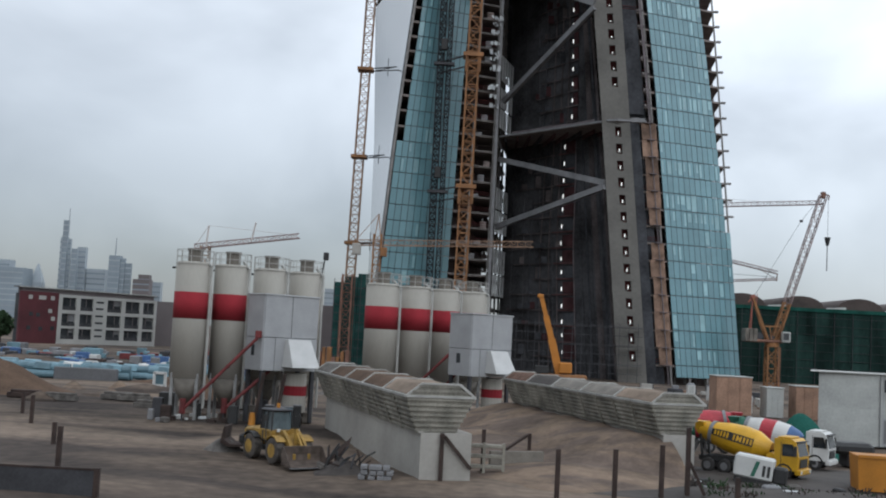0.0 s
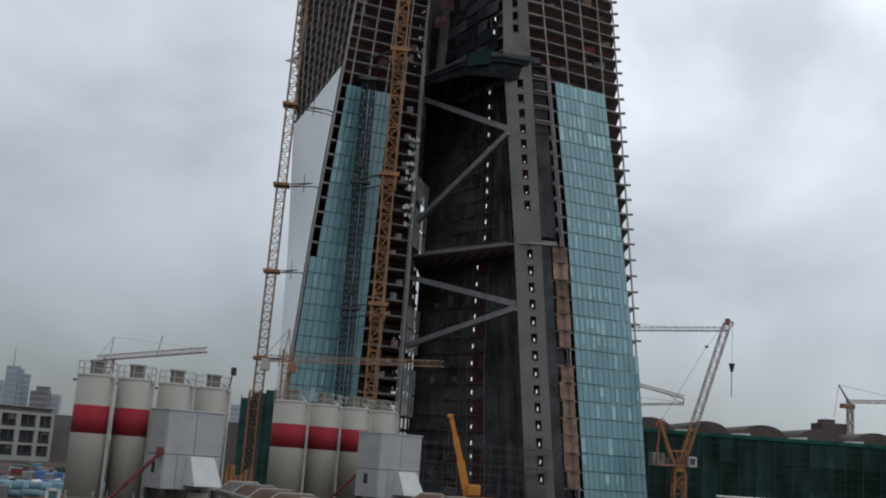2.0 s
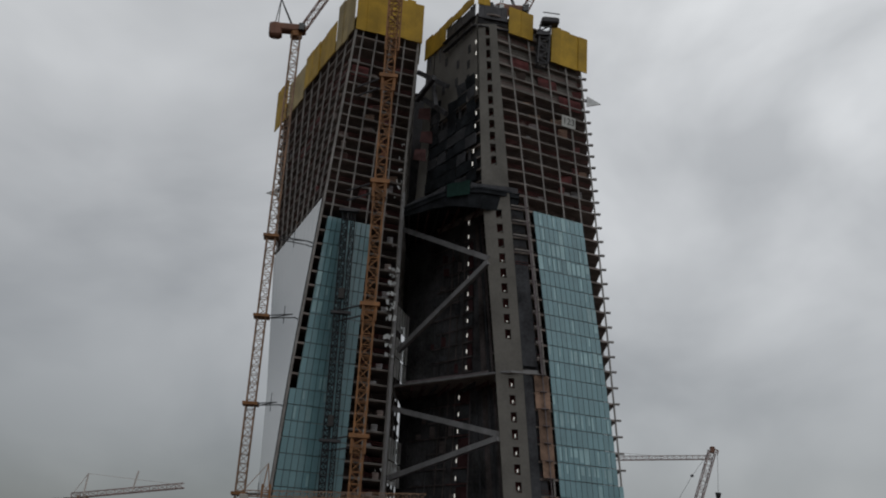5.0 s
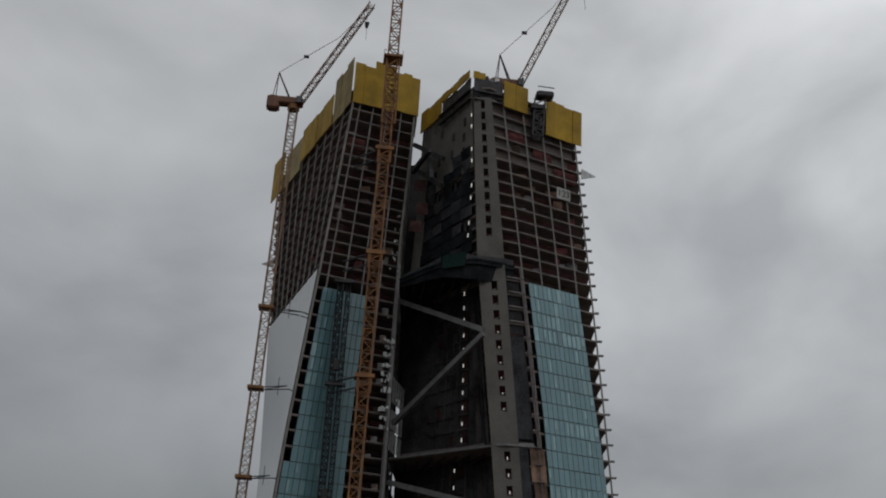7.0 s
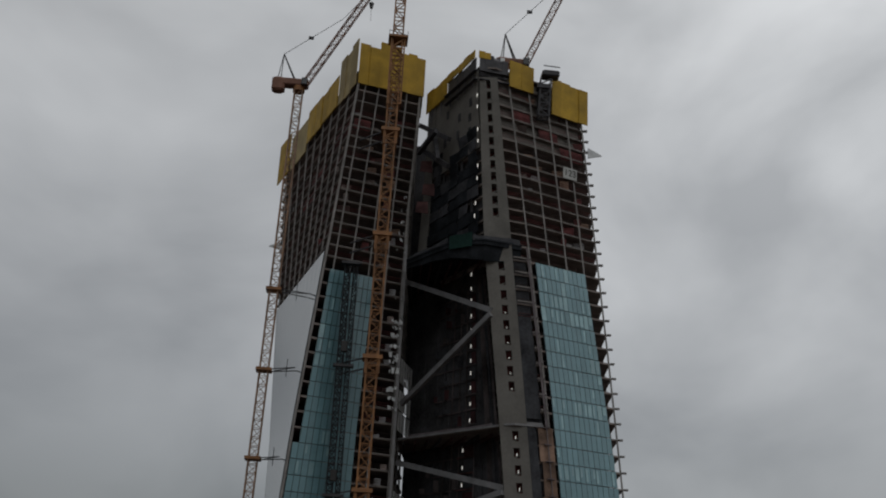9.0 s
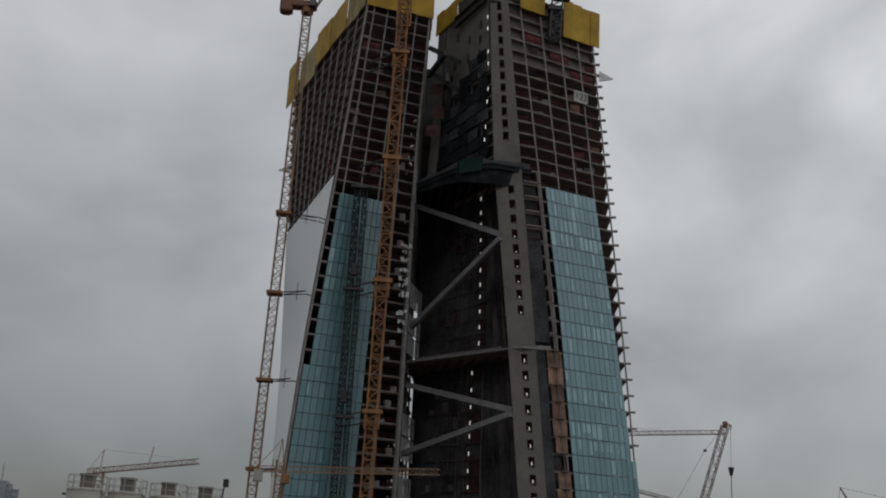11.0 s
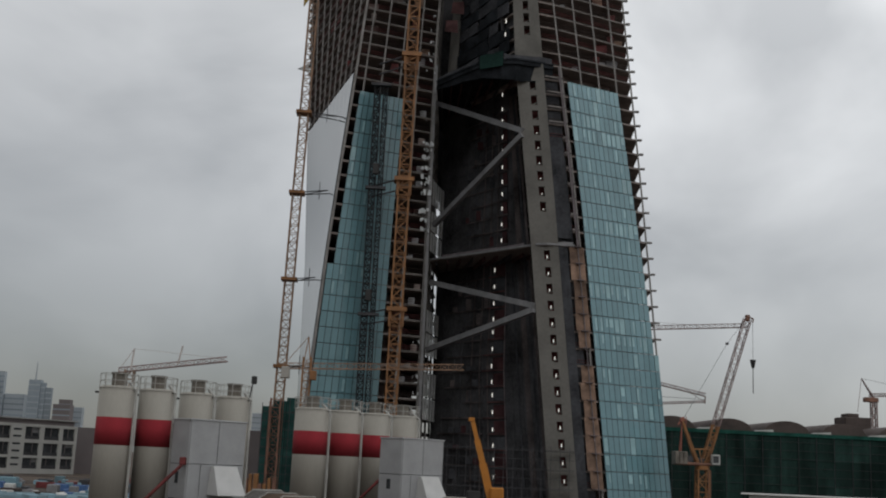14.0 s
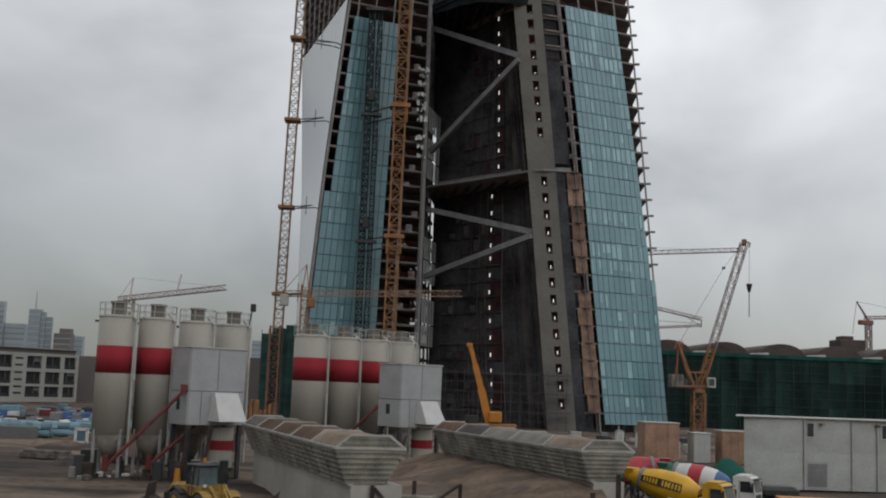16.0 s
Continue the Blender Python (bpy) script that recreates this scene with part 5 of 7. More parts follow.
for k, (x0, x1, top) in enumerate(((-26.6, -24.2, 19.2), (-24.1, -21.2, 20.6), (-21.1, -18.6, 21.4))):
    part("net", Mesh().box(x0, 258 + 0.4 * k, 0, x1, 262, top), M_TEAL, gs)
for z in range(2, 20, 2):
    part("ledger", Mesh().beam((-26.7, 257.8, z), (-18.5, 258.6, z), 0.12), M_DARKSTEEL, gs)
for k in range(6):
    part("standard", Mesh().beam((-26.5 + 1.55 * k, 257.7 + 0.15 * k, 0), (-26.5 + 1.55 * k, 257.7 + 0.15 * k, 20 + 0.3 * k), 0.13), M_CRANE_DARK if k % 2 else M_DARKSTEEL, gs)
part("crane_foot", Mesh().lattice((-23.4, 256.4, 0), (-23.4, 256.4, 21), 2.2, 2.2, 0.24, 0.12), M_CRANE_DARK, gs, "dull orange lattice crane foot")
rnd = random.Random(71)
for k in range(7):
    x = -27.5 + 1.0 * k
    part("foot_ballast", Mesh().soft(x, 240, 0, x + rnd.uniform(0.7, 1.1), 241.5, rnd.uniform(1.6, 4.2), 0.1), M_CRANE if k % 3 else M_CRANE_DARK, gs)

# grey corner mast, sky-pale glazing and ragged white sheets on the left tower's inner side
part("corner_mast", Mesh().rings([[pol(2.12, 263.2, z) + Vector((dx, dy, 0)) for dx, dy in ((-0.32, 0), (0.32, 0), (0.32, 0.6), (-0.32, 0.6))] for z in (0, 60, 106)]), M_STEEL, tower_l, "grey steel corner mast")
# Opaque panes, their paleness standing for the sky beyond.
for z0, z1 in ((18.2, 23.4), (23.8, 29.8), (33.8, 39.2), (39.6, 44.8), (59.6, 64.4), (64.8, 69.6), (71.4, 77.6)):
    for k in range(5):
        a, b = pol(2.25 + 0.13 * k, 268 + 2.4 * k), pol(2.25 + 0.13 * (k + 1) - 0.02, 268 + 2.4 * (k + 1))
        t = Vector((0, 0.1, 0))
        part("inner_pane", Mesh().hexa([a + Vector((0, 0, z0)), b + Vector((0, 0, z0)), b + t + Vector((0, 0, z0)), a + t + Vector((0, 0, z0))], [a + Vector((0, 0, z1)), b + Vector((0, 0, z1)), b + t + Vector((0, 0, z1)), a + t + Vector((0, 0, z1))]), M_PANE_SKY, tower_l, "inner glazing painted pale for the sky behind")
# Small ragged white quads scattered along the inner edge.
rnd = random.Random(9)
for z in (24, 28, 36, 63.5, 66, 68, 72.5, 75.2, 76.5, 79, 81.5, 83.6, 85, 91, 104, 107, 109, 112, 115, 119):
    n = 4 if 62 < z < 86 else 2
    for k in range(n):
        w = rnd.uniform(0.25, 0.75) if n == 4 else rnd.uniform(0.15, 0.4)
        p = pol(1.62 + 0.5 * (k + rnd.random()) / n, 262.6 + rnd.uniform(-0.3, 0.3), z + rnd.uniform(-0.3, 0.3))
        lo = [p + Vector((-w * rnd.uniform(0.4, 1), 0, rnd.uniform(-0.5, 0.2))), p + Vector((w * rnd.uniform(0.2, 1), 0.4, rnd.uniform(-0.6, 0.1)))]
        hi = [p + Vector((w * rnd.uniform(0.1, 0.9), 0.4, w * rnd.uniform(0.7, 1.8))), p + Vector((-w * rnd.uniform(0.2, 1), 0, w * rnd.uniform(0.6, 1.7)))]
        quad = lo + hi
        part("plastic_sheet", Mesh().hexa([v + Vector((0, 0.08, 0)) for v in quad], quad), M_SHEET, tower_l, "small ragged white sheet")

# ---- market hall under netting ----
hall = thing("market_hall", (120, 300, 0), "long market hall wrapped in dark green netting, vaulted roof", "hall")
part("wall", Mesh().box(74, 300, 0, 250, 340, 19.6), M_NET, hall)
for i in range(36):
    x = 75 + i * 5.0
    part("scaffold_bay", Mesh().beam((x, 299.8, 0), (x, 299.8, 19.8), 0.11), M_DARKSTEEL, hall)
for k in range(8):
    part("scaffold_lift", Mesh().beam((74, 299.75, 2.3 * k + 2), (250, 299.75, 2.3 * k + 2), 0.07), M_DARKSTEEL, hall)
rnd = random.Random(31)
for i in range(34):
    for k, (z0, z1) in enumerate(((0, 6.4), (6.4, 13.2), (13.2, 19.6))):
        x, d = 74.1 + i * 5.1, rnd.uniform(0.04, 0.12)
        part("net_strip", Mesh().box(x, 300 - d, z0, x + 5.1 - rnd.uniform(0.02, 0.25), 300.1, z1 - rnd.uniform(0.02, 0.3)), M_NETSTRIP, hall)
part("parapet", Mesh().box(73.8, 299.6, 19.6, 250, 340, 20.6), M_NET_LIGHT, hall, "light green netting edge")
for i in range(11):
    x0 = 73.4 + i * 16.1
    m = Mesh()
    arc = [(x0 + 7.4 - 6.3 * math.cos(math.pi * t / 14), 3.3 * math.sin(math.pi * t / 14)) for t in range(15)]
    m.rings([[(x, 303, 20.6 + h) for x, h in arc], [(x, 338, 20.6 + h) for x, h in arc]])
    part("barrel_vault", m, M_HALLROOF, hall, "brown barrel vault roof")
    part("valley_flashing", Mesh().hexa([(x0 - 2.2, 300, 20.6), (x0 + 2.6, 300, 20.6), (x0 + 2.6, 302.9, 20.6), (x0 - 2.2, 302.9, 20.6)], [(x0 - 1.6, 300.1, 20.95), (x0 + 2.5, 300.1, 21.25), (x0 + 2.5, 302.9, 21.25), (x0 - 1.6, 302.9, 20.95)]), M_SHED, hall, "pale roof flashing sheet")
part("roof_hut", Mesh().soft(136.8, 320, 21, 144.6, 328, 26.9, 0.2).soft(138.0, 321, 26.9, 141.5, 326, 28.0, 0.2), M_HALLROOF, hall)

# ---- concrete batching plant ----
def silo(at, r, top, red, group):
    x, y, _ = at
    ob = thing("cement_silo", at, "pale grey steel cement silo with red band on legs" if red else "pale grey steel cement silo on legs", "silo", group)
    part("shell", Mesh().tube((x, y, 3.4), (x, y, top), r, n=32), M_SILO, ob, smooth=False)
    for f in ob.children:
        f.data.shade_smooth()
    if red:
        part("band", Mesh().tube((x, y, 8.3), (x, y, 10.5), r + 0.02, n=32), M_SILO_RED, ob, "red painted band", smooth=True)
    part("cone", Mesh().tube((x, y, 1.1), (x, y, 3.4), 0.3, r * 0.99, n=32), M_CONE, ob, "darker grey-brown discharge cone", smooth=True)
    for i in range(4):
        a = radians(45 + 90 * i)
        part("leg", Mesh().beam((x + r * 0.95 * math.cos(a), y + r * 0.95 * math.sin(a), 0), (x + r * 0.95 * math.cos(a), y + r * 0.95 * math.sin(a), 3.8), 0.24), M_LEG, ob)
    part("roof", Mesh().tube((x, y, top), (x, y, top + 0.18), r + 0.05, r * 0.9, n=32), M_SILO, ob)
    part("filter", Mesh().tube((x, y, top + 0.15), (x, y, top + 1.15), 0.62, n=14).tube((x, y, top + 1.15), (x, y, top + 1.3), 0.72, n=14), M_CONE, ob, "dust filter drum")
    rail = Mesh()
    n = 12
    ring = [(x + r * 1.02 * math.cos(2 * math.pi * i / n), y + r * 1.02 * math.sin(2 * math.pi * i / n)) for i in range(n)]
    for i in range(n):
        (ax, ay), (bx, by) = ring[i], ring[(i + 1) % n]
        rail.beam((ax, ay, top), (ax, ay, top + 1.15), 0.05)
        for h in (0.6, 1.15):
            rail.beam((ax, ay, top + h), (bx, by, top + h), 0.045)
    part("guard_rail", rail, M_RAIL, ob, "galvanised guard rail")
    part("fill_pipe", Mesh().tube((x + r * 1.06, y - r * 0.55, 1.0), (x + r * 1.06, y - r * 0.55, top - 0.2), 0.12, n=8).tube((x + r * 1.06, y - r * 0.55, top - 0.2), (x + r * 0.6, y, top + 0.5), 0.12, n=8), M_RAIL, ob, "filling pipe")
    part("vent", Mesh().beam((x - r - 0.35, y, top - 0.35), (x - r + 0.1, y, top - 0.35), 0.16), M_BLACK, ob)
    return ob


for i, p in enumerate(((-21.25, 92.3), (-18.45, 94.3), (-15.6, 97.2), (-12.85, 100.0))):
    silo((*p, 0), 1.52, 12.85, i < 3, "silos of the batching plant")
for i, p in enumerate(((-6.3, 108.0), (-3.25, 111.0), (-0.3, 114.0), (2.6, 117.0))):
    silo((*p, 0), 1.66, 12.55, i < 4, "silos of the batching plant")


def mixer_house(at, w, d, z0, z1, ang):
    """A clad mixing house on legs; at is the near corner, w the long front, d the short side."""
    ob = thing("mixer_house", (at[0], at[1], 0), "light grey clad concrete mixing house on steel legs", "mixing house", "mixer houses", rz=ang)
    zm = z0 + (z1 - z0) * 0.44
    part("body", Mesh().box(0.03, 0.03, z0, w - 0.03, d - 0.03, z1 - 0.05), M_STEEL, ob)
    for a, b in ((0, 0.5), (0.5, 1)):
        part("panel", Mesh().soft(w * a + 0.03, -0.06, zm + 0.03, w * b - 0.03, 0.05, z1, 0.02), M_PANEL, ob)
    for a, b in ((0, 0.22), (0.22, 1)):
        part("panel", Mesh().soft(w * a + 0.03, -0.06, z0, w * b - 0.03, 0.05, zm - 0.03, 0.02), M_PANEL, ob)
    part("panel", Mesh().soft(-0.06, 0.03, zm + 0.03, 0.05, d, z1, 0.02), M_PANEL, ob)
    part("panel", Mesh().soft(-0.06, 0.03, z0, 0.05, d, zm - 0.03, 0.02), M_PANEL, ob)
    part("window", Mesh().box(-0.1, d * 0.45, z0 + 1.2, -0.05, d * 0.62, z0 + 2.1), M_WINDOW, ob, "narrow dark window")
    part("roof", Mesh().soft(-0.12, -0.12, z1, w + 0.1, d + 0.1, z1 + 0.14, 0.03), M_PANEL, ob)
    part("hood", Mesh().hexa([(w * 0.36, -1.7, z0 + 0.35), (w * 0.86, -1.7, z0 + 0.35), (w * 0.86, -0.06, z0 + 0.35), (w * 0.36, -0.06, z0 + 0.35)], [(w * 0.40, -0.5, zm - 0.1), (w * 0.82, -0.5, zm - 0.1), (w * 0.82, -0.06, zm - 0.1), (w * 0.40, -0.06, zm - 0.1)]), M_HOOD, ob, "white sloping skip hood")
    for x in (0.2, w - 0.2):
        for y in (0.2, d - 0.2):
            part("leg", Mesh().beam((x, y, 0), (x, y, z0), 0.3), M_DARKSTEEL, ob)
    part("lower_drum", Mesh().tube((w * 0.72, d * 0.3, 0.9), (w * 0.72, d * 0.3, z0 - 0.2), 1.0, n=20), M_SILO, ob, "small weighing drum")
    part("drum_band", Mesh().tube((w * 0.72, d * 0.3, 2.3), (w * 0.72, d * 0.3, 3.1), 1.03, n=20), M_SILO_RED, ob)
    return ob


mixer_house((-14.95, 91.0), 5.4, 2.5, 4.35, 10.55, 42)
mixer_house((2.45, 104.0), 5.2, 3.1, 4.3, 10.1, 40)


def screw(a, b, label="red inclined screw conveyor tube"):
    ob = thing("screw_conveyor", (a[0], a[1], 0), label, "conveyor", "screw conveyors")
    part("tube", Mesh().tube(a, b, 0.14, n=10), M_DARKRED, ob)
    for k in range(1, 5):
        c = mix(Vector(a), Vector(b), k / 5)
        d = (Vector(b) - Vector(a)).normalized() * 0.05
        part("flange", Mesh().tube(c - d, c + d, 0.2, n=10), M_DARKRED, ob)
    part("inlet", Mesh().tube(Vector(a) + Vector((0, 0, -0.3)), Vector(a) + Vector((0, 0, 0.9)), 0.25, n=10), M_DARKRED, ob)
    part("motor", Mesh().soft(b[0] - 0.2, b[1] - 0.2, b[2], b[0] + 0.3, b[1] + 0.2, b[2] + 0.6, 0.04), M_DARKRED, ob)
    part("prop", Mesh().beam((a[0], a[1], 0), (a[0], a[1], a[2]), 0.12), M_DARKSTEEL, ob)


screw((-21.0, 90.2, 0.9), (-15.4, 91.0, 7.0))
screw((-17.9, 91.5, 1.0), (-14.2, 92.4, 4.6))
screw((-4.4, 107.2, 1.2), (1.4, 106.4, 7.2))
screw((-1.3, 109.5, 1.2), (2.2, 107.6, 5.6))
for x, y in ((-15.2, 90.4), (-13.5, 90.6)):
    ob = thing("steel_support", (x, y, 0), "rust-brown leaning steel support frame", "support", "plant supports")
    part("strut", Mesh().beam((x, y, 0), (x + 0.6, y, 4.2), 0.25), M_RUST, ob)
lampp = thing("floodlight", (-11.5, 99.5, 12.8), "small black floodlight on the silo rail", "floodlight")
part("arm", Mesh().beam((-11.45, 99.5, 12.8), (-11.2, 99.5, 14.4), 0.1), M_BLACK, lampp)
part("head", Mesh().soft(-11.35, 99.2, 14.2, -10.9, 99.8, 14.9, 0.06), M_BLACK, lampp)
skirt = thing("control_cabin", (-22.4, 96, 0), "dark boxes and pumps beneath the silos", "control box")
part("body", Mesh().soft(-24.2, 95, 0, -23.0, 96.4, 1.9, 0.05), M_BLACK, skirt)


# ---- aggregate bins ----
def bins(at, axis, length, width, z0, z1, fills, label):
    """A long flared row of bins; at is the near left rim corner, axis its long way."""
    ob = thing("aggregate_bin", (at[0], at[1], 0), label, "aggregate bin", "aggregate bins")
    u = Vector((axis[0], axis[1], 0)).normalized()
    w = Vector((u.y, -u.x, 0))
    o = Vector((at[0], at[1], 0))
    def P(s, t, z):
        return o + u * s + w * t + Vector((0, 0, z))
    rim = [(0, 0), (0, width), (length, width), (length, 0)]
    foot = [(0.35, 0.8), (0.35, width - 0.95), (length - 0.5, width - 0.95), (length - 0.5, 0.8)]
    names = ("end_wall", "side_wall", "end_wall", "side_wall")
    for i in range(4):
        a, b, c, d = rim[i], rim[(i + 1) % 4], foot[(i + 1) % 4], foot[i]
        q = [P(*d, z0), P(*c, z0), P(*b, z1), P(*a, z1)]
        mid = P(length / 2, width / 2, z1)
        inn = [p + (Vector((mid.x, mid.y, p.z)) - p).normalized() * 0.09 for p in q]
        wall = part(names[i], Mesh().hexa([q[0], q[1], inn[1], inn[0]], [q[3], q[2], inn[2], inn[3]]), M_BIN, ob)
        # horizontal ribs
        for k in range(7):
            f = (k + 0.4) / 7
            l, r = mix(q[0], q[3], f), mix(q[1], q[2], f)
            part("rib", Mesh().beam(l, r, 0.13, 0.11), M_BIN, wall)
        # rim
        part("rim", Mesh().beam(q[3], q[2], 0.16, 0.14), M_RAIL, ob, "pale worn steel rim")
        if i % 2:
            for k in range(1, 10):
                f = k / 10
                part("stiffener", Mesh().beam(mix(q[0], q[1], f), mix(q[3], q[2], f), 0.16, 0.2), M_BIN, wall)
    def crest(t):
        return 0.7 * max(0.0, min(1.0, t / 0.9, (width - t) / 0.9))
    for s in (0.02, length - 0.1):
        gable = part("gable", Mesh().hexa([P(s, 0, z1), P(s, 0.9, z1 + 0.7), P(s, width - 0.9, z1 + 0.7), P(s, width, z1)], [P(s + 0.08, 0, z1), P(s + 0.08, 0.9, z1 + 0.7), P(s + 0.08, width - 0.9, z1 + 0.7), P(s + 0.08, width, z1)]), M_BIN, ob)
        for z in (0.27, 0.56):
            g = z / 0.7 * 0.9
            part("rib", Mesh().beam(P(s, g, z1 + z), P(s, width - g, z1 + z), 0.12, 0.11), M_BIN, gable)
        part("rim", Mesh().beam(P(s, 0, z1), P(s, 0.9, z1 + 0.7), 0.1).beam(P(s, 0.9, z1 + 0.7), P(s, width - 0.9, z1 + 0.7), 0.1).beam(P(s, width - 0.9, z1 + 0.7), P(s, width, z1), 0.14), M_RAIL, ob, "pale worn steel rim")
    nb = len(fills)
    for k, mat in enumerate(fills):
        s0, s1 = length * k / nb + 0.1, length * (k + 1) / nb - 0.1
        heap = Mesh()
        nu, nv = 8, 10
        for j in range(nv + 1):
            for i in range(nu + 1):
                s, t = s0 + (s1 - s0) * i / nu, 0.16 + (width - 0.32) * j / nv
                h = crest(t) - 0.04 - 0.05 * math.sin(math.pi * i / nu) * (0 < j < nv) + 0.06 * noise.noise((s * 1.3, t * 1.3, k))
                heap.v.append(tuple(P(s, t, z1 + h)))
        for j in range(nv):
            for i in range(nu):
                a = j * (nu + 1) + i
                heap.f.append((a, a + 1, a + nu + 2, a + nu + 1))
        part("aggregate", heap, mat, ob, "heaped sand and gravel filling", smooth=True)
        if k:
            s = length * k / nb
            m = Mesh()
            for t0, t1 in ((0, 0.9), (0.9, width - 0.9), (width - 0.9, width)):
                m.beam(P(s, t0, z1 + crest(t0)), P(s, t1, z1 + crest(t1)), 0.14, 0.08)
            part("divider", m, M_RAIL, ob)
    return ob


bins((-1.97, 60.5), (-8.4, 29.7), 31.0, 3.95, 2.64, 4.63, (M_CONCDRY, M_EARTH, M_EARTH, M_EARTH, M_GRAVEL), "long ribbed grey steel aggregate bin with open top")
bins((13.15, 70.0), (-7.75, 30.0), 31.0, 3.75, 2.48, 4.42, (M_CONCDRY, M_CONE, M_CONE, M_MUD, M_RUSTSAND), "long ribbed grey steel aggregate bin with open top")


def base_block(points, h, label):
    ob = thing("bin_foundation", (*points[0], 0), label, "concrete wall", "bin foundations")
    part("block", Mesh().hexa([(x, y, -0.6) for x, y in points], [(x, y, h) for x, y in points]), M_CONC, ob)
    (x0, y0), (x1, y1) = points[0], points[-1]
    part("coping", Mesh().beam((x0, y0, h), (x1, y1, h), 0.3, 0.1), M_CONC, ob)
    return ob


base_block([(-1.05, 60.95), (1.75, 61.8), (-6.6, 91.4), (-9.4, 90.6)], 2.66, "bare light concrete retaining wall beneath the bin")
base_block([(14.1, 70.5), (16.2, 71.1), (8.5, 100.9), (6.4, 100.3)], 2.5, "bare light concrete wall beneath the bin")

# ---- heaps of earth ----
def heap(x, y, rx, ry, h, mat, label, seed, rz=0.0):
    m = Mesh()
    nu, nv = 26, 11
    for j in range(nv + 1):
        r = j / nv
        for i in range(nu):
            a = 2 * math.pi * i / nu
            k = 1 + 0.22 * noise.noise((math.cos(a) * 1.7, math.sin(a) * 1.7, seed))
            px, py = rx * r * k * math.cos(a), ry * r * k * math.sin(a)
            hh = h * (0.5 + 0.5 * math.cos(math.pi * min(1, r))) + 0.16 * h * noise.noise((px * 0.5, py * 0.5, seed + 4)) * (1 - r) - 0.5 * (r > 0.97)
            c, s = math.cos(radians(rz)), math.sin(radians(rz))
            m.v.append((x + px * c - py * s, y + px * s + py * c, hh))
    for j in range(nv):
        for i in range(nu):
            a, b = j * nu + i, j * nu + (i + 1) % nu
            m.f.append((a, b, b + nu, a + nu))
    ob = part("earth_mound", m, mat, smooth=True)
    tagged(ob, label, "earth mound", "earth mounds")


def sand_ramp():
    """Sand banked along the bin's foundation, falling away from it."""
    m = Mesh()
    o, u = Vector((14.05, 70.6, 0)), Vector((-7.75, 30.0, 0)).normalized()
    w = Vector((-u.y, u.x, 0))
    ns, nt = 40, 22
    for i in range(ns + 1):
        s = -3.2 + 34.5 * i / ns
        for j in range(nt + 1):
            t = -0.6 + 10.5 * j / nt
            k = max(0.0, min(1.0, (9.6 - t) / 9.6))
            h = 2.4 * (k * k * (3 - 2 * k)) * max(0.0, min(1.0, (s + 3.0) / 3.4)) ** 0.8
            h += 0.22 * noise.noise((s * 0.35, t * 0.35, 2)) + 0.07 * noise.noise((s * 1.4, t * 1.4, 5)) - 0.12
            p = o + u * s + w * t
            m.v.append((p.x, p.y, h))
    for i in range(ns):
        for j in range(nt):
            a = i * (nt + 1) + j
            m.f.append((a, a + nt + 1, a + nt + 2, a + 1))
    tagged(part("sand_bank", m, M_SAND, smooth=True), "pale rutted sand banked along the bin wall", "sand bank")


sand_ramp()
heap(4.0, 84, 6.5, 18.0, 1.0, M_SAND, "pale sand ramp between the bins", 3, 14)
heap(8.5, 67, 8.5, 7.5, 0.7, M_SAND, "trodden sand behind the fence posts", 8)
heap(-49.5, 116, 11.0, 8.0, 3.9, M_EARTH, "tall heap of brown earth", 4)
heap(-31, 118, 8.0, 5.0, 1.2, M_GROUND, "low heap of excavated earth", 5)
heap(-24, 120, 5.0, 4.0, 1.7, M_EARTH, "low heap of excavated earth", 6)
heap(-5.3, 62.6, 1.8, 1.2, 0.8, M_MUD, "heap of rubble at the wall", 7)
heap(-30, 141, 12.0, 3.0, 1.5, M_EARTH, "low heap of excavated earth", 10)
heap(-60, 160, 14.0, 8.0, 2.2, M_GROUND, "heap of brown earth", 11)
rnd = random.Random(44)
for i in range(16):
    heap(rnd.uniform(-44, -14), rnd.uniform(100, 150), rnd.uniform(1, 3.5), rnd.uniform(0.8, 2), rnd.uniform(0.3, 1.0), rnd.choice((M_GROUND, M_SAND, M_GRAVEL)), "small spoil heap in the yard", 60 + i)

# rubble and scrap at the wall
rnd = random.Random(5)
for i in range(12):
    x, y = -5.2 + rnd.uniform(-1.4, 1.0), 62.6 + rnd.uniform(-0.7, 0.9)
    s = rnd.uniform(0.12, 0.32)
    ob = part("rubble_block", Mesh().soft(-s, -s * 0.6, -s * 0.4, s, s * 0.6, s * 0.4, s * 0.15), M_GRAVEL if i % 3 else M_RUST)
    ob.location = (x, y, 0.3 + s * 0.3)
    ob.rotation_euler = (rnd.uniform(-0.5, 0.5), rnd.uniform(-0.5, 0.5), rnd.uniform(0, 3))
    tagged(ob, "broken grey concrete block in the rubble" if i % 3 else "rusty scrap lump in the rubble", "rubble", "rubble at the wall")
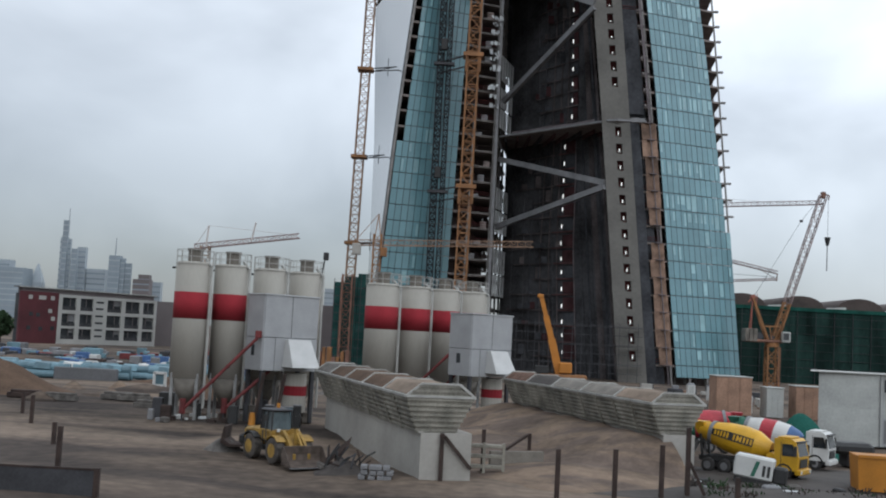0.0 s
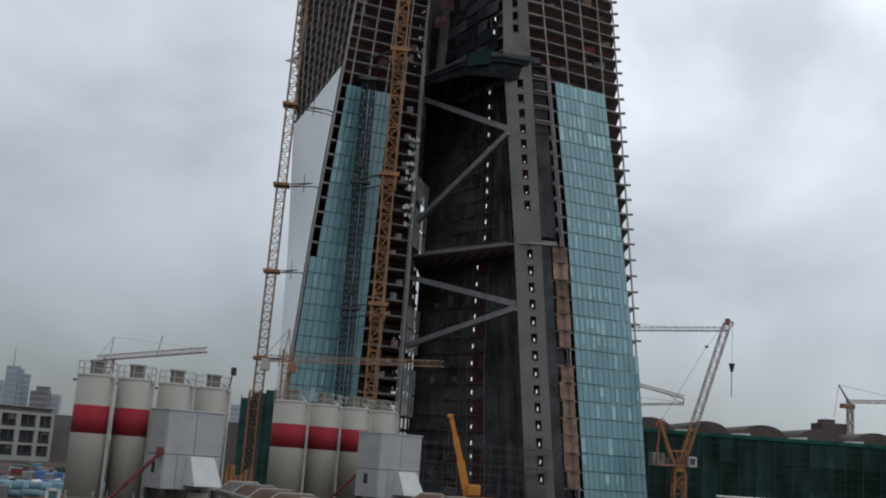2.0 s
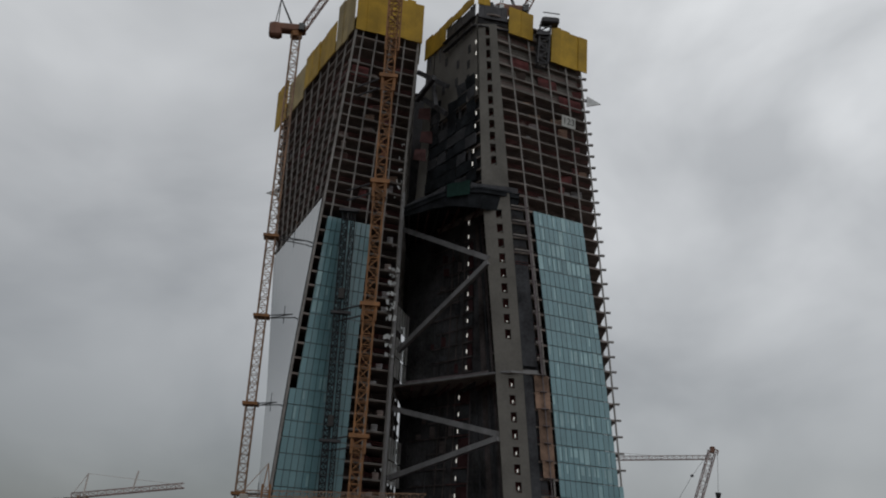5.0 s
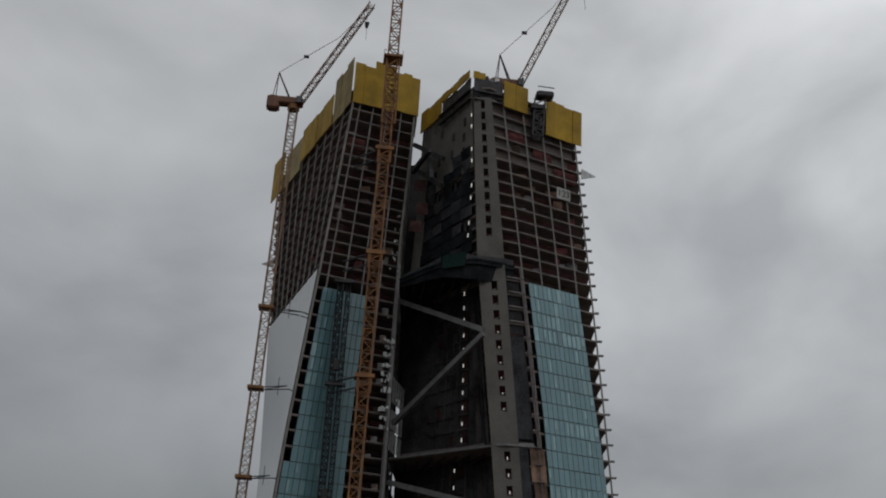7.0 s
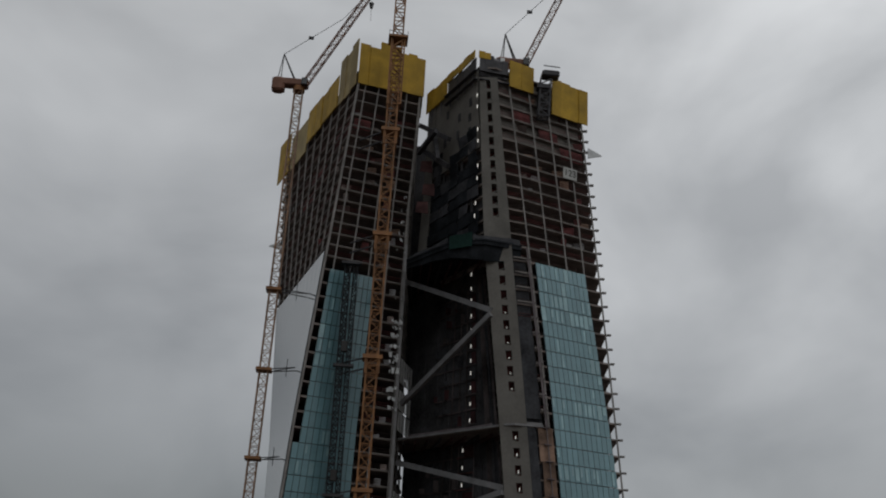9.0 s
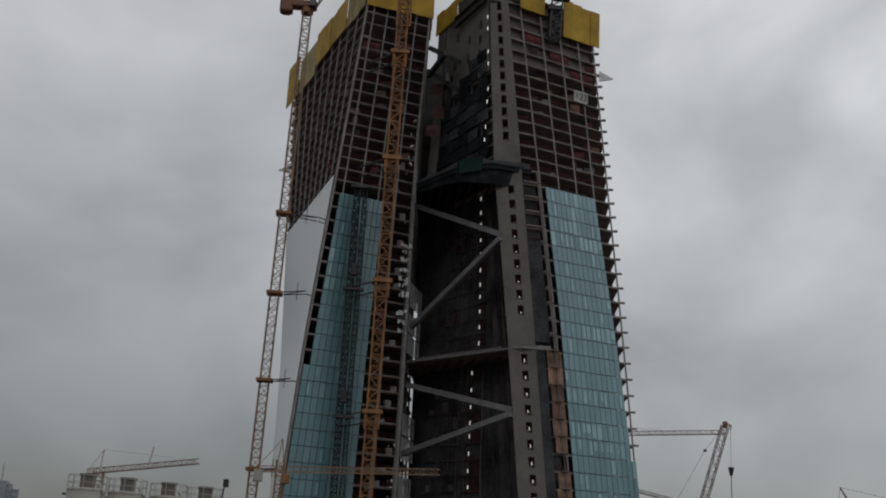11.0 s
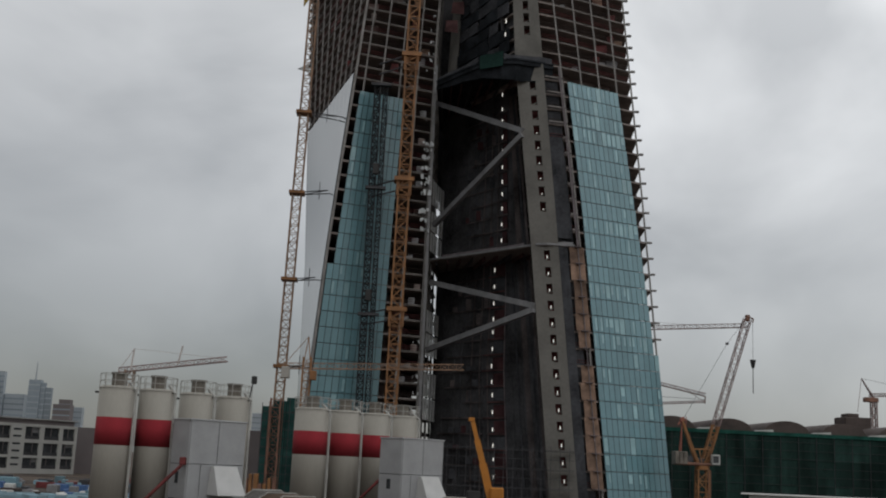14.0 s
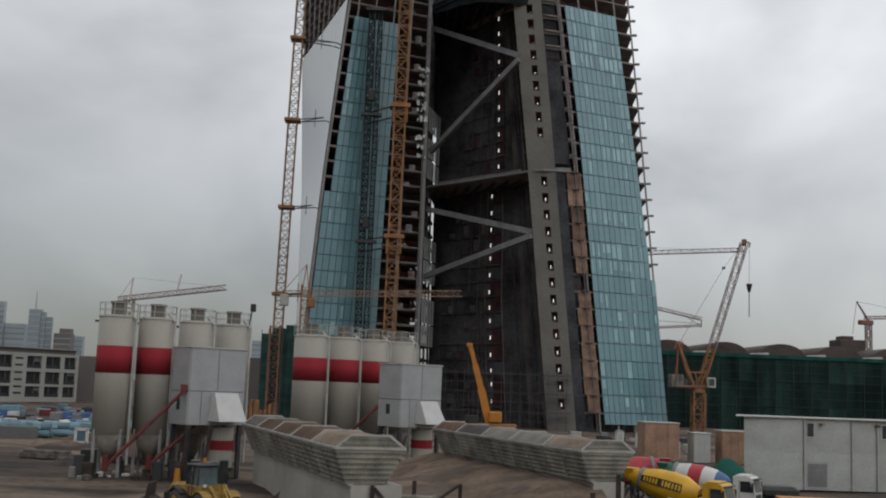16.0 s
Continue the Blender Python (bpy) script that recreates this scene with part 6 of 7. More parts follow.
for i in range(22):
    a = Vector((-5.3 + rnd.uniform(-1.3, 1.1), 62.4 + rnd.uniform(-0.6, 0.8), rnd.uniform(0.1, 0.5)))
    b = a + Vector((rnd.uniform(-1.0, 1.0), rnd.uniform(-0.4, 0.6), rnd.uniform(0.2, 1.3)))
    ob = part("scrap_bar", Mesh().tube(a, mix(a, b, 0.5) + Vector((0, 0, 0.12)), 0.05, n=6).tube(mix(a, b, 0.5) + Vector((0, 0, 0.12)), b, 0.05, n=6), (M_RUST, M_DARKSTEEL, M_BLACK)[i % 3])
    tagged(ob, "bent rusty steel bar in a tangled scrap heap", "scrap bar", "scrap bars")
ob = part("scrap_sheet", Mesh().hexa([(-6.5, 63.2, 0.3), (-5.2, 63.2, 1.3), (-5.2, 63.26, 1.3), (-6.5, 63.26, 0.3)], [(-6.4, 63.5, 0.75), (-5.0, 63.5, 2.0), (-5.0, 63.56, 2.0), (-6.4, 63.56, 0.75)]), M_RUST)
tagged(ob, "rusty brown steel sheet leaning on scrap", "scrap sheet")
for i in range(3):
    for j in range(4):
        ob = part("kerb_stone", Mesh().soft(-4.35 + 0.42 * j + 0.06 * i, 60.3, 0.02 + 0.27 * i, -3.97 + 0.42 * j + 0.06 * i, 61.1, 0.26 + 0.27 * i, 0.03), M_STEEL)
        ob.rotation_euler = (0, 0, rnd.uniform(-0.004, 0.004))
        tagged(ob, "grey concrete kerb stone stacked at the wall", "kerb stone", "kerb stones")


rack = thing("steel_rack", (2.2, 66, 0), "grey-green steel rack against the bin wall", "rack")
for z in (0.35, 0.95, 1.55):
    part("shelf", Mesh().soft(1.3, 65.6, z, 3.8, 66.1, z + 0.2, 0.03), M_BIN, rack)
for x in (1.3, 2.55, 3.7):
    part("upright", Mesh().box(x, 65.56, 0, x + 0.16, 65.72, 1.85), M_BIN, rack)
kerb = part("low_wall", Mesh().hexa([(3.2, 69.4, -0.2), (6.6, 70.6, -0.2), (6.5, 70.9, -0.2), (3.1, 69.7, -0.2)], [(3.2, 69.4, 1.0), (6.6, 70.6, 1.0), (6.5, 70.9, 1.0), (3.1, 69.7, 1.0)]), M_CONE)
tagged(kerb, "low dull concrete kerb wall beside the sand bank", "wall")


# ---- fence posts ----
def post(x, y, h, w=0.24, lean=0.0):
    ob = part("fence_post", Mesh().beam((x, y, -0.4), (x + lean, y, h), w), M_RUST)
    tagged(ob, "rust-dark upright steel fence post", "fence post", "fence posts")


for x, y, h in ((0.12, 61.2, 2.65), (2.6, 66.5, 2.55), (6.05, 75.5, 1.7), (6.1, 57.3, 2.5), (9.2, 58.3, 2.55), (11.85, 59.4, 2.8), (13.4, 60.2, 3.75), (13.9, 72.2, 2.0), (-20.3, 59.6, 2.1), (-24.4, 70.5, 1.25), (-30.8, 83.8, 1.9), (-34.6, 92, 1.5), (-15.3, 50.2, 1.25), (-20.3, 50.6, 1.3), (15.9, 59.4, 1.3)):
    post(x, y, h)
for a, b in (((0.25, 61.2, 2.5), (1.75, 61.6, 0.75)), ((5.9, 75.4, 1.6), (3.4, 72.5, 0.2)), ((13.5, 60.2, 1.9), (14.3, 60.0, 0.2))):
    ob = part("fence_brace", Mesh().beam(a, b, 0.17), M_RUST)
    tagged(ob, "slanting rust-dark steel fence brace", "fence brace", "fence posts")
nf = thing("mesh_fence", (-18, 50.4, 0), "dark screened fence panel on steel posts", "fence")
part("screen", Mesh().box(-20.2, 50.35, -0.4, -15.35, 50.42, 1.15), M_DARKSTEEL, nf)
part("top_rail", Mesh().beam((-20.3, 50.38, 1.15), (-15.2, 50.38, 1.15), 0.1), M_RUST, nf)


# ---- wheels and vehicles ----
def wheel(parent, x, y, r, w, rim=M_STEEL, tyre=M_TYRE):
    t = part("tyre", Mesh().rings([[(x + rr * math.cos(2 * math.pi * i / 20), yy, r + rr * math.sin(2 * math.pi * i / 20)) for i in range(20)] for yy, rr in ((y - w / 2, r * 0.8), (y - w / 2 + 0.06, r), (y + w / 2 - 0.06, r), (y + w / 2, r * 0.8))]), tyre, parent)
    part("rim", Mesh().tube((x, y - w / 2 - 0.01, r), (x, y + w / 2 + 0.01, r), r * 0.55, n=14), rim, t)


def loader(at, rz):
    """A wheel loader; its x axis points to the bucket."""
    ob = thing("wheel_loader", at, "dusty yellow articulated wheel loader with lowered bucket", "wheel loader", rz=rz)
    ob.scale = (0.9, 0.9, 0.9)
    for x in (-1.55, 1.55):
        for y in (-1.05, 1.05):
            wheel(ob, x, y, 0.84, 0.62, M_LOADER, M_DUSTY_TYRE)
    hood = part("engine_hood", Mesh().rings([[(x, -w, 0.95), (x, w, 0.95), (x, w, z - 0.2), (x, w * 0.75, z), (x, -w * 0.75, z), (x, -w, z - 0.2)] for x, w, z in ((-3.35, 0.72, 1.75), (-3.1, 0.86, 2.0), (-1.9, 0.9, 2.15), (-1.0, 0.9, 2.2))]), M_LOADER, ob)
    for k in range(4):
        part("louvre", Mesh().box(-2.7 + 0.32 * k, -0.93, 1.3, -2.5 + 0.32 * k, -0.89, 1.8), M_BLACK, hood)
    part("exhaust", Mesh().tube((-2.2, 0.35, 2.1), (-2.2, 0.35, 3.0), 0.09, n=10), M_BLACK, ob)
    part("rear_frame", Mesh().soft(-3.2, -0.55, 0.6, -0.2, 0.55, 1.0, 0.06), M_BLACK, ob)
    part("counterweight", Mesh().soft(-3.75, -1.0, 0.75, -3.25, 1.0, 1.45, 0.14), M_BLACK, ob)
    part("grille", Mesh().box(-3.40, -0.5, 1.2, -3.36, 0.5, 1.65), M_BLACK, ob)
    part("hinge", Mesh().tube((0.0, 0, 0.6), (0.0, 0, 1.7), 0.26, n=12), M_BLACK, ob)
    part("front_frame", Mesh().rings([[(x, -0.5, 0.7), (x, 0.5, 0.7), (x, 0.5, z), (x, -0.5, z)] for x, z in ((0.25, 1.4), (0.9, 2.0), (1.5, 1.9), (2.1, 1.0))]), M_LOADER, ob)
    for y in (-1.05, 1.05):
        for x in (-1.55, 1.55):
            part("mudguard", Mesh().rings([[(x + 1.0 * math.cos(radians(a)), y - 0.34, 0.84 + 1.0 * math.sin(radians(a))), (x + 1.0 * math.cos(radians(a)), y + 0.34, 0.84 + 1.0 * math.sin(radians(a))), (x + 0.94 * math.cos(radians(a)), y + 0.34, 0.84 + 0.94 * math.sin(radians(a))), (x + 0.94 * math.cos(radians(a)), y - 0.34, 0.84 + 0.94 * math.sin(radians(a)))] for a in (40, 65, 90, 115, 140)]), M_BLACK if x < 0 else M_LOADER, ob)
    part("cab_floor", Mesh().soft(-1.1, -0.85, 1.35, 0.5, 0.85, 2.05, 0.06), M_LOADER, ob)
    cab = part("cab", Mesh().hexa([(-0.98, -0.74, 2.05), (0.42, -0.74, 2.05), (0.42, 0.74, 2.05), (-0.98, 0.74, 2.05)], [(-0.9, -0.66, 3.25), (0.22, -0.66, 3.25), (0.22, 0.66, 3.25), (-0.9, 0.66, 3.25)]), M_CABGLASS, ob, "grey glazed cab")
    part("cab_roof", Mesh().soft(-1.15, -0.84, 3.25, 0.42, 0.84, 3.42, 0.07), M_DARKSTEEL, cab)
    for x, y in ((-1.02, -0.78), (-0.3, -0.78), (0.45, -0.78), (0.45, 0.78), (-1.02, 0.78)):
        part("pillar", Mesh().beam((x, y, 2.0), (x * 0.8, y * 0.9, 3.3), 0.1), M_BLACK, cab)
    part("seat_back", Mesh().soft(-1.0, -0.76, 2.05, -0.55, 0.76, 2.9, 0.08), M_BLACK, cab)
    part("beacon", Mesh().tube((-0.9, 0.4, 3.42), (-0.9, 0.4, 3.72), 0.12), M_ORANGE, ob, "orange beacon")
    part("ladder", Mesh().beam((0.2, -1.0, 0.7), (0.0, -0.95, 2.0), 0.06).beam((-0.25, -1.0, 0.7), (-0.45, -0.95, 2.0), 0.06).beam((0.15, -1.0, 1.0), (-0.3, -1.0, 1.0), 0.05).beam((0.08, -0.98, 1.4), (-0.36, -0.98, 1.4), 0.05), M_BLACK, ob)
    for y in (-0.55, 0.55):
        part("lift_arm", Mesh().rings([[(x, y - 0.1, z - h), (x, y + 0.1, z - h), (x, y + 0.1, z + h), (x, y - 0.1, z + h)] for x, z, h in ((0.75, 1.95, 0.2), (1.7, 1.85, 0.26), (2.4, 1.35, 0.24), (3.2, 0.55, 0.18))]), M_LOADER, ob)
        part("lift_ram", Mesh().tube((0.7, y * 0.8, 1.0), (2.1, y * 0.8, 1.35), 0.09, n=10), M_STEEL, ob)
    part("tilt_link", Mesh().beam((1.0, 0, 1.95), (2.3, 0, 2.15), 0.16, 0.24).beam((2.3, 0, 2.3), (2.45, 0, 1.3), 0.2, 0.3).beam((2.3, 0, 2.15), (3.15, 0, 1.2), 0.14), M_LOADER, ob)
    prof = [(3.12, 1.30), (3.02, 0.75), (3.12, 0.25), (3.4, 0.06), (4.4, 0.03), (4.4, 0.09), (3.45, 0.16), (3.22, 0.32), (3.14, 0.75), (3.2, 1.28)]
    bucket = part("bucket", Mesh().rings([[(x, -1.45, z) for x, z in prof], [(x, 1.45, z) for x, z in prof]]), M_BUCKET, ob, "worn brown steel bucket")
    for y in (-1.45, 1.40):
        part("bucket_cheek", Mesh().hexa([(3.12, y, 0.1), (4.3, y, 0.06), (4.3, y + 0.05, 0.06), (3.12, y + 0.05, 0.1)], [(3.15, y, 1.27), (3.4, y, 1.2), (3.4, y + 0.05, 1.2), (3.15, y + 0.05, 1.27)]), M_BUCKET, bucket)
    part("cutting_edge", Mesh().box(4.28, -1.5, 0.0, 4.5, 1.5, 0.06), M_STEEL, bucket, "bright worn cutting edge")
    for y in (-0.9, 0.9):
        part("mirror", Mesh().beam((0.3, y, 2.9), (0.5, y * 1.4, 2.9), 0.05).box(0.42, y * 1.4 - 0.12, 2.65, 0.5, y * 1.4 + 0.12, 3.05), M_BLACK, ob)
        part("headlight", Mesh().soft(1.2, y * 0.8 - 0.12, 2.0, 1.36, y * 0.8 + 0.12, 2.2, 0.03), M_WHITE, ob)


loader((-9.75, 67.2, 0.0), -52)
heap(-13.6, 70.2, 1.6, 1.2, 0.9, M_GRAVEL, "small earth heap behind the loader", 15)
ob = part("loader_shovel", Mesh().rings([[(x - 13.4, 69.0 + dy, z) for x, z in ((0, 1.7), (-0.2, 0.7), (0.3, 0.45), (1.2, 0.5), (1.2, 0.6), (0.4, 0.62), (0.05, 0.9), (0.12, 1.7))] for dy in (0, 2.2)]), M_RUST)
tagged(ob, "spare rusty loader shovel lying on earth", "shovel")


def mixer_truck(at, rz, cab_mat, drum_mats, marks, label):
    """A concrete mixer lorry; x points to the cab."""
    ob = thing("mixer_truck", at, label, "mixer lorry", "mixer lorries", rz=rz)
    ob.scale = (0.85, 0.87, 0.89)
    part("chassis", Mesh().soft(-3.9, -0.5, 0.75, 3.9, 0.5, 1.15, 0.05), M_BLACK, ob)
    for x in (-2.9, -1.55, 1.6, 3.1):
        for y in (-0.95, 0.95):
            wheel(ob, x, y, 0.52, 0.42)
    cab = part("cab", Mesh().rings([[(x, y, z) for x, z in ((2.35, 0.75), (4.1, 0.75), (4.18, 1.7), (3.95, 2.75), (3.7, 2.95), (2.35, 2.95))] for y in (-1.2, 1.2)]), cab_mat, ob)
    part("windscreen", Mesh().hexa([(4.17, -1.0, 1.75), (4.2, 1.0, 1.75), (4.17, 1.0, 1.78), (4.14, -1.0, 1.78)], [(3.985, -0.95, 2.65), (3.985, 0.95, 2.65), (3.95, 0.95, 2.68), (3.95, -0.95, 2.68)]), M_DARK, cab)
    for y in (-1.215, 1.205):
        part("side_window", Mesh().hexa([(2.95, y, 1.75), (3.95, y, 1.75), (3.95, y + 0.01, 1.75), (2.95, y + 0.01, 1.75)], [(2.95, y, 2.6), (3.78, y, 2.6), (3.78, y + 0.01, 2.6), (2.95, y + 0.01, 2.6)]), M_DARK, cab)
        part("mirror", Mesh().box(3.95, y * 1.15 - 0.1, 1.8, 4.1, y * 1.15 + 0.1, 2.5), M_BLACK, cab)
    part("visor", Mesh().soft(3.85, -1.05, 2.72, 4.2, 1.05, 2.8, 0.03), M_BLACK, cab)
    part("roof_fairing", Mesh().soft(2.5, -1.0, 2.95, 3.5, 1.0, 3.08, 0.05), cab_mat, cab)
    for y in (-1.21, 1.19):
        part("door_line", Mesh().box(2.85, y, 0.95, 2.89, y + 0.02, 2.7), M_BLACK, cab)
        part("wheel_arch", Mesh().rings([[(3.1 + 0.68 * math.cos(radians(a)), y - 0.02, 0.55 + 0.68 * math.sin(radians(a))), (3.1 + 0.68 * math.cos(radians(a)), y + 0.04, 0.55 + 0.68 * math.sin(radians(a))), (3.1 + 0.56 * math.cos(radians(a)), y + 0.04, 0.55 + 0.56 * math.sin(radians(a))), (3.1 + 0.56 * math.cos(radians(a)), y - 0.02, 0.55 + 0.56 * math.sin(radians(a)))] for a in (0, 30, 60, 90, 120, 150, 180)]), M_BLACK, cab)
    part("bumper", Mesh().soft(3.9, -1.2, 0.45, 4.35, 1.2, 0.85, 0.06), cab_mat, ob)
    part("grille", Mesh().box(4.14, -0.8, 0.95, 4.2, 0.8, 1.55), M_BLACK, ob)
    for y in (-0.95, 0.95):
        part("headlight", Mesh().soft(4.3, y - 0.18, 0.55, 4.38, y + 0.18, 0.75, 0.02), M_WHITE, ob)
    # drum along a tilted axis, in coloured sections
    a, b = Vector((1.75, 0, 1.95)), Vector((-3.9, 0, 3.0))
    prof = [(0, 0.55), (0.06, 0.85), (0.22, 1.12), (0.42, 1.18), (0.62, 1.08), (0.84, 0.78), (1.0, 0.55)]
    n = len(drum_mats)
    def rad(t):
        return knots(prof, t)[0]
    d = (b - a).normalized()
    up = Vector((0, 1, 0)).cross(d)
    drum = None
    for k, mat in enumerate(drum_mats):
        ts = [k / n + (1 / n) * j / 5 for j in range(6)]
        rings = [[a + (b - a) * t + (Vector((0, 1, 0)) * math.cos(2 * math.pi * i / 28) + up * math.sin(2 * math.pi * i / 28)) * rad(t) for i in range(28)] for t in ts]
        s = part("drum" if drum is None else "drum_stripe", Mesh().rings(rings), mat, drum or ob, smooth=False)
        drum = drum or s
    if marks:
        # lettering as plain bars on a dark panel along the drum's flank
        def plate(t0, t1, a0, a1, lift, mat, name):
            pts = []
            for t, ang in ((t0, a0), (t1, a0), (t1, a1), (t0, a1)):
                e = Vector((0, 1, 0)) * math.cos(radians(ang)) + up * math.sin(radians(ang))
                pts.append((a + (b - a) * t + e * (rad(t) + lift), e))
            part(name, Mesh().hexa([p for p, e in pts], [p + e * 0.025 for p, e in pts]), mat, drum)
        for k in range(10):
            plate(0.2 + 0.06 * k, 0.26 + 0.06 * k, 152, 182, 0.01, M_BLACK, "drum_panel")
        for k in range(12):
            if k != 6:
                plate(0.215 + 0.047 * k, 0.24 + 0.047 * k, 157, 177, 0.035, M_DRUM, "drum_mark")
    part("drum_ring", Mesh().tube(mix(a, b, 0.80), mix(a, b, 0.85), 0.92, 0.88, n=24), M_STEEL, ob)
    part("hopper", Mesh().hexa([(-4.1, -0.3, 2.7), (-3.6, -0.3, 2.7), (-3.6, 0.3, 2.7), (-4.1, 0.3, 2.7)], [(-4.5, -0.7, 3.6), (-3.5, -0.7, 3.6), (-3.5, 0.7, 3.6), (-4.5, 0.7, 3.6)]), drum_mats[-1], ob)
    part("chute", Mesh().beam((-4.1, 0, 2.2), (-4.7, 0, 1.1), 0.5, 0.15), M_STEEL, ob)
    part("rear_frame", Mesh().beam((-3.5, -0.7, 1.1), (-3.7, -0.7, 2.7), 0.15).beam((-3.5, 0.7, 1.1), (-3.7, 0.7, 2.7), 0.15), M_BLACK, ob)
    part("water_tank", Mesh().tube((1.95, -0.9, 1.55), (1.95, 0.9, 1.55), 0.32), cab_mat, ob)
    part("fuel_tank", Mesh().tube((0.2, -0.95, 0.85), (1.0, -0.95, 0.85), 0.3, n=14), M_STEEL, ob)
    part("drum_frame", Mesh().beam((-3.2, -0.45, 1.15), (1.9, -0.45, 1.15), 0.14).beam((-3.2, 0.45, 1.15), (1.9, 0.45, 1.15), 0.14).beam((1.75, -0.45, 1.15), (1.75, -0.3, 2.0), 0.2).beam((1.75, 0.45, 1.15), (1.75, 0.3, 2.0), 0.2), M_BLACK, ob)
    part("rear_ladder", Mesh().beam((-4.0, 0.75, 1.2), (-3.8, 0.75, 3.4), 0.06).beam((-4.0, 1.05, 1.2), (-3.8, 1.05, 3.4), 0.06), M_STEEL, ob)
    part("side_guard", Mesh().box(-0.8, -1.15, 0.6, 1.1, -1.1, 1.05), M_STEEL, ob)
    part("steps", Mesh().box(2.6, -1.25, 0.45, 3.2, -1.0, 0.75), M_BLACK, ob)


mixer_truck((20.2, 72.9, 0), -36, M_YELLOW, (M_DRUM,), True, "yellow concrete mixer lorry with dark markings on its drum")
mixer_truck((24.5, 80.2, 0), -33, M_WHITE, (M_BLUE, M_WHITE, M_RED, M_WHITE, M_GREEN), False, "white mixer lorry with red, white and blue drum")
mixer_truck((19.8, 88.0, 0), 172, M_GREEN, (M_GREEN, M_RED, M_RED), False, "mixer lorry with dark red and green drum")


def crate(x0, y0, w, d, h, mat, label, name="plywood_crate", z=0.0):
    ob = thing(name, (x0 + w / 2, y0, z), label, "crate", "site crates")
    part("body", Mesh().soft(x0, y0, z, x0 + w, y0 + d, z + h, 0.04), mat, ob)
    for k in range(1, 3):
        part("batten", Mesh().box(x0 + w * k / 3 - 0.05, y0 - 0.05, z, x0 + w * k / 3 + 0.05, y0, z + h), mat, ob)
    part("lid", Mesh().soft(x0 - 0.1, y0 - 0.1, z + h, x0 + w + 0.1, y0 + d + 0.1, z + h + 0.12, 0.03), M_SHED, ob)


crate(34.2, 139, 4.4, 4, 4.7, M_PLY, "tall brown plywood-clad box with pale lid")
crate(43.5, 137, 3.2, 3, 4.0, M_PLY, "brown plywood-clad box beside the white load")
crate(40.2, 138, 2.1, 3, 3.6, M_SHED, "white wrapped load beside plywood boxes", "wrapped_load")

# white wagon-like unit before the yellow lorry
gen = thing("site_generator", (19.2, 68.6, 0), "white generator box with dark slots and green stripe", "generator", rz=-25)
gen.scale = (0.95, 0.95, 0.95)
gen.rotation_euler = (0, radians(7), radians(-22))
part("engine_nose", Mesh().soft(1.25, -0.6, 0.3, 2.1, 0.6, 1.35, 0.12), M_BLACK, gen, "dark engine nose")
part("body", Mesh().soft(-1.2, -0.7, 0.35, 1.25, 0.7, 1.75, 0.1), M_WHITE, gen)
for k in range(2):
    part("slot", Mesh().box(0.6 + 0.3 * k, -0.72, 0.6, 0.78 + 0.3 * k, -0.69, 1.3), M_BLACK, gen)
part("stripe", Mesh().hexa([(-0.1, -0.715, 0.5), (0.15, -0.715, 0.5), (0.15, -0.7, 0.5), (-0.1, -0.7, 0.5)], [(0.15, -0.715, 1.5), (0.4, -0.715, 1.5), (0.4, -0.7, 1.5), (0.15, -0.7, 1.5)]), M_GREEN, gen)
part("skid", Mesh().box(-1.1, -0.6, 0, 1.1, -0.4, 0.35).box(-1.1, 0.4, 0, 1.1, 0.6, 0.35), M_BLACK, gen)


# ---- site offices ----
def office_unit(x0, y0, w, d, z, h, door, windows):
    ob = thing("site_container", (x0 + w / 2, y0, z), "stacked pale grey site container" if z > 1 else "pale grey site container on the ground", "container", "site containers")
    sk = 0.40 * d
    part("body", Mesh().hexa([(x0, y0, z), (x0 + w, y0, z), (x0 + w + sk, y0 + d, z), (x0 + sk, y0 + d, z)], [(x0, y0, z + h), (x0 + w, y0, z + h), (x0 + w + sk, y0 + d, z + h), (x0 + sk, y0 + d, z + h)]), M_SHED, ob)
    for x in (x0 + 0.02, x0 + w - 0.14):
        part("corner_post", Mesh().box(x, y0 - 0.04, z, x + 0.12, y0, z + h), M_SHED, ob)
    if z > 1:
        part("top_frame", Mesh().box(x0, y0 - 0.03, z + h - 0.14, x0 + w, y0 - 0.005, z + h - 0.005), M_SHED, ob)
    part("rain_pipe", Mesh().tube((x0 + w - 0.2, y0 - 0.08, z), (x0 + w - 0.2, y0 - 0.08, z + h), 0.05, n=8), M_STEEL, ob)
    for k in windows:
        wf = part("window", Mesh().box(x0 + k, y0 - 0.04, z + 1.5, x0 + k + 0.75, y0 + 0.02, z + 2.85), M_WHITE, ob)
        part("pane", Mesh().box(x0 + k + 0.08, y0 - 0.06, z + 1.57, x0 + k + 0.68, y0 - 0.04, z + 2.78), M_WINDOW, wf)
    if door is not None:
        dr = part("door", Mesh().box(x0 + door, y0 - 0.05, z + 0.1, x0 + door + 2.0, y0 + 0.02, z + 2.6), M_PANEL, ob)
        part("louvre", Mesh().box(x0 + door + 0.1, y0 - 0.07, z + 0.3, x0 + door + 1.9, y0 - 0.05, z + 2.4), M_STEEL, dr)
    return ob


for k, x in enumerate((34.15, 40.0, 44.6, 47.1)):
    w = (5.8, 4.55, 2.45, 6.0)[k]
    office_unit(x, 101.2 + 0.2 * k, w, 3.2, 0, 3.296, 0.1 if k == 1 else None, (1.6,) if k > 2 else ())
    office_unit(x, 101.2 + 0.2 * k, w, 3.2, 3.3, 3.2, None, (0.1,) if k == 1 else (0.3, 2.4) if k == 3 else ())
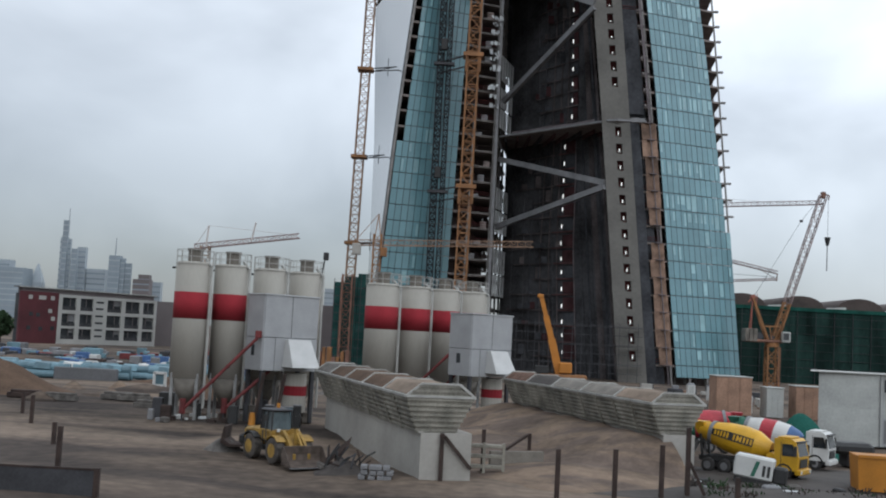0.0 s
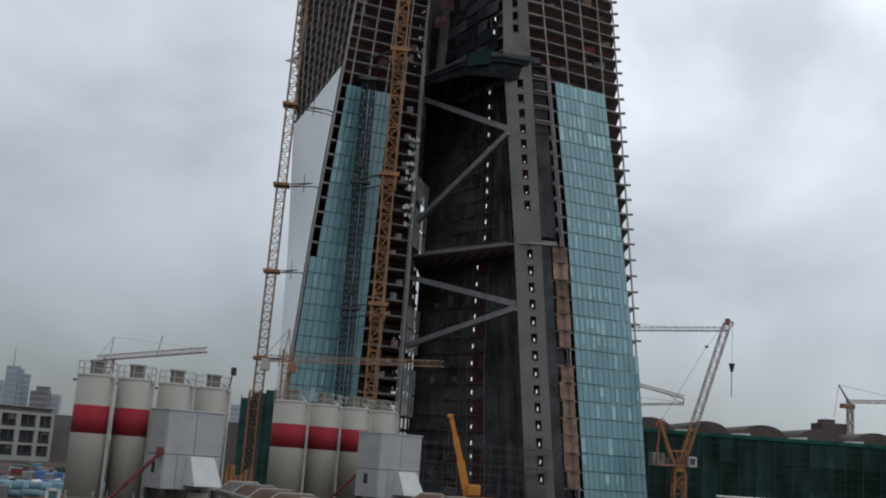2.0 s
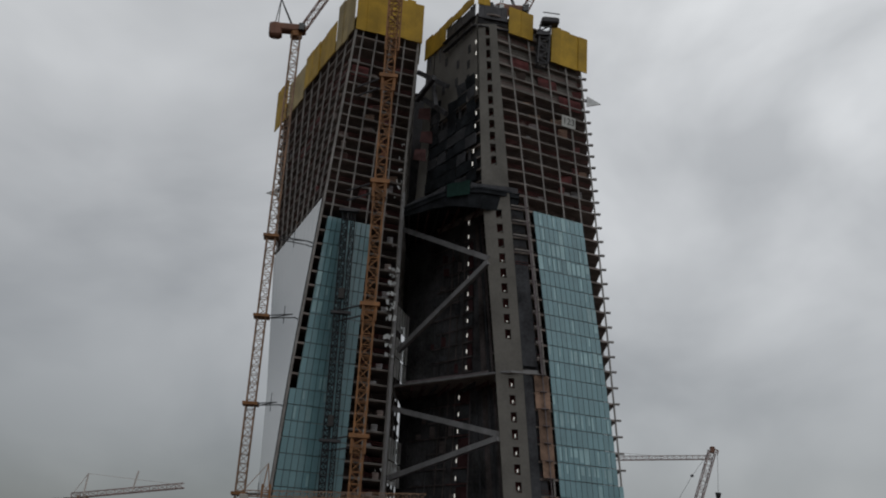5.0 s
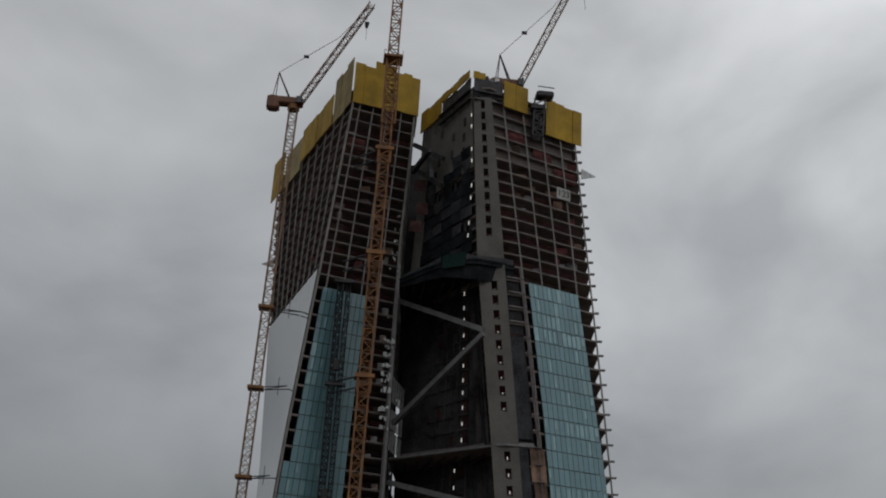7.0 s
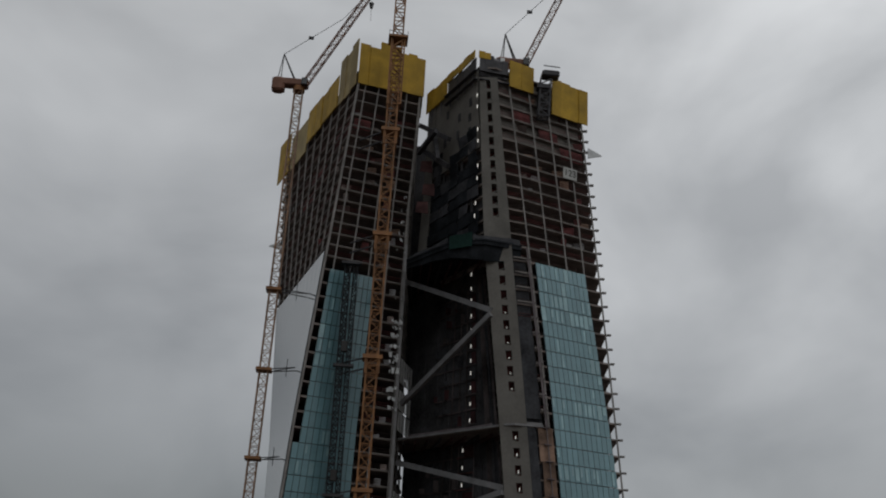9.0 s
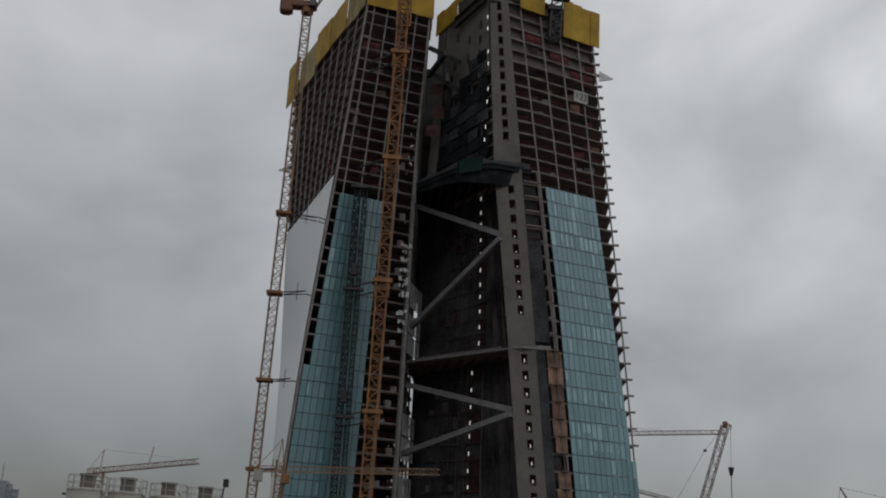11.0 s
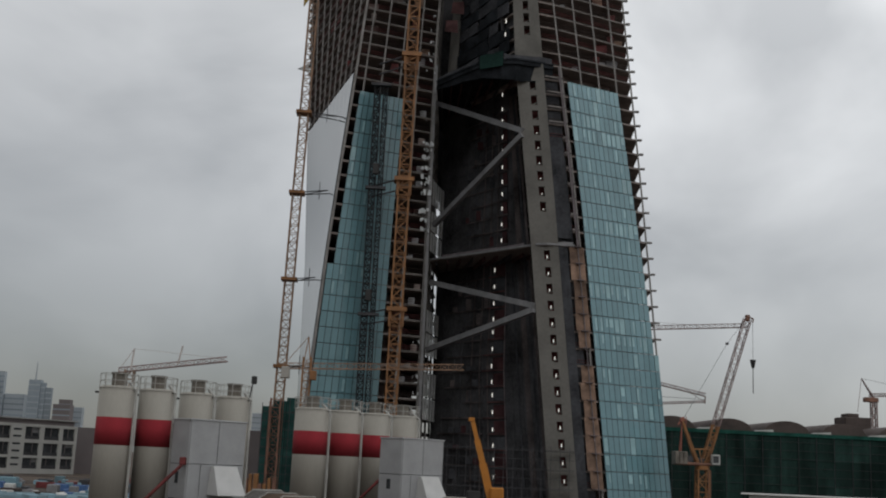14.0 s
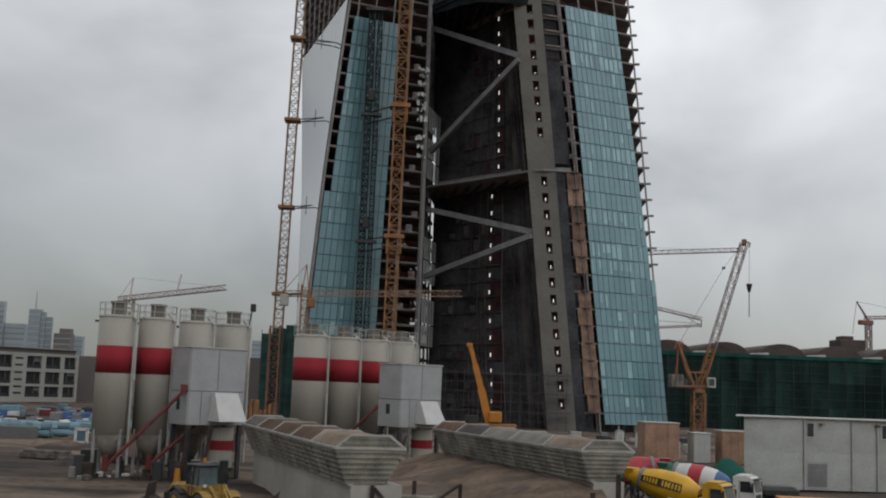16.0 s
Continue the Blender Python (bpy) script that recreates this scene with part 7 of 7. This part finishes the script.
roofp = thing("roof_sheet", (45, 101, 6.5), "thin pale sheet roof over the containers", "roof sheet")
part("sheet", Mesh().hexa([(33.2, 100.7, 6.52), (57.2, 101.6, 6.52), (58.6, 105.2, 6.52), (34.6, 104.6, 6.52)], [(33.2, 100.7, 6.62), (57.2, 101.6, 6.62), (58.6, 105.2, 6.62), (34.6, 104.6, 6.62)]), M_WHITE, roofp)
for x, y in ((41.3, 100.6), (46.7, 100.8)):
    al = part("wall_lamp", Mesh().soft(x, y, 5.9, x + 0.25, y + 0.9, 6.15, 0.04), M_PLANK)
    tagged(al, "small brown lamp box on the container wall", "wall lamp", "wall lamps")
skip = thing("orange_skip", (26, 68, 0), "orange steel skip container", "skip")
part("body", Mesh().hexa([(25.0, 66.6, 0.1), (30.6, 65.6, 0.1), (31.0, 68.0, 0.1), (25.4, 69.0, 0.1)], [(24.9, 66.5, 2.15), (30.8, 65.5, 2.15), (31.2, 68.1, 2.15), (25.3, 69.1, 2.15)]), M_ORANGE, skip)
part("rim", Mesh().beam((24.9, 66.5, 2.15), (30.8, 65.5, 2.15), 0.16), M_ORANGE, skip)
tankb = thing("black_tank", (30.5, 82.0, 0), "black tarpaulined load on a trailer", "trailer load")
part("body", Mesh().soft(28.7, 81.0, 0.9, 31.6, 83.0, 1.75, 0.25), M_BLACK, tankb)
part("axle", Mesh().soft(29.6, 81.0, 0, 30.8, 83.0, 0.95, 0.1), M_TYRE, tankb)
# low clutter near the fence at the lorries
rnd = random.Random(12)
for i in range(16):
    x, y = rnd.uniform(15, 27), rnd.uniform(62, 67)
    s = rnd.uniform(0.2, 0.6)
    ob = part("scrap_lump", Mesh().soft(-s, -s * 0.5, 0, s, s * 0.5, s * 0.9, s * 0.2), (M_GRAVEL, M_STEEL, M_BLACK, M_SHEET)[i % 4])
    ob.location, ob.rotation_euler = (x, y, -0.02), (0, 0, rnd.uniform(0, 3))
    tagged(ob, "low lump of grey site scrap on mud", "scrap", "scrap by the lorries")
heap(24, 71, 13, 8.0, 0.14, M_MUD, "dark wet mud under the lorries", 27)
heap(21, 62.0, 14, 5.0, 0.4, M_MUD, "dark muddy strip before the lorries", 17)
for i in range(26):
    x, y = rnd.uniform(13, 29), rnd.uniform(60.5, 66)
    m = Mesh()
    for k in range(26):
        a = Vector((x + rnd.uniform(-0.5, 0.5), y + rnd.uniform(-0.4, 0.4), 0.0))
        m.beam(a, a + Vector((rnd.uniform(-0.4, 0.4), rnd.uniform(-0.3, 0.3), rnd.uniform(0.15, 0.5))), 0.05)
    tagged(part("dry_scrub", m, (M_RUST, M_LEAF, M_MUD)[i % 3]), "dark dry scrub growing on the muddy strip", "scrub", "scrub by the lorries")
heap(24, 120, 14, 9, 1.2, M_SAND, "low grey earth bank behind the lorries", 18)
heap(28.8, 89, 3.6, 2.2, 3.3, M_NET_LIGHT, "green tarpaulin over a heap", 19)

# ---- left background: stores, cars, office block, trees, skyline ----
rnd = random.Random(31)
cols = (M_PIPE, M_STEEL, M_WHITE, M_DARKSTEEL, M_STEEL, M_DARKRED, M_BLUE, M_DARKSTEEL, M_RUST, M_DARKSTEEL, M_PIPE)
for i in range(210):
    y = rnd.choice((158, 166, 176, 188, 200, 214, 230, 250))
    az = rnd.uniform(-23, -10.5)
    p = pol(az, y)
    w, d, h = rnd.uniform(0.7, 3.6), rnd.uniform(1.0, 2.4), rnd.uniform(0.5, 1.9)
    mat = M_PIPE if y < 165 and rnd.random() < 0.75 else rnd.choice(cols)
    ob = part("material_pallet", Mesh().soft(p.x - w / 2, p.y, -0.1, p.x + w / 2, p.y + d, h, 0.12), mat)
    kind = {"pale_blue_wrap": "pale blue wrapped", "white_paint": "white", "blue_paint": "dark blue", "grey_steel": "grey steel", "dark_red_paint": "dark red", "rusty_steel": "rust-brown", "dark_steel": "dark steel"}[mat.name]
    tagged(ob, kind + " load of building material in the yard", "building material", "building materials")
for i in range(12):
    p = pol(-22.5 + i * 0.95, 150 + 3 * (i % 3))
    ob = thing("pipe_bundle", (p.x, p.y, 0), "bundle of pale blue plastic-wrapped pipes", "pipe bundle", "pipe bundles")
    for dx, dy, dz in ((0, 0, 0.5), (0.1, 1.0, 0.5), (0, 0.5, 1.36)):
        part("pipe", Mesh().tube((p.x - 2.6 + dx, p.y + dy, dz), (p.x + 2.6 + dx, p.y + dy + 0.6, dz), 0.5, n=12), M_PIPE, ob)

# Every fourth sheet is white, painting highlights onto the wrapped pipes.
rnd = random.Random(52)
for i in range(26):
    p = pol(-22.5 + 0.95 * (i % 12) + rnd.uniform(-0.3, 0.3), 150.6 + 3 * (i % 3), 1.7)
    w = rnd.uniform(0.5, 1.6)
    ob = part("wrapping_sheet", Mesh().hexa([(p.x - w, p.y - 0.4, 1.2), (p.x + w, p.y - 0.4, 1.1), (p.x + w, p.y + 0.5, 1.2), (p.x - w, p.y + 0.5, 1.2)], [(p.x - w * 0.8, p.y - 0.2, 1.95), (p.x + w * 0.9, p.y - 0.2, 1.8), (p.x + w, p.y + 0.5, 2.0), (p.x - w, p.y + 0.5, 2.05)]), M_WHITE if i % 4 == 0 else M_PIPE)
    tagged(ob, "loose white plastic wrapping, for highlights on the pipes" if i % 4 == 0 else "loose pale blue plastic wrapping on the pipes", "plastic sheet", "wrappings")
lw = part("low_wall", Mesh().soft(-49.5, 141, -0.3, -41.5, 142, 1.5, 0.08), M_ROOF)
tagged(lw, "low dark grey hoarding before the wrapped pipes", "hoarding")
wf = thing("window_crate", (-35.0, 132, 0), "white framed window unit standing by the silos", "window unit")
part("frame", Mesh().beam((-34.3, 132, 0), (-34.3, 132, 1.9), 0.3).beam((-33.0, 132, 0), (-33.0, 132, 1.9), 0.3).beam((-34.3, 132, 1.8), (-33.0, 132, 1.8), 0.3).beam((-34.3, 132, 0.3), (-33.0, 132, 0.3), 0.3), M_WHITE, wf)
part("pane", Mesh().box(-34.2, 132.05, 0.3, -33.1, 132.1, 1.8), M_PIPE, wf)
off = thing("office_block", (-95, 305, 0), "three-storey office block with white frame and dark red wing", "office building")
u = Vector((31.25, 43.87, 0))
o0 = Vector((-117.6, 298.5, 0))
nrm = Vector((43.87, -31.25, 0)).normalized() * 0.35


def fp(s, z):
    return o0 + u * s + Vector((0, 0, z))


def facing(s0, s1, z0, z1, near, far):
    """A slab on the block's front, from near to far out of its plane."""
    return Mesh().hexa([fp(s0, z0) + nrm * near, fp(s1, z0) + nrm * near, fp(s1, z0) + nrm * far, fp(s0, z0) + nrm * far], [fp(s0, z1) + nrm * near, fp(s1, z1) + nrm * near, fp(s1, z1) + nrm * far, fp(s0, z1) + nrm * far])


part("body", facing(0.05, 0.912, 0, 13.6, -1.2, -7), M_WINDOW, off)
part("attic", facing(0.06, 0.90, 13.6, 15.2, -1, -6.5), M_CITY_BROWN, off, "dark set-back attic storey")
part("roof_slab", facing(0.035, 0.915, 15.15, 15.5, 0.5, -7), M_ROOF, off)
part("roof_edge", facing(0.035, 0.915, 15.2, 15.45, 0.9, 0.5), M_OFFICE, off)
part("red_wing", facing(0.045, 0.268, 0, 14.2, 1.0, -1.2), M_BRICK, off, "dark red clad end wing")
for s, z, lit in ((0.09, 12.6, 1), (0.15, 12.6, 1), (0.17, 12.6, 1), (0.22, 12.6, 1), (0.10, 8.0, 0), (0.21, 9.0, 1), (0.14, 7.8, 0), (0.09, 4.2, 0), (0.16, 4.0, 0), (0.23, 4.2, 0), (0.23, 6.9, 1)):
    part("window", facing(s, s + 0.022, z - 0.5, z + 0.6, 1.2, 1.0), M_OFFICE if lit else M_WINDOW, off)
COLS = ((0.293, 0.378), (0.404, 0.486), (0.577, 0.671), (0.698, 0.796), (0.82, 0.898))
ROWS3 = ((1.4, 4.4), (5.1, 8.6), (9.6, 13.1))
edges = [0.270] + [k for c in COLS[:2] for k in c] + [k for c in COLS[2:] for k in c] + [0.915]
for a, b in zip(edges[0::2], edges[1::2]):
    part("pier", facing(a, b, 0, 13.9, 1.0, -0.6), M_OFFICE, off)
for a, b in ((0, 1.4), (4.4, 5.1), (8.6, 9.6), (13.1, 13.9)):
    for c0, c1 in COLS:
        part("band", facing(c0, c1, a, b, 0.96, -0.6), M_OFFICE, off)
for z in (2.2, 4.0, 6.0, 8.0, 10.1, 12.0):
    part("slot_window", facing(0.503, 0.552, z, z + 0.55, 1.06, 0.98), M_WINDOW, off, "dark slot window")
rnd = random.Random(33)
for c0, c1 in COLS:
    for z0, z1 in ROWS3:
        w = part("window", facing(c0, c1, z0, z1, -0.9, -1.1), M_WINDOW, off)
        mid = c0 + (c1 - c0) * rnd.choice((0.35, 0.5, 0.62))
        part("mullion", facing(mid, mid + 0.004, z0, z1, -0.6, -0.9), M_CITY_BROWN, w)
        part("balcony_rail", facing(c0, c1, z0, z0 + 1.0, 0.2, 0.0), M_DARKSTEEL, w)
        if rnd.random() < 0.6:
            part("blind", facing(mid + 0.004, c1, z1 - rnd.uniform(0.8, 2.4), z1, -0.7, -0.88), M_STEEL, w)


def block(x_px_az, dist, w, h, mat, label, name="far_building", cap=0.0, base=0.0):
    p = pol(x_px_az, dist)
    ob = thing(name, (p.x, p.y, 0), label, "building", "far buildings")
    part("shaft", Mesh().box(p.x - w / 2, p.y, 0, p.x + w / 2, p.y + w * 0.8, h), mat, ob)
    n = int(h // 9)
    for k in range(1, n):
        part("window_band", Mesh().box(p.x - w / 2 - 0.2, p.y - 0.3, k * h / n, p.x + w / 2 + 0.2, p.y, k * h / n + 2.2), M_CITY_DARK if mat is not M_CITY_DARK else M_CITY, ob)
    if cap:
        part("roof_cap", Mesh().hexa([(p.x - w / 2, p.y, h), (p.x + w / 2, p.y, h), (p.x + w / 2, p.y + w * 0.8, h), (p.x - w / 2, p.y + w * 0.8, h)], [(p.x - w * 0.05, p.y + w * 0.3, h + cap), (p.x + w * 0.05, p.y + w * 0.3, h + cap), (p.x + w * 0.05, p.y + w * 0.4, h + cap), (p.x - w * 0.05, p.y + w * 0.4, h + cap)]), mat, ob)
    return ob


R = 2000
PER = R * radians(1)  # metres a degree of bearing covers at that distance
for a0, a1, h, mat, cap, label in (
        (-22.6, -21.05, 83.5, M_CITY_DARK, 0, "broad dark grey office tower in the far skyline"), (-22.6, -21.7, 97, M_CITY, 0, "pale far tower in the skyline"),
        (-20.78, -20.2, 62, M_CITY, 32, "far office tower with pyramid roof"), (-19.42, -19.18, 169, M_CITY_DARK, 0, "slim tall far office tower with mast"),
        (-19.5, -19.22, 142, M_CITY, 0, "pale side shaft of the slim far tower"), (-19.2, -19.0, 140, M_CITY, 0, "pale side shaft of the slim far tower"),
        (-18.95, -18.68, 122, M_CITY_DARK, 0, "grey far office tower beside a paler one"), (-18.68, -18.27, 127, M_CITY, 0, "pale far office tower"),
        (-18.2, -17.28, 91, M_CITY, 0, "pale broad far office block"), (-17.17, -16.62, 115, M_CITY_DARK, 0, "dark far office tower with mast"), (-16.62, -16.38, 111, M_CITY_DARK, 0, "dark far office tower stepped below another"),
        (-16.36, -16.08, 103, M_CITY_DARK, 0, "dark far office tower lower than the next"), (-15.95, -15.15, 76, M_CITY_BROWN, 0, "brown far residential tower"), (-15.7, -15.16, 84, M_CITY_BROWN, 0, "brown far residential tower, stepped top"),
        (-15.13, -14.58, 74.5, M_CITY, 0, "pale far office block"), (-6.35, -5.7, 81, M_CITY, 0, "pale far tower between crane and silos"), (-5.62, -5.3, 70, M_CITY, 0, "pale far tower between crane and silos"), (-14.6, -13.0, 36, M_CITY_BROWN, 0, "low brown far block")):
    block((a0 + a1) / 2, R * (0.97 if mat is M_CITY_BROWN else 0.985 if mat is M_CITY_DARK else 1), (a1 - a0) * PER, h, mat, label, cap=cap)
for az, z0, z1, lab in ((-19.16, 140, 190, "thin mast on the slim far tower"), (-16.86, 112, 145, "thin mast on the dark far tower")):
    p = pol(az, R * 0.985)
    sp = part("spire", Mesh().tube((p.x, p.y, z0), (p.x, p.y, z1), 1.3, 0.5, n=6), M_CITY)
    tagged(sp, lab, "spire", "far buildings")
for az, d, w, h in ((-13.6, 360, 14, 14), (-7.2, 330, 16, 15), (-5.9, 330, 14, 13), (-8.6, 360, 18, 12)):
    block(az, d, w, h, M_CITY_BROWN, "low dark brown building behind the yard", "low_building")
for az, d, w, h in ((19.0, 620, 40, 18), (22, 600, 30, 26), (25, 640, 50, 22)):
    block(az, d, w, h, M_CITY_BROWN, "low grey-brown building beyond the hall", "low_building")


def tree(x, y, h, seed):
    rnd = random.Random(seed)
    ob = thing("tree", (x, y, 0), "dark green broadleaf tree at the yard's edge", "tree", "trees")
    trunk = Mesh().tube((x, y, 0), (x, y, h * 0.5), 0.35, 0.18, n=8)
    for i in range(6):
        a = rnd.uniform(0, 6.28)
        trunk.tube((x, y, h * rnd.uniform(0.3, 0.5)), (x + math.cos(a) * h * 0.25, y + math.sin(a) * h * 0.25, h * rnd.uniform(0.6, 0.85)), 0.14, 0.05, n=5)
    part("trunk", trunk, M_RUST, ob)
    crown = Mesh()
    for i in range(420):
        a, b, r = rnd.uniform(0, 6.28), rnd.uniform(-1, 1), rnd.uniform(0.45, 1) ** 0.5
        c = Vector((x + math.cos(a) * math.sqrt(1 - b * b) * r * h * 0.36, y + math.sin(a) * math.sqrt(1 - b * b) * r * h * 0.36, h * 0.66 + b * r * h * 0.34))
        d1, d2 = (Vector((rnd.gauss(0, 1), rnd.gauss(0, 1), rnd.gauss(0, 1))).normalized() * rnd.uniform(0.3, 0.75) for _ in range(2))
        crown.poly([c - d1, c + d2, c + d1, c - d2])
    part("crown", crown, M_LEAF, ob)


for i, (az, d, h) in enumerate(((-21.9, 275, 8), (-22.5, 262, 9), (-23.2, 268, 10), (-22.2, 278, 9), (-23.8, 262, 11), (-22.9, 255, 8))):
    p = pol(az, d)
    tree(p.x, p.y, h, i)

# pumps, boxes and hoses under and beside the silos
rnd = random.Random(90)
for i in range(26):
    base_x, base_y = ((-20, 93), (-14, 95), (-4, 110), (1, 113))[i % 4]
    x, y, k = base_x + rnd.uniform(-4, 4), base_y + rnd.uniform(-3.0, 2), rnd.uniform(0.2, 0.55)
    ob = part("plant_box", Mesh().soft(x - k, y - k * 0.6, -0.05, x + k, y + k * 0.6, rnd.uniform(0.5, 1.7), 0.06), rnd.choice((M_BLACK, M_STEEL, M_RUST, M_CONE, M_DARKSTEEL)))
    tagged(ob, "small dusty plant box beneath the silos", "plant box", "plant boxes")
for i in range(8):
    x, y = -40 + i * 3.4 + rnd.uniform(-1, 1), 106 + rnd.uniform(-6, 6)
    ob = part("sheeting_load", Mesh().soft(x - 1.6, y - 0.5, -0.05, x + 1.6, y + 0.5, 0.45, 0.05).soft(x - 1.3, y - 0.4, 0.45, x + 1.5, y + 0.3, 0.7, 0.05), rnd.choice((M_PLANK, M_RUST, M_GRAVEL, M_MUD)))
    tagged(ob, "low pile of planks and sheeting on earth", "sheeting", "sheeting loads")

# switch cabinets, drums and an orange marker under the mixing house
for k, (x, mat, h, lab) in enumerate(((-14.0, M_BLACK, 1.7, "black switch cabinet under the mixing house"), (-13.2, M_GREEN, 1.6, "green switch cabinet under the mixing house"), (-12.5, M_PIPE, 1.6, "pale blue tank under the mixing house"), (-11.9, M_BLACK, 1.75, "black switch cabinet under the mixing house"))):
    cab = thing("switch_cabinet", (x, 88.4 + 0.25 * k, 0), lab, "cabinet", "switch cabinets")
    part("body", Mesh().soft(x, 88.4 + 0.25 * k, -0.1, x + 0.62, 89.1 + 0.25 * k, h, 0.05), mat, cab)
    part("lid", Mesh().soft(x - 0.04, 88.36 + 0.25 * k, h, x + 0.66, 89.14 + 0.25 * k, h + 0.07, 0.02), M_STEEL, cab)
bol = thing("orange_marker", (-15.0, 88.4, 0), "orange marker post beside the silo feet", "marker post")
part("post", Mesh().tube((-15.0, 88.4, -0.1), (-15.0, 88.4, 1.1), 0.3, 0.2, n=12), M_ORANGE, bol)
part("foot", Mesh().soft(-15.4, 88.0, -0.1, -14.6, 88.8, 0.12, 0.03), M_BLACK, bol)
rnd = random.Random(93)
for i in range(24):
    x, y = rnd.uniform(-23.5, -12), rnd.uniform(88.5, 97)
    s = rnd.uniform(0.15, 0.45)
    ob = part("site_litter", Mesh().soft(-s, -s * 0.6, -0.1, s, s * 0.6, s * 0.8, s * 0.15), rnd.choice((M_WHITE, M_GRAVEL, M_STEEL, M_RUST, M_SHEET)))
    ob.location, ob.rotation_euler = (x, y, 0.0), (0, 0, rnd.uniform(0, 3))
    tagged(ob, "small block of litter between the silo legs", "litter", "litter under the silos")

# blocks, drums and pallets between the bins and the towers' foot
rnd = random.Random(101)
for i in range(34):
    az, d = rnd.uniform(9.5, 17.5), rnd.uniform(158, 215)
    p = pol(az, d)
    w, h = rnd.uniform(0.4, 1.3), rnd.uniform(0.4, 1.4)
    mat, what = ((M_SHEET, "white sheeted"), (M_CONC, "pale concrete"), (M_STEEL, "grey steel"), (M_DARKSTEEL, "dark steel"), (M_PLANK, "brown timber"))[i % 5]
    ob = thing("site_pallet", (p.x, p.y, 0), what + " load on a pallet at the towers' foot", "pallet load", "pallets at the towers' foot")
    part("load", Mesh().soft(p.x - w, p.y, 0.13, p.x + w, p.y + w, 0.13 + h, 0.07), mat, ob)
    for k in (-0.9, 0, 0.9):
        part("runner", Mesh().box(p.x + k * w - 0.06, p.y, -0.1, p.x + k * w + 0.06, p.y + w, 0.13), M_PLANK, ob)
for az, d in ((12.6, 182), (13.6, 178), (15.35, 150)):
    p = pol(az, d)
    ob = thing("toilet_cabin", (p.x, p.y, 0), "white portable site cabin with grey roof", "site cabin", "small cabins")
    part("body", Mesh().soft(p.x - 0.6, p.y, 0, p.x + 0.6, p.y + 1.2, 2.2, 0.06), M_WHITE, ob)
    part("roof", Mesh().hexa([(p.x - 0.65, p.y - 0.05, 2.2), (p.x + 0.65, p.y - 0.05, 2.2), (p.x + 0.65, p.y + 1.25, 2.2), (p.x - 0.65, p.y + 1.25, 2.2)], [(p.x - 0.4, p.y + 0.2, 2.45), (p.x + 0.4, p.y + 0.2, 2.45), (p.x + 0.4, p.y + 1.0, 2.45), (p.x - 0.4, p.y + 1.0, 2.45)]), M_STEEL, ob)
    part("door", Mesh().box(p.x - 0.42, p.y - 0.03, 0.1, p.x + 0.42, p.y, 2.0), M_SHED, ob)
